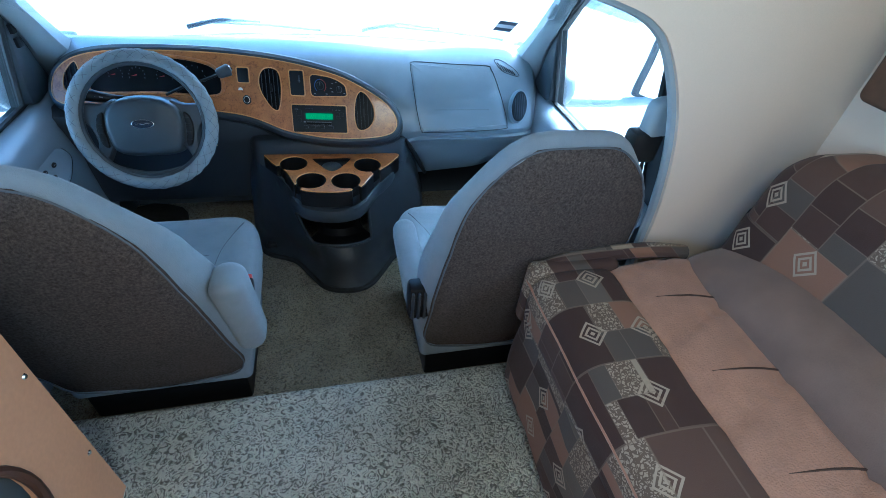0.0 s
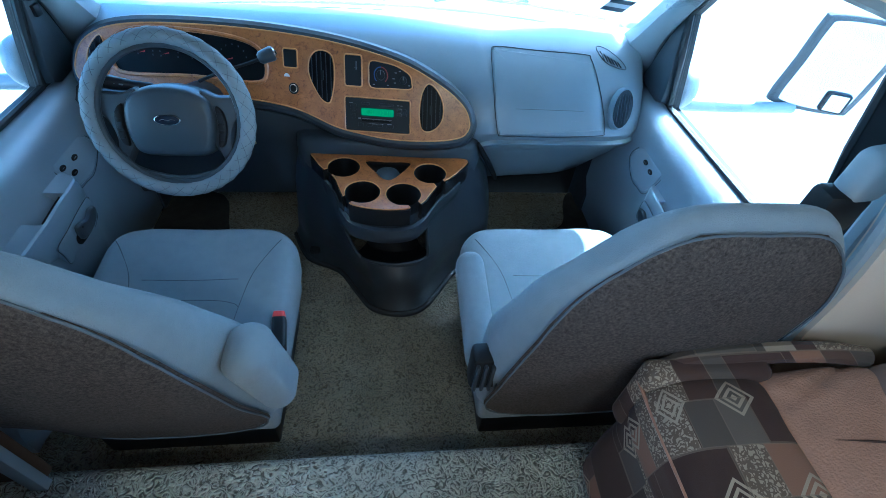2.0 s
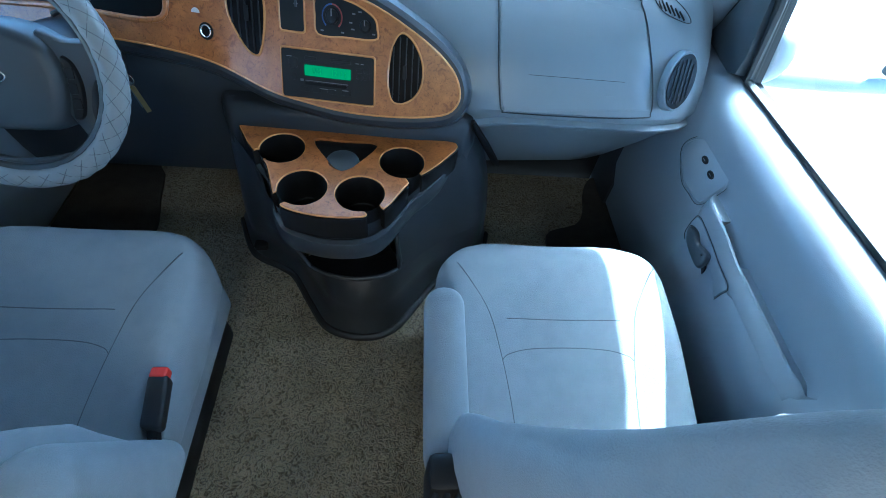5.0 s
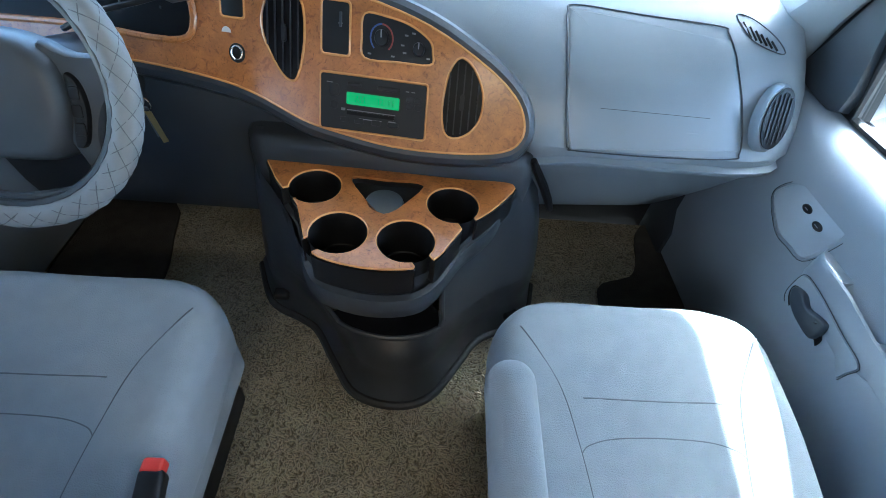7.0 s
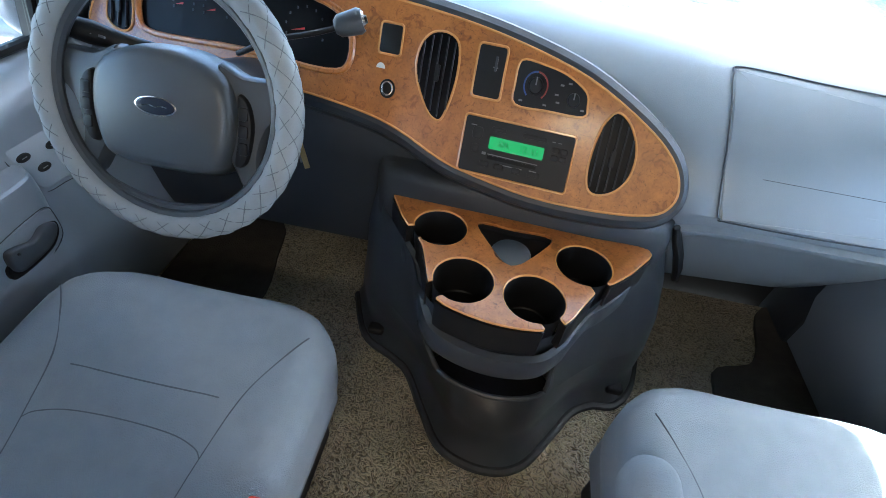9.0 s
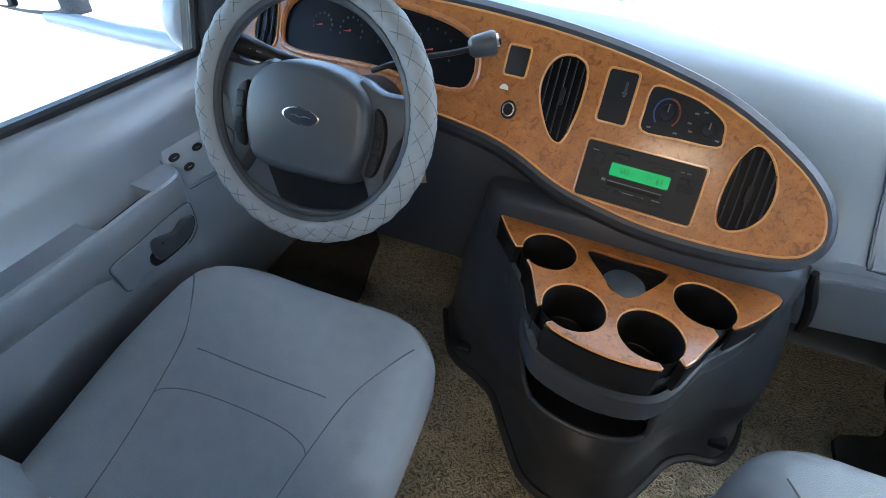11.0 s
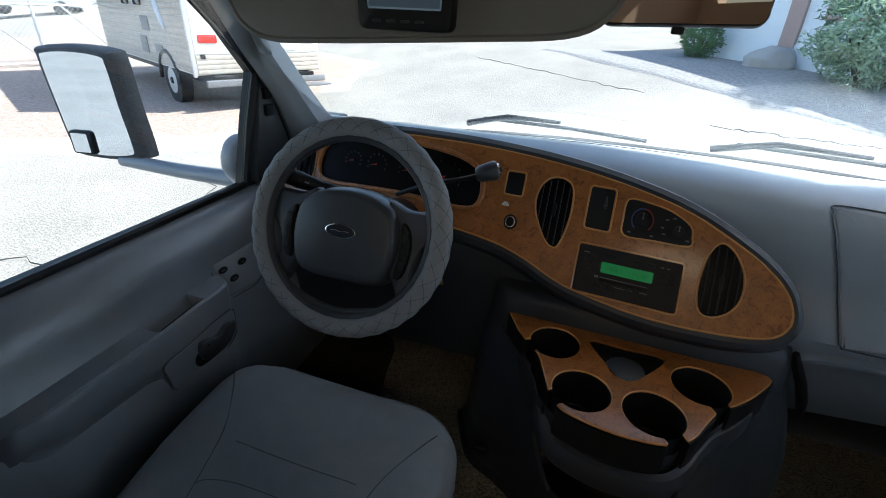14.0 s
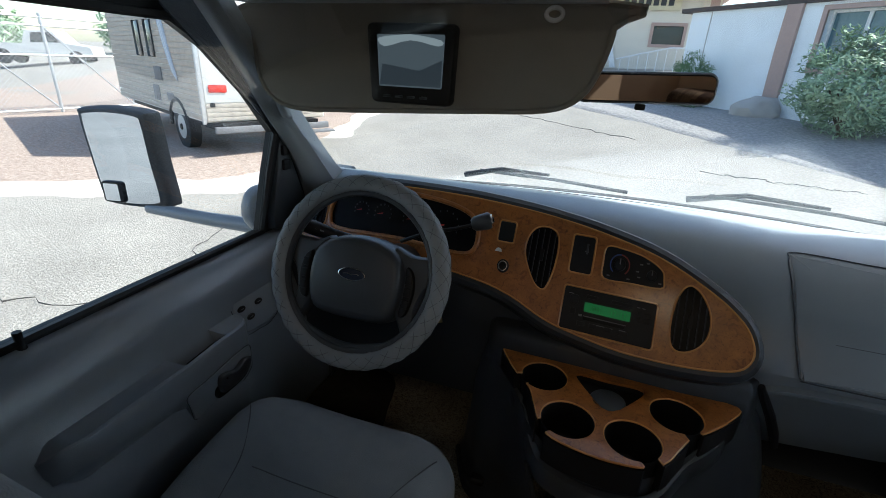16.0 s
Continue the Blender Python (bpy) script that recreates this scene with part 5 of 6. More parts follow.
# ---- seats ----
def make_seat(cx, inboard, arm_up):
    seat = thing("captain_seat", "grey cloth high-backed captain seat with " + ("raised" if arm_up else "lowered") + " armrest", "seat", group="front cab seats", at=(cx, 1.1, 0))
    put = on(seat)

    def cw(q):
        e = abs(q.x) / 0.25
        z = q.z
        if q.z > 0:
            z += 0.035 * min(1, e) ** 3 * (1 - max(0, (q.y + 0.02) / 0.28) ** 1.5) - 0.012 * (1 - min(1, e) ** 2)
        z += 0.05 * (q.y / 0.25) * (0.5 + 0.5 * (q.z > 0)) - 0.03 * max(0, (q.y - 0.17) / 0.08) ** 2 * (q.z > 0)
        w = 1.0 - 0.015 * max(0, q.y / 0.25) ** 3 - 0.05 * max(0, -q.y / 0.26)
        o = 0.89 if q.x * cx > 0 else 1.0
        return Vector((cx + 0.006 * (1 if cx > 0 else -1) + q.x * o * w * (0.96 if q.z < -0.05 else 1), 1.140 + q.y - 0.22 * max(0, e - 0.5) ** 2 * max(0, q.y / 0.26) ** 2, 0.262 + z))

    put("cushion", soft_box((0.525, 0.545, 0.17), 0.065, cw), SEAT, "grey cloth seat cushion", sharp=80)

    def seam(pts, r=0.0013):
        put("seam", tube([cw(Vector((x, y, 0.0847))) for x, y in smooth_loop(pts, 6, False)], r, 5), SEAM, "stitched seam")

    for s in (1, -1):
        seam([(s * 0.225, 0.175), (s * 0.195, 0.125), (s * 0.160, 0.060), (s * 0.142, -0.02), (s * 0.130, -0.12), (s * 0.125, -0.24)])
    seam([(-0.125, 0.052), (-0.08, 0.054), (0.08, 0.054), (0.125, 0.052)])
    seam([(-0.140, -0.030), (-0.125, -0.018), (-0.08, -0.006), (0.0, -0.002), (0.08, -0.006), (0.125, -0.018), (0.140, -0.030)])
    put("side_skirt", soft_box((0.47, 0.47, 0.10), 0.02, lambda q: Vector((cx + q.x, 1.12 + q.y, 0.165 + q.z))), SEAT)
    put("pedestal", box(cx - 0.215, cx + 0.215, 0.90, 1.33, 0.0, 0.15, 0.01), BLACK, "black seat pedestal")

    FRONT = [(0.14, 0.98), (0.25, 0.97), (0.45, 0.91), (0.60, 0.868), (0.75, 0.842), (0.88, 0.825), (0.95, 0.815)]
    if arm_up:
        FRONT = [(0.14, 0.985), (0.25, 0.965), (0.45, 0.895), (0.60, 0.855), (0.75, 0.815), (0.88, 0.78), (0.95, 0.765)]
    REAR = [(0.14, 0.865), (0.25, 0.845), (0.45, 0.775), (0.60, 0.74), (0.75, 0.71), (0.88, 0.70), (0.95, 0.705)] if arm_up else [(0.14, 0.875), (0.25, 0.855), (0.45, 0.805), (0.60, 0.775), (0.75, 0.755), (0.88, 0.748), (0.95, 0.755)]
    HALF = [(0.14, 0.235), (0.25, 0.25), (0.45, 0.265), (0.60, 0.262), (0.72, 0.250), (0.80, 0.236), (0.87, 0.212), (0.955, 0.172)]
    SHIFT = [(0.25, 0.0), (0.65, -0.045), (0.95, -0.055)] if arm_up else [(0.25, 0.0), (0.65, 0.024)]

    def bw(q):
        """Bends a block 0.52 wide, 1 deep, 0.82 tall into the reclined backrest."""
        z = 0.545 + q.z
        yf, yr = lerp_table(z, FRONT), lerp_table(z, REAR)
        e = abs(q.x) / 0.26
        k = (q.y + 0.07) / 0.14
        wing = 0.115 * e ** 4 * k * max(0, 1 - abs(z - 0.50) / 0.36)
        sag = 0.020 * e ** 3 * (1 - k)
        drop = 0.085 * e ** 4 * max(0, (z - 0.70) / 0.25) ** 1.5
        return Vector((cx + lerp_table(z, SHIFT) + q.x / 0.26 * lerp_table(z, HALF), yr + (yf - yr) * k + wing + sag, z - drop - (0.010 * max(0, (z - 0.5) / 0.45) if arm_up else 0)))

    put("backrest", soft_box((0.52, 0.14, 0.82), 0.065, bw, n=12), SEAT, "pale grey cloth backrest", sharp=80)
    panel = [tuple(p) for p in smooth_loop([(-0.240, -0.34), (-0.240, -0.15), (-0.240, 0.10), (-0.234, 0.27), (-0.210, 0.352), (-0.14, 0.388), (0.0, 0.392), (0.14, 0.388), (0.210, 0.352), (0.234, 0.27), (0.240, 0.10), (0.240, -0.15), (0.240, -0.34), (0.16, -0.37), (0.0, -0.38), (-0.16, -0.37)], 4)]
    rows = []
    for k in range(25):
        v = -0.379 + 0.768 * k / 24
        us = [a[0] + (b[0] - a[0]) * (v - a[1]) / (b[1] - a[1]) for a, b in zip(panel, panel[1:] + panel[:1]) if (a[1] - v) * (b[1] - v) <= 0 and abs(a[1] - b[1]) > 1e-9] or [-0.02, 0.02]
        lo, hi = min(us), max(us)
        rows.append([bw(Vector((lo + (hi - lo) * j / 16, -0.07 - (0.008 if 0 < j < 16 and 0 < k < 24 else -0.004), v))) for j in range(17)])
    put("back_cover", loft(rows, cap=False, closed=False), SEAT_BACK, "dark heathered cloth on the back of the seat", sharp=80)
    put("back_piping", tube([bw(Vector((p[0], -0.072, p[1]))) for p in grow(panel, -0.004)], 0.0022, 6, closed=True), SEAM, "seam piping")
    ax = cx + inboard * (0.272 if arm_up else 0.250)
    if arm_up:
        put("armrest", soft_box((0.078, 0.12, 0.34), 0.038, lambda q: Vector((ax - 0.014 + q.x, 0.875 + q.y - 0.30 * q.z, 0.435 + q.z)), n=5), SEAT, "raised padded armrest", sharp=80)
    else:
        put("armrest", soft_box((0.075, 0.32, 0.085), 0.035, lambda q: Vector((ax + q.x, 1.055 + q.y, 0.385 + q.z + 0.02 * (q.y / 0.16))), n=5), SEAT, "lowered padded armrest", sharp=80)
        pv = put("arm_pivot", box(ax - 0.036, ax + 0.036, 0.862, 0.915, 0.335, 0.455, 0.012), BLACK, "black ribbed pivot cover")
        for k in range(4):
            put("rib", box(ax - 0.03 + 0.017 * k, ax - 0.022 + 0.017 * k, 0.852, 0.864, 0.345, 0.445, 0.003), DASH_DARK, under=pv)
    return seat


make_seat(0.487, -1, False)
make_seat(-0.487, 1, True)

bk = thing("seat_belt_buckle", "black seat belt buckle with red release button", "seat belt", at=(-0.236, 1.06, 0.12))
put = on(bk)
put("stem", tube([(-0.236, 0.93, 0.26), (-0.234, 0.965, 0.325), (-0.236, 0.99, 0.345)], 0.011, 8), BLACK)
put("housing", soft_box((0.034, 0.085, 0.030), 0.008, lambda q: Vector((-0.238 + q.x - 0.12 * q.y, 1.018 + q.y, 0.352 + q.z + 0.12 * q.y)), n=3), BLACK)
put("release_button", soft_box((0.028, 0.020, 0.024), 0.005, lambda q: Vector((-0.244 + q.x, 1.064 + q.y, 0.360 + q.z)), n=2), RED, "red release button")

# ---- belt and pillar beside the passenger seat ----
for s in (1, -1):
    structure("pillar_rear", tube(smooth_loop([(s * 0.925, 0.885, 0.05), (s * 0.915, 0.885, 0.5), (s * 0.89, 0.89, 0.75), (s * 0.865, 0.895, 0.95), (s * 0.81, 0.90, 1.10), (s * 0.72, 0.91, 1.21)], 5, False), 0.034, 10), TRIM, "grey door pillar trim", "pillar")
belt = thing("seat_belt", "black shoulder belt with grey height guide on the door pillar", "seat belt", at=(0.85, 0.95, 0.85))
put = on(belt)
put("guide", soft_box((0.07, 0.05, 0.10), 0.022, lambda q: Vector((0.785 + q.x, 0.90 + q.y, 0.925 + q.z + 0.2 * q.x)), n=3), TRIM, "grey plastic belt guide")
put("anchor", box(0.725, 0.805, 0.875, 0.925, 0.815, 0.895, 0.012), BLACK)
put("webbing", tube([(0.80, 0.905, 0.97), (0.81, 0.905, 1.01), (0.80, 0.905, 1.06)], [0.012, 0.018, 0.012], 8, flat=0.3), BLACK)
put("webbing", tube([(0.785, 0.90, 0.83), (0.83, 0.90, 0.62), (0.86, 0.90, 0.35), (0.87, 0.90, 0.1)], 0.022, 8, flat=0.15), BLACK)
put("ring", tube([(0.805, 0.895 + 0.016 * math.cos(a), 0.985 + 0.016 * math.sin(a)) for a in (2 * math.pi * k / 12 for k in range(12))], 0.004, 6, closed=True), BLACK)

# ---- sofa ----
sofa = thing("sofa", "brown patchwork sofa with tan suede seat along the side wall", "sofa", at=(0.8, 0.0, STEP))
put = on(sofa)
put("base", soft_box((0.70, 1.95, 0.36), 0.05, lambda q: Vector((0.812 + q.x + 0.012 * noise.noise((q.y * 7, q.z * 6, 0)), -0.225 + q.y, STEP + 0.185 + q.z)), n=24), PATCH_FRONT, "patchwork upholstered front", sharp=80)


def strip(q):
    return Vector((0.575 + q.x + 0.008 * noise.noise((q.y * 5, 1, 0)), -0.235 + q.y, 0.555 + q.z + 0.006 * noise.noise((q.y * 6, q.x * 9, 3)) - 0.012 * (q.x / 0.12) ** 2))


put("seat_border", soft_box((0.235, 1.95, 0.16), 0.055, strip, n=30), PATCH_TOP, "patchwork border of the seat cushion", sharp=80)
put("seat_piping", tube([strip(Vector((-0.112, -0.97 + 1.94 * k / 40, 0.045))) for k in range(41)], 0.0035, 6), SUEDE, "tan piping")


def pleat(q):
    ph = ((q.y - 0.35 * q.x + 0.1) % 0.19) / 0.19
    dip = 0.009 * math.exp(-((ph - 0.5) / 0.035) ** 2) * (q.z > 0)
    dip += 0.004 * noise.noise((q.x * 12, q.y * 9, 2))
    return Vector((0.785 + q.x, -0.235 + q.y + 0.05 * q.x, 0.56 + q.z - dip - 0.02 * (q.x / 0.15) ** 2 * (q.z > 0)))


put("seat_cushion", soft_box((0.30, 1.95, 0.16), 0.05, pleat, n=130), SUEDE, "pleated tan suede seat", sharp=80)
# dark brown lines draw the shade in the folds of the suede
mat("fold_shade_brown", (0.05, 0.026, 0.016), 0.9, bump=0)
for k in range(9):
    y0 = 0.66 - 0.20 * k
    put("crease", tube([pleat(Vector((x, y0 + 0.18 - 0.16 * (x + 0.09) - 0.8 * max(0, x) ** 2, 0.0802))) for x in (-0.07, -0.045, -0.02, 0.01, 0.04, 0.07, 0.10)], [0.0006, 0.0012, 0.002, 0.0024, 0.0024, 0.0024, 0.002], 5), bpy.data.materials["fold_shade_brown"], "sewn crease")


def bolster(q):
    k = min(1, max(0.0, (0.76 - (-0.23 + q.y)) / 0.35))
    h = 0.50 + 0.50 * math.sin(k * math.pi / 2)
    return Vector((0.938 + q.x + 0.15 * q.z * h - 0.03 * (1 - h) + 0.006 * noise.noise((q.y * 6, 0, 1)), -0.23 + q.y, 0.545 + (q.z + 0.1) * h + 0.3 * q.x))


put("bolster", soft_box((0.17, 1.93, 0.20), 0.075, bolster, n=30), TAUPE, "taupe suede bolster", sharp=80)
put("back_cushion", soft_box((0.24, 1.94, 0.42), 0.07, lambda q: Vector((1.078 + q.x + 0.16 * q.z + 0.01 * noise.noise((q.y * 4, q.z * 4, 0)), -0.235 + q.y, 0.765 + q.z - 0.05 * max(0, (q.y - 0.68) / 0.28) ** 2 * (q.z > 0) + 0.012 * noise.noise((q.y * 3, q.x * 5, 7)))), n=24), PATCH_FRONT, "patchwork back cushion", sharp=80)
put("end_panel", soft_box((0.235, 0.05, 0.19), 0.02, lambda q: Vector((0.578 + q.x, 0.735 + q.y, 0.542 + q.z)), n=4), PATCH_TOP, "patterned end panel")
put("end_roll", tube(smooth_loop([(0.475, 0.73, 0.585), (0.53, 0.750, 0.620), (0.66, 0.757, 0.632), (0.80, 0.757, 0.632), (0.90, 0.75, 0.62)], 5, False), 0.020, 10), PATCH_TOP, "rolled patterned end edge")

# ---- cabinet and trim beside the aisle ----
cab = thing("cabinet", "honey maple cabinet end panel with round cut-out", "cabinet", at=(-0.8, -0.2, STEP))
put = on(cab)
px = lambda u, v, d: Vector((-0.5 + d, u, v))
hole = ellipse(0.36, 0.50, 0.10, 0.15, 32)
put("end_panel", plate([(0.592, STEP), (0.592, 0.95), (-1.2, 0.95), (-1.2, STEP)], [hole], px, -0.02, 0.0), PLY, "maple plywood panel")
put("hole_rim", tube([px(p[0], p[1], 0.0) for p in hole], 0.009, 8, closed=True), mat("dark_wood", (0.07, 0.03, 0.016), 0.5), "dark rim")
# solid block whose shadow grey stands in for the dim interior
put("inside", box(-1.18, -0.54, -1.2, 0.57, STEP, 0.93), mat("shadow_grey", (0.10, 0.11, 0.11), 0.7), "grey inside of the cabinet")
put("top", box(-1.19, -0.49, -1.2, 0.60, 0.95, 0.975, 0.006), PLY)
for z in (0.64, 0.375):
    put("screw", tube([(-0.4995, 0.575, z), (-0.497, 0.575, z)], [0.006, 0.004], 10), CHROME, "small brass screw")
structure("trim_strip", box(-0.74, -0.705, 0.752, 0.775, STEP, 0.95, 0.004), TRIM, "pale grey metal edging strip", "trim")
structure("wall_panel", box(-1.2, -0.72, 0.776, 0.802, STEP, 1.2), mat("brown_panel", (0.10, 0.055, 0.03), 0.5), "dark brown wall panel", "wall")

# ---- sun visor, monitor, mirrors ----
visor = thing("sun_visor", "grey cloth sun visor folded down", "sun visor", at=(-0.45, 1.56, 1.2))
put = on(visor)
vo = [tuple(p) for p in smooth_loop([(-0.80, 1.185), (-0.81, 1.10), (-0.785, 1.015), (-0.72, 0.979), (-0.60, 0.981), (-0.45, 0.99), (-0.30, 1.0), (-0.18, 1.010), (-0.125, 1.035), (-0.098, 1.085), (-0.085, 1.15), (-0.09, 1.185)], 4)]
vm = lambda u, v, d: Vector((u, 1.55 + 0.12 * (v - 1.0) - d, v))
put("board", dome(vo, vm, -0.022, 0.0, 0.010), VISOR)
put("board_edge", tube([vm(p[0], p[1], -0.006) for p in vo], 0.006, 6, closed=True), VISOR)
put("rod", tube([(-0.86, 1.53, 1.19), (-0.80, 1.56, 1.185), (-0.1, 1.565, 1.19)], 0.006, 8), TRIM)
put("clip_ring", tube([vm(-0.185 + 0.014 * math.cos(a), 1.168 + 0.010 * math.sin(a), 0.004) for a in (2 * math.pi * k / 16 for k in range(16))], 0.004, 6, closed=True), WHITE, "white plastic loop")
mon = thing("reversing_monitor", "black reversing camera monitor showing a grey view", "monitor", at=(-0.44, 1.53, 1.08))
put = on(mon)
mo = rect(-0.533, -0.352, 1.004, 1.149, 0.012)
ms = lambda u, v, d: vm(u + 0.12 * (1.149 - v) * max(0, (-0.36 - u) / 0.17), v, d)
put("housing", dome(mo, ms, 0.0, 0.022, 0.004), BLACK, "black monitor housing")
put("screen", plate(rect(-0.510, -0.372, 1.035, 1.128, 0.003), [], ms, 0.021, 0.0235), glow("screen_view", (0.16, 0.21, 0.25), 0.16), "lit grey-blue screen")
put("screen_shape", plate(smooth_loop([(-0.505, 1.122), (-0.44, 1.127), (-0.378, 1.118), (-0.384, 1.108), (-0.44, 1.117), (-0.495, 1.105)], 3), [], ms, 0.0228, 0.0246), glow("screen_light", (0.4, 0.48, 0.52), 0.25), under=None)
put("screen_shape", plate([(-0.508, 1.038), (-0.374, 1.038), (-0.374, 1.085), (-0.42, 1.065), (-0.50, 1.075)], [], ms, 0.0228, 0.0246), glow("screen_dark", (0.05, 0.07, 0.09), 0.2))
for k in range(4):
    put("button", box(-0.485 + 0.025 * k, -0.473 + 0.025 * k, 1.518, 1.530, 1.016, 1.020, 0.001), DASH_DARK)

rv = thing("rear_view_mirror", "black-framed rear-view mirror with glass darkened for its reflection", "mirror", at=(-0.01, 1.62, 1.06))
put = on(rv)
rm = lambda u, v, d: Vector((u, 1.612 + 0.12 * u - d, v + 0.03 * u))
ro = rect(-0.135, 0.10, 1.028, 1.083, 0.018, 5)
put("housing", dome(ro, rm, -0.03, 0.0, 0.006), BLACK, "black mirror housing")
# dark tint stands in for the reflection of a dim interior
put("glass", plate(grow(ro, -0.006), [], rm, 0.0, 0.0015), mat("dim_reflection_mirror", (0.17, 0.145, 0.13), 0.02, 1.0, vary=0, bump=0), "tinted mirror glass")
put("toggle", box(-0.03, -0.012, 1.60, 1.615, 1.018, 1.029, 0.003), BLACK)
put("stem", tube([(-0.118, 1.625, 1.075), (-0.118, 1.66, 1.10), (-0.118, 1.635, 1.115)], 0.005, 8), BLACK)


def side_mirror(s):
    sm = thing("side_mirror", "tall black door mirror with small blind-spot glass on a long arm", "mirror", group="door mirrors", at=(s * 1.35, 1.68, 0.75))
    put = on(sm)
    f = lambda u, v, d: Vector((s * (1.428 + u * 1.48) - (0.4 * d if s > 0 else 0), 1.69 - (0.62 if s > 0 else 0.25) * u - d, 0.765 + v))
    o = [tuple(p) for p in smooth_loop([(-0.066, -0.146), (-0.077, -0.12), (-0.068, 0.0), (-0.062, 0.12), (-0.05, 0.145), (0.02, 0.153), (0.086, 0.146), (0.098, 0.125), (0.092, 0.0), (0.082, -0.125), (0.068, -0.148), (0.0, -0.155)], 4)]
    put("housing", dome(o, f, -0.05 if s < 0 else -0.022, 0.0, 0.012 if s < 0 else 0.008), SHELL, "speckled dark grey housing")
    put("glass", plate([(0.01 + (u - 0.01) * 0.80, v * 0.89) for u, v in o], [], f, -0.001, 0.002), MIRROR, "main mirror glass")
    b = rect(0.018, 0.066, -0.138, -0.070, 0.010)
    put("blind_spot_frame", dome(b, f, 0.001, 0.012, 0.003), BLACK)
    put("blind_spot_glass", plate(grow(b, -0.007), [], f, 0.012, 0.0135), MIRROR, "small convex glass")
    put("arm", tube([(s * 1.40, 1.71, 0.612), (s * 1.18, 1.72, 0.605), (s * 0.97, 1.72, 0.61)], [0.018, 0.021, 0.024], 12), DOOR)
    put("bracket", soft_box((0.06, 0.18, 0.15), 0.025, lambda q: Vector((s * (0.972 + q.x), 1.745 + q.y - 0.15 * q.z + 0.05 * abs(q.z / 0.075) ** 2, 0.662 + q.z)), n=4), DOOR)


side_mirror(1)
side_mirror(-1)

# ---- outside ----
def leaf_cloud(name_stem, centre, radii, count, leaf, material, parent_put, gaps=0.35, seed=1):
    rnd = random.Random(seed)
    bm = bmesh.new()
    n = 0
    while n < count:
        d = Vector((rnd.gauss(0, 1), rnd.gauss(0, 1), rnd.gauss(0, 1))).normalized()
        rr = rnd.uniform(0.55, 1.0) ** 0.6
        lump = 0.78 + 0.35 * noise.noise((d.x * 2.3 + seed, d.y * 2.3, d.z * 2.3))
        p = Vector((d.x * radii[0], d.y * radii[1], d.z * radii[2])) * rr * lump
        if noise.noise((p.x * 2.5, p.y * 2.5, p.z * 2.5 + seed)) < -gaps:
            continue
        c = Vector(centre) + p
        a = Vector((rnd.gauss(0, 1), rnd.gauss(0, 1), rnd.gauss(0, 0.7))).normalized() * leaf * rnd.uniform(0.6, 1.3)
        b = a.cross(d + Vector((0.1, 0.2, 0.3))).normalized() * leaf * 0.28
        vs = [bm.verts.new(q) for q in (c - a, c + b, c + a, c - b)]
        bm.faces.new(vs)
        n += 1
    return parent_put("crown", bm, material, "dense small leaves")


LEAF = mat("shrub_leaf", (0.29, 0.40, 0.25), 0.6, vary=0.35, size=0.08, bump=0)
LEAF2 = mat("hedge_leaf", (0.08, 0.17, 0.05), 0.6, vary=0.35, size=0.05, bump=0)
BARK = mat("bark", (0.12, 0.09, 0.06), 0.9, vary=0.3)
STUCCO = mat("pale_stucco", (0.80, 0.84, 0.86), 0.85, vary=0.06, size=0.4, grain=0.006, bump=0.3)
PINKISH = mat("mauve_trim", (0.42, 0.30, 0.26), 0.7, vary=0.06)
CONCRETE = mat("concrete", (0.42, 0.40, 0.37), 0.9, vary=0.12, size=0.2, grain=0.004, bump=0.3)
GRAVEL = mat("red_gravel", (0.50, 0.40, 0.33), 0.95, vary=0.5, size=0.05, grain=0.02, bump=1.0, dark=(0.27, 0.20, 0.16))
SIDING = mat("siding", (0.42, 0.37, 0.31), 0.6, vary=0.16, size=0.12, grain=0.01, bump=0.1)
TRAILER_WHITE = mat("trailer_white", (0.68, 0.67, 0.64), 0.5, vary=0.05)
STEEL = mat("galvanised", (0.55, 0.56, 0.57), 0.45, 0.7, vary=0.1)
DARK_GLASS = mat("dark_glass", (0.03, 0.04, 0.045), 0.08, vary=0.1, bump=0)
# grey of the hatches; on bumper and step it paints their shade
SHADE_GREY = mat("grey_metal_and_shade", (0.16, 0.16, 0.165), 0.6, vary=0.15)
TYRE = mat("tyre", (0.025, 0.025, 0.025), 0.85, vary=0.2)


def sheet(name, pts, material, label, category, lift=0.012, n=40):
    """A patch of ground laid on the yard, running out unevenly into it at its border."""
    bm = bmesh.new()
    c = [Vector(p) for p in pts]
    V = []
    for i in range(n + 1):
        row = []
        for j in range(n + 1):
            p = c[0].lerp(c[1], i / n).lerp(c[3].lerp(c[2], i / n), j / n)
            rim_ = i in (0, n) or j in (0, n)
            wob = noise.noise((p.x * 1.7, p.y * 1.7, 4)) * (0.18 if rim_ or i in (1, n - 1) or j in (1, n - 1) else 0)
            row.append(bm.verts.new((p.x + wob, p.y - wob, terrain(p.x, p.y) + (-0.03 if rim_ else lift))))
        V.append(row)
    for i in range(n):
        for j in range(n):
            bm.faces.new((V[i][j], V[i + 1][j], V[i + 1][j + 1], V[i][j + 1]))
    return structure(name, bm, material, label, category)


sheet("ground_border", [(-19.7, -5.4), (-4.4, 5.8), (-5.6, 12.3), (-24, 20.3)], mat("pale_border", (0.66, 0.61, 0.54), 0.95, vary=0.18, size=0.25, grain=0.02, bump=0.6), "pale border of the gravel", "ground", 0.02, 44)
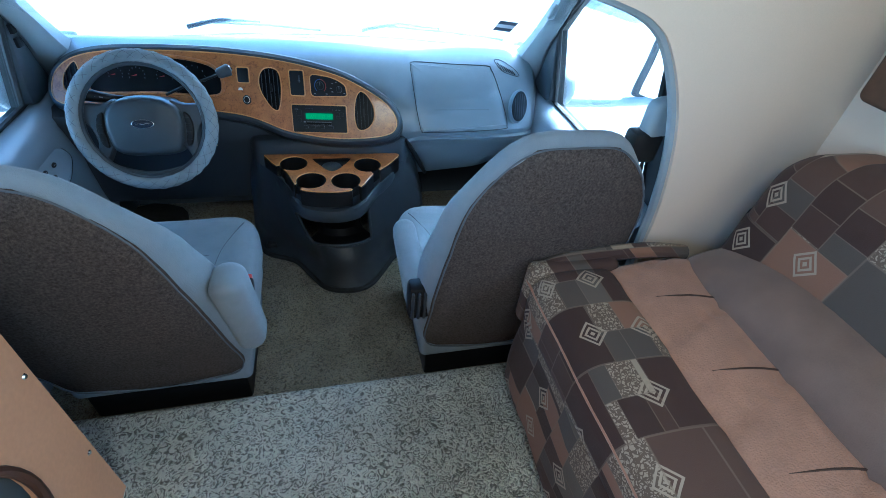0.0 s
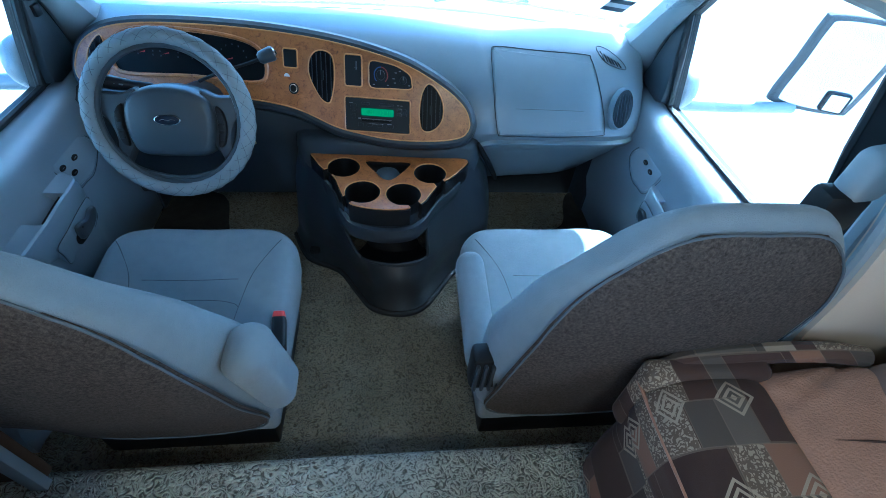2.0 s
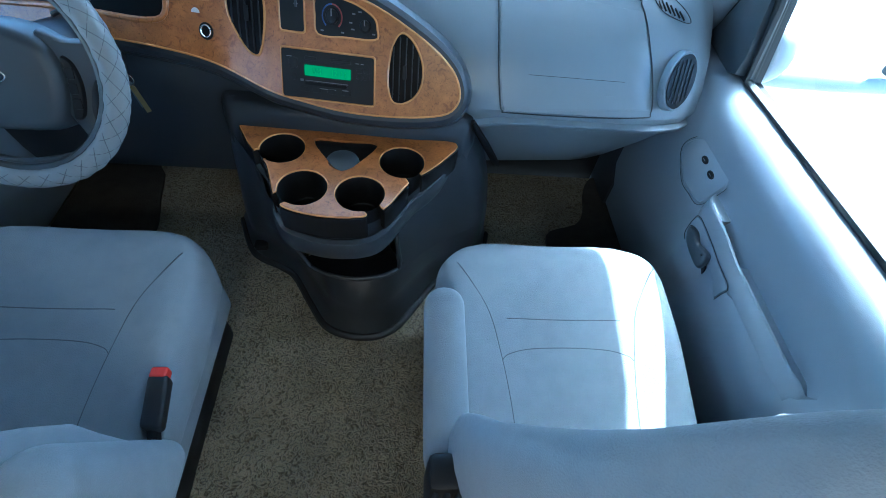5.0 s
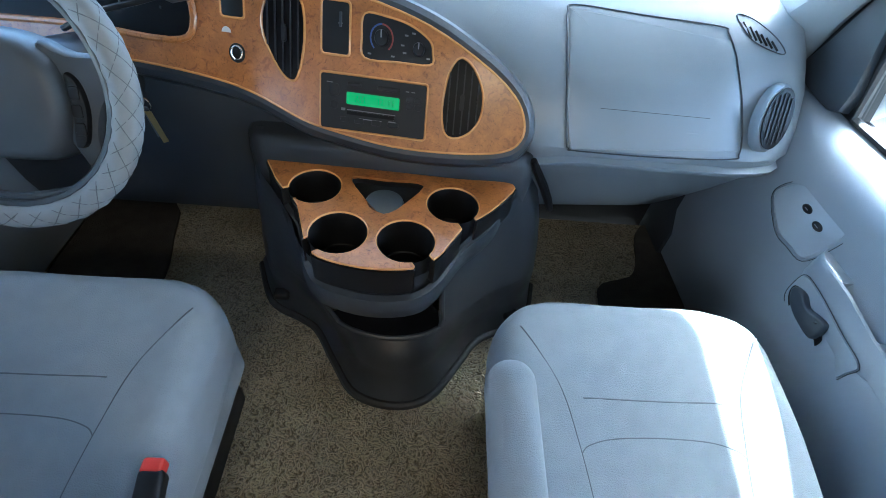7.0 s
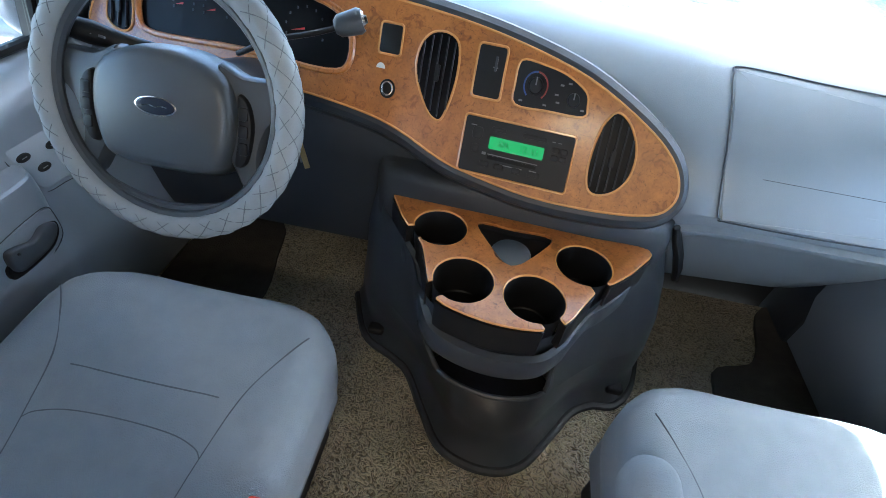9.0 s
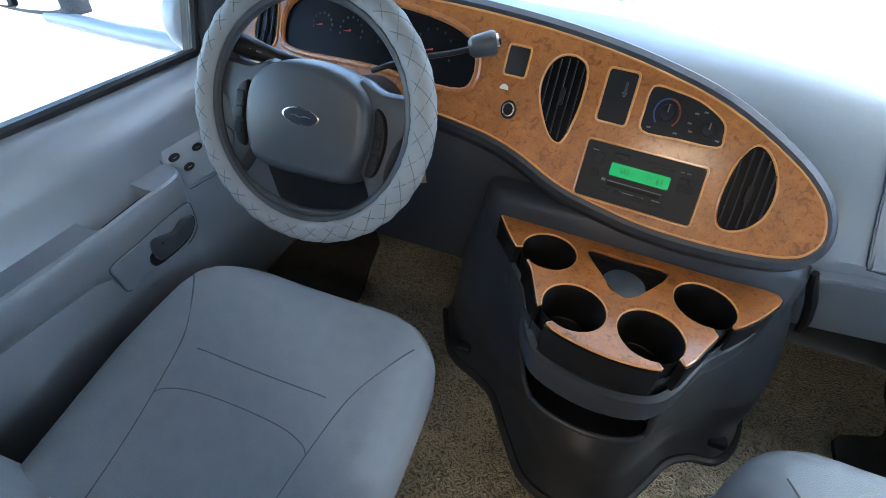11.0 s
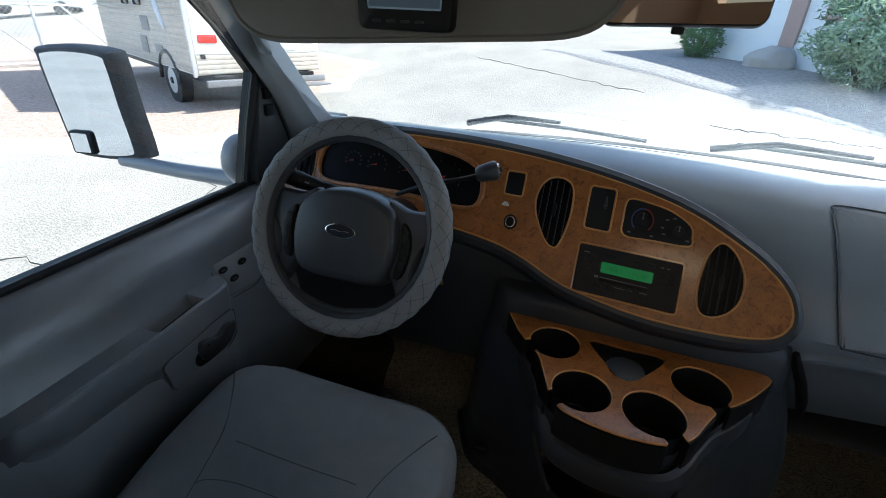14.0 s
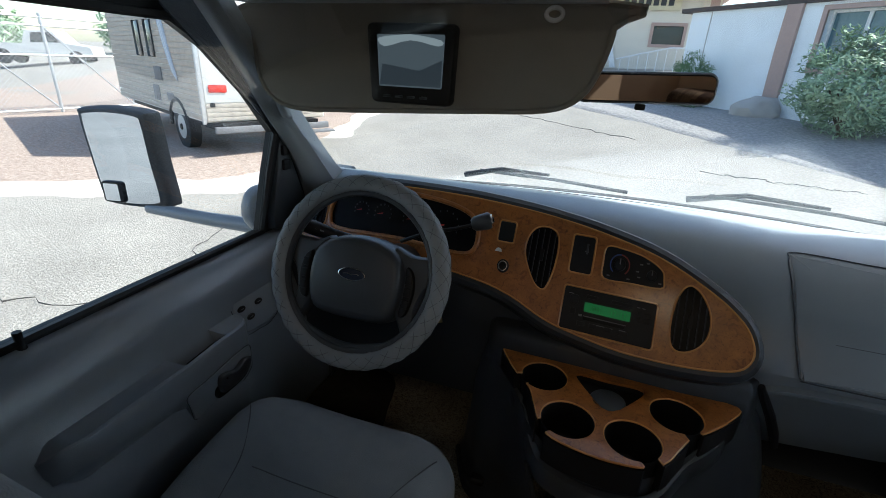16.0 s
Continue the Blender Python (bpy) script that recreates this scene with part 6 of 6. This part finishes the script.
sheet("ground_gravel", [(-20, -4.8), (-4.9, 6.4), (-6.0, 12.0), (-24, 20.0)], GRAVEL, "reddish gravel strip under the trailer", "gravel", 0.034, 40)

# trailer
TC, TE, TD = Vector((-6.6, 7.1, 0)), Vector((0.44, 0.898, 0)), Vector((-0.898, 0.44, 0))


def tf(a, b, z):
    """Trailer place: a along its side from the rear corner, b across its back, z over the ground."""
    p = TC + TD * a + TE * b
    return Vector((p.x, p.y, -0.72 + z))


trailer = thing("travel_trailer", "white and wood-grain travel trailer parked on gravel", "trailer", at=tuple(tf(2.5, 1.2, 0)))
put = on(trailer)


def tbox(a0, a1, b0, b1, z0, z1, r=0.0):
    m = Matrix((TD.to_4d(), TE.to_4d(), (0, 0, 1, 0), (0, 0, 0, 1))).transposed()
    m.translation = tf(0, 0, 0)
    m[3][0] = m[3][1] = m[3][2] = 0
    m[0][3], m[1][3], m[2][3], m[3][3] = *tf(0, 0, 0), 1
    return box(a0, a1, b0, b1, z0, z1, r, m=m)


put("body", tbox(0, 5.6, 0, 2.35, 0.62, 3.0, 0.04), TRAILER_WHITE)
for k in range(22):
    z = 0.66 + 0.095 * k
    put("siding_board", tbox(0.04, 5.55, -0.018, 0.0, z, z + 0.085, 0.006), SIDING)
put("back_panel", tbox(-0.02, 0.0, 0.05, 2.3, 0.95, 2.9, 0.01), TRAILER_WHITE)
for k in range(4):
    put("back_board", tbox(-0.025, -0.0, 0.05, 2.3, 0.64 + 0.075 * k, 0.71 + 0.075 * k, 0.005), SIDING)
put("corner_trim", tbox(-0.03, 0.03, -0.03, 0.03, 0.6, 3.0, 0.008), STEEL)
put("bumper", tbox(-0.22, -0.12, 0.1, 2.3, 0.45, 0.56, 0.015), SHADE_GREY)
put("chassis", tbox(-0.15, 5.6, 0.25, 2.1, 0.46, 0.62), BLACK)
put("rear_step", tbox(-0.45, -0.2, 1.75, 2.3, 0.40, 0.43, 0.005), SHADE_GREY)
put("back_window", tbox(-0.035, -0.02, 0.55, 1.85, 1.55, 2.4, 0.03), DARK_GLASS, "dark rear window")
put("tail_light", tbox(-0.045, -0.02, 0.12, 0.42, 1.12, 1.24, 0.02), RED, "red tail light")
put("tail_light", tbox(-0.045, -0.02, 1.95, 2.25, 1.12, 1.24, 0.02), RED, "red tail light")
put("vent_cap", tbox(-0.035, -0.02, 0.12, 0.2, 0.88, 0.95, 0.01), BLACK)
put("number_plate", tbox(-0.04, -0.02, 1.5, 1.85, 1.0, 1.16, 0.005), WHITE)
for a in (2.1, 2.9):
    w = put("side_window", tbox(a, a + 0.42, -0.035, -0.015, 1.62, 2.28, 0.03), DARK_GLASS, "dark side window")
for a0, a1, z0, z1 in ((1.9, 2.35, 1.2, 1.45), (2.2, 2.6, 0.8, 1.1), (1.35, 1.75, 0.85, 1.0)):
    put("hatch", tbox(a0, a1, -0.032, -0.015, z0, z1, 0.01), SHADE_GREY, "dark vent hatch")
for k in range(5):
    put("swoosh", tube([tf(1.0 + 0.12 * t + 0.05 * k, -0.03, 1.25 + 0.22 * t + 0.02 * t * t + 0.03 * k) for t in range(6)], [0.01, 0.02, 0.028, 0.026, 0.016, 0.006], 6, flat=0.4), TRAILER_WHITE if k % 2 else STEEL)
for a in (1.28,):
    c = tf(a, 0.12, 0.41)
    w = put("wheel", tube([c - TE * 0.11, c - TE * 0.10, c + TE * 0.10, c + TE * 0.11], [0.35, 0.41, 0.41, 0.35], 36), TYRE, "chunky black tyre")
    put("rim", tube([c - TE * 0.115, c - TE * 0.10], [0.22, 0.235], 24), STEEL, "pale alloy rim", under=w)
    put("hub_cap", tube([c - TE * 0.135, c - TE * 0.11], [0.05, 0.07], 12), BLACK, under=w)
    put("fender", tube([tf(a + 0.50 * math.cos(q), -0.012, 0.41 + 0.50 * math.sin(q)) for q in (math.pi * k / 12 for k in range(13))], 0.035, 6), BLACK, "dark wheel arch")

# chain link fence
fence = thing("chain_link_fence", "galvanised chain link fence with gate braces", "fence", at=(-14, 9.5, -0.72))
put = on(fence)
FA, FB = Vector((-15.2, 4.0, 0)), Vector((-13.2, 15.5, 0))
NP = 6
for k in range(NP + 1):
    p = FA.lerp(FB, k / NP)
    put("post", tube([(p.x, p.y, -0.75), (p.x, p.y, 1.75)], 0.04, 10), STEEL)
for z in (-0.6, 0.75, 1.45, 1.65):
    put("rail", tube([(FA.x, FA.y, z), (FB.x, FB.y, z)], 0.025, 8), STEEL)
for k in range(NP):
    p, q = FA.lerp(FB, k / NP), FA.lerp(FB, (k + 1) / NP)
    put("brace", tube([(p.x, p.y, 1.45), (q.x, q.y, -0.6)], 0.02, 8), STEEL)
bm = bmesh.new()
L = (FB - FA).length
for k in range(int(L / 0.12) + 20):
    for sg in (1, -1):
        a = k * 0.12
        u0, u1 = (a, a - sg * 2.1)
        pts = []
        for t in range(2):
            u = (u0, u1)[t]
            pts.append((u, (-0.6, 1.5)[t]))
        (ua, za), (ub, zb) = pts
        lo, hi = 0.0, L
        if ua == ub:
            continue
        t0, t1 = sorted(((lo - ua) / (ub - ua), (hi - ua) / (ub - ua)))
        t0, t1 = max(0, t0), min(1, t1)
        if t0 >= t1:
            continue
        P = []
        for t in (t0, t1):
            u, z = ua + (ub - ua) * t, za + (zb - za) * t
            q = FA.lerp(FB, u / L)
            P.append((q.x, q.y, z))
        tube(P, 0.004, 3, bm=bm)
mesh_wire = put("mesh", bm, STEEL, "woven wire mesh")
mesh_wire["kind"] = "stuff"


# white pickup beyond the fence
def pickup(at, turn):
    t = thing("pickup_truck", "white pickup truck parked beyond the fence", "pickup", at=at)
    t.matrix_world = Matrix.Translation(at) @ Matrix.Rotation(turn, 4, "Z")
    prof = [(-2.7, 0.45), (-2.75, 1.05), (-0.7, 1.08), (-0.45, 1.75), (0.75, 1.78), (1.35, 1.15), (2.5, 1.0), (2.65, 0.5)]
    side = lambda u, v, d: Vector((u, d, v))
    link("body", plate(prof, [], side, -0.9, 0.9), TRAILER_WHITE, t)
    for d in (-0.905, 0.893):
        link("window", plate([(-0.3, 1.15), (-0.2, 1.65), (0.65, 1.68), (1.1, 1.18)], [], side, d, d + 0.012), DARK_GLASS, t)
    for x in (-1.7, 1.75):
        for y in (-0.82, 0.82):
            link("wheel", tube([(x, y - 0.12, 0.38), (x, y - 0.1, 0.38), (x, y + 0.1, 0.38), (x, y + 0.12, 0.38)], [0.32, 0.39, 0.39, 0.32], 24), TYRE, t)
    return t


pickup((-31, 20.5, terrain(-31, 20.5)), radians(35))

# pale building with pilaster, window and shrubs
P1, P2 = Vector((1.55, 15.6, 0)), Vector((7.6, 8.6, 0))
BD = (P2 - P1).normalized()
BN = Vector((BD.y, -BD.x, 0))
if BN.y > 0:
    BN = -BN
bld = thing("office_building", "pale blue-white stucco building with mauve pilaster", "building", at=tuple(P1))
put = on(bld)
bf = lambda u, v, d: P1 + BD * u + BN * d + Vector((0, 0, v))
win = (3.35, 4.75, 1.25, 2.35)
put("wall", plate([(0, -0.6), (9, -0.6), (9, 2.5), (0, 2.5)], [rect(*win, 0.01)], bf, -0.25, 0.0), STUCCO, "pale stucco wall")
put("side_wall", plate([(0, -0.6), (9, -0.6), (9, 2.5), (0, 2.5)], [], lambda u, v, d: P1 - BN * (u + 0.25) + BD * d + Vector((0, 0, v)), 0.0, 0.25), STUCCO)
put("plinth", plate([(0, -0.6), (9, -0.9), (9, 0.62), (0, 0.72)], [], bf, 0.0, 0.03), STUCCO)
put("pilaster", plate([(2.52, -0.6), (2.86, -0.6), (2.86, 2.5), (2.52, 2.5)], [], bf, 0.0, 0.08), PINKISH, "mauve pilaster")
put("joint", plate([(0.6, 0.7), (0.615, 0.7), (0.615, 2.5), (0.6, 2.5)], [], bf, 0.0, 0.012), CONCRETE)
put("roof", plate([(-0.3, 2.5), (9.2, 2.5), (9.2, 2.6), (-0.3, 2.6)], [], bf, -9.0, 0.08), mat("dark_fascia", (0.07, 0.055, 0.05), 0.7), "dark overhanging roof edge")
w = put("window", plate(rect(*win, 0.01), [], bf, -0.2, -0.18), mat("blue_glass", (0.10, 0.17, 0.20), 0.05, vary=0.1, bump=0), "tinted sliding window")
put("window_frame", plate(rect(win[0] - 0.09, win[1] + 0.09, win[2] - 0.09, win[3] + 0.09, 0.01), [rect(*win, 0.01)], bf, -0.02, 0.04), PINKISH, "mauve window frame", under=w)
put("mullion", plate(rect(4.0, 4.07, win[2], win[3], 0.004), [], bf, -0.19, -0.15), WHITE, "white mullion", under=w)
put("sash", plate(rect(win[0], win[1], win[2], win[3], 0.01), [rect(win[0] + 0.05, win[1] - 0.05, win[2] + 0.05, win[3] - 0.05, 0.01)], bf, -0.185, -0.14), WHITE, under=w)


def shrub(name, label, centre, radii, count, leaf, m, seed):
    sh = thing(name, label, "shrub", at=(centre[0], centre[1], terrain(centre[0], centre[1])))
    p = on(sh)
    z0 = terrain(centre[0], centre[1])
    rnd = random.Random(seed)
    for k in range(5):
        a = rnd.uniform(0, 6.28)
        p("stem", tube([(centre[0] + 0.05 * math.cos(a), centre[1] + 0.05 * math.sin(a), z0 - 0.05), (centre[0] + 0.4 * radii[0] * math.cos(a), centre[1] + 0.4 * radii[1] * math.sin(a), centre[2])], [0.03, 0.012], 6), BARK)
    leaf_cloud("crown", centre, radii, count, leaf, m, p, seed=seed)
    return sh


q = bf(4.75, 0.9, 0.75)
shrub("oleander_bush", "large green oleander bush against the building", (q.x, q.y, 0.95), (1.30, 1.05, 1.2), 8500, 0.062, LEAF, 3)
q = bf(0.95, 0.9, 0.62)
shrub("round_shrub", "clipped dark green shrub at the building corner", (q.x, q.y, 0.80), (0.62, 0.62, 0.85), 6500, 0.04, LEAF2, 5)
rk = thing("boulder", "grey-brown boulder at the foot of the pilaster", "boulder", at=tuple(bf(2.72, 0.1, 0.38)))
p = on(rk)
bm = bmesh.new()
bmesh.ops.create_icosphere(bm, subdivisions=3, radius=1.0)
for v in bm.verts:
    n_ = 1 + 0.25 * noise.noise(v.co * 1.7)
    v.co = bf(2.72, 0.30, 0.38) + Vector((v.co.x * 0.52 * n_, v.co.y * 0.36 * n_, v.co.z * 0.34 * n_))
p("rock", bm, CONCRETE)
sheet("pavement", [tuple(P1 + BN * 0.03), tuple(P2 + BN * 0.03), tuple(P2 + BN * 2.6), tuple(P1 + BN * 3.4 - BD * 2)], mat("grey_gravel", (0.42, 0.40, 0.38), 0.95, vary=0.4, size=0.06, grain=0.02, bump=1.0, dark=(0.22, 0.21, 0.20)), "shaded grey gravel bed along the building", "gravel", 0.03, 30)

# far office with sign, gable and railing
far = thing("far_office", "cream single-storey office with brown trim and sign", "building", at=(2.2, 29, terrain(2, 29)))
put = on(far)
zf = terrain(2, 29)
ff = lambda u, v, d: Vector((u, 29 - d, zf + v))
CREAM = mat("cream_wall", (0.68, 0.63, 0.54), 0.8, vary=0.05)
put("wall", plate([(-2.5, -1), (4.2, -1), (4.2, 3.4), (-2.5, 3.4)], [rect(1.2, 2.9, 1.05, 2.2, 0.02)], ff, -0.3, 0.0), CREAM)
put("window", plate(rect(1.2, 2.9, 1.05, 2.2, 0.02), [rect(1.35, 2.75, 1.2, 2.05, 0.02)], ff, -0.05, 0.05), PINKISH, "brown-framed window")
put("pane", plate(rect(1.3, 2.8, 1.15, 2.1, 0.02), [], ff, -0.2, -0.15), DARK_GLASS)
put("corner_post", plate(rect(3.7, 4.1, -1, 3.4, 0.02), [], ff, 0.0, 0.08), PINKISH)
put("roof", plate(rect(-3, 4.6, 3.3, 3.55, 0.02), [], ff, -5, 0.8), PINKISH)
sg = put("sign", plate(rect(-0.6, 2.4, 2.75, 3.5, 0.02), [], ff, 0.1, 0.16), mat("sign_yellow", (0.6, 0.55, 0.38), 0.6), "faded sign board")
for k in range(7):
    put("lettering", plate(rect(-0.3 + 0.35 * k, -0.05 + 0.35 * k, 2.95, 3.3, 0.02), [], ff, 0.16, 0.175), DASH_DARK, under=sg)
put("gable", plate([(-1.6, 0), (-0.9, 2.4), (-0.2, 0), (-0.5, 0), (-0.9, 1.6), (-1.3, 0)], [], ff, 0.1, 0.3), WHITE, "white A-shaped frame")
put("handrail", tube([ff(-0.2, 0.4, 1.2), ff(2.2, 1.0, 1.2), ff(3.6, 1.0, 1.2)], 0.04, 6), WHITE)
for k in range(9):
    u = 0.0 + 0.42 * k
    put("baluster", tube([ff(u, -0.4, 1.2), ff(u, min(1.0, 0.45 + 0.25 * u), 1.2)], 0.02, 5), WHITE)

# wipers
for x0, x1, y0, y1 in ((-0.52, 0.02, 2.20, 2.12), (0.20, 0.82, 2.22, 2.05)):
    wp = thing("wiper", "black windscreen wiper resting on the glass", "wiper", group="windscreen wipers", at=(x0, y0, 0.75))
    put = on(wp)
    put("arm", tube([(x0, y0 + 0.05, 0.715), (x0 + 0.25 * (x1 - x0), y0 + 0.03, 0.752), (x0 + 0.55 * (x1 - x0), (y0 + y1) / 2 + 0.04, 0.757)], [0.010, 0.008, 0.005], 8), BLACK)
    put("blade", tube([(x0 + 0.1 * (x1 - x0), y0 + 0.05, 0.736), (x0 + 0.6 * (x1 - x0), (y0 + y1) / 2 + 0.055, 0.740), (x1, y1 + 0.05, 0.738)], 0.006, 6), RUBBER)

# inspection stickers in the top corner of the glass
stk = thing("windscreen_sticker", "blue and white banded sticker on the windscreen", "sticker", at=(0.70, 1.86, 0.88))
put = on(stk)
for k, m in enumerate((BLUE, WHITE, BLUE)):
    z = 0.845 + 0.018 * k
    put("band", loft([[(0.675 + dx, 1.852 - 1.35 * (z - 0.845 + dz) - 0.35 * dx, z + dz) for dx in (0, 0.02, 0.04, 0.065)] for dz in (0, 0.009, 0.018)], cap=False, closed=False), m)


# cracks in the asphalt
CRACK = mat("crack_filler", (0.07, 0.065, 0.06), 0.95, vary=0.2, bump=0)
crk = thing("asphalt_crack", "thin dark crack lines across the asphalt", "crack", kind="structure", at=(-4, 5, -0.72))
put = on(crk)
rnd = random.Random(11)
for (x0, y0), (x1, y1), w in (((-2.2, 1.2), (-4.0, 4.6), 0.008), ((-3.0, 2.8), (-5.4, 2.2), 0.007), ((-3.4, 13.0), (0.5, 10.6), 0.008), ((1.5, 9.0), (3.5, 8.5), 0.007)):
    n = 26
    line = []
    for k in range(n + 1):
        x, y = x0 + (x1 - x0) * k / n + rnd.uniform(-0.06, 0.06), y0 + (y1 - y0) * k / n + rnd.uniform(-0.06, 0.06)
        line.append((x, y, terrain(x, y) + 0.02))
    put("crack", tube(line, [w * rnd.uniform(0.4, 1.2) for _ in line], 4, flat=0.2), CRACK)


# floor mat, dark sheet for driver footwell shade, valance, pillar hook
FOOTWELL_DARK = mat("footwell_dark", (0.035, 0.030, 0.025), 0.95, vary=0.3, size=0.03, grain=0.004, bump=0.6)
mt = thing("footwell_sheet", "black rubber floor mat in the passenger footwell", "floor mat", at=(0.7, 1.7, 0.0))
put = on(mt)
mo_ = [tuple(p) for p in smooth_loop([(0.62, 1.52), (0.625, 1.66), (0.645, 1.72), (0.74, 1.755), (0.782, 1.82), (0.80, 1.90), (0.83, 1.97), (0.875, 1.96), (0.88, 1.60), (0.84, 1.50), (0.75, 1.48)], 3)]
put("mat", plate(mo_, [], lambda u, v, d: Vector((u, v, d)), 0.0, 0.012), FOOTWELL_DARK)
# added dark sheet: the shade under the dash laid on the driver's floor
md = thing("footwell_sheet", "added dark sheet for shade in the driver footwell", "floor mat", at=(-0.65, 1.6, 0.0))
put = on(md)
put("mat", plate([tuple(p) for p in smooth_loop([(-0.86, 1.38), (-0.72, 1.37), (-0.63, 1.42), (-0.60, 1.52), (-0.58, 1.66), (-0.61, 1.80), (-0.66, 1.95), (-0.85, 1.97), (-0.87, 1.65)], 3)], [], lambda u, v, d: Vector((u, v, d)), 0.0, 0.012), FOOTWELL_DARK)
val = thing("window_valance", "brown cloth valance over the sofa window", "valance", at=(1.16, 0.2, 1.2))
put = on(val)
put("front_board", soft_box((0.07, 1.0, 0.34), 0.02, lambda q: Vector((1.163 + q.x, 0.26 + q.y, 1.20 + q.z)), n=6), mat("valance_cloth", (0.10, 0.055, 0.03), 0.85, vary=0.2, size=0.03))
for sx in (-1, 1):
    hk = thing("coat_hook", "pale grey plastic hook on the windscreen pillar", "hook", at=(sx * 0.85, 1.68, 0.97))
    put = on(hk)
    put("body", soft_box((0.022, 0.03, 0.06), 0.009, lambda q: Vector((sx * (0.825 + q.x), 1.665 + q.y - 0.5 * q.z, 0.965 + q.z)), n=3), TRIM)

for k, (x, y, r) in enumerate(((-42, 24, 3.0), (-36, 30, 2.6), (-47, 18, 3.2), (-30, 36, 2.8), (-52, 12, 3.0))):
    shrub("desert_tree", "low dusty green desert tree beyond the fence", (x, y, terrain(x, y) + 1.6), (r, r, 2.0), 1500, 0.28, LEAF, 20 + k)
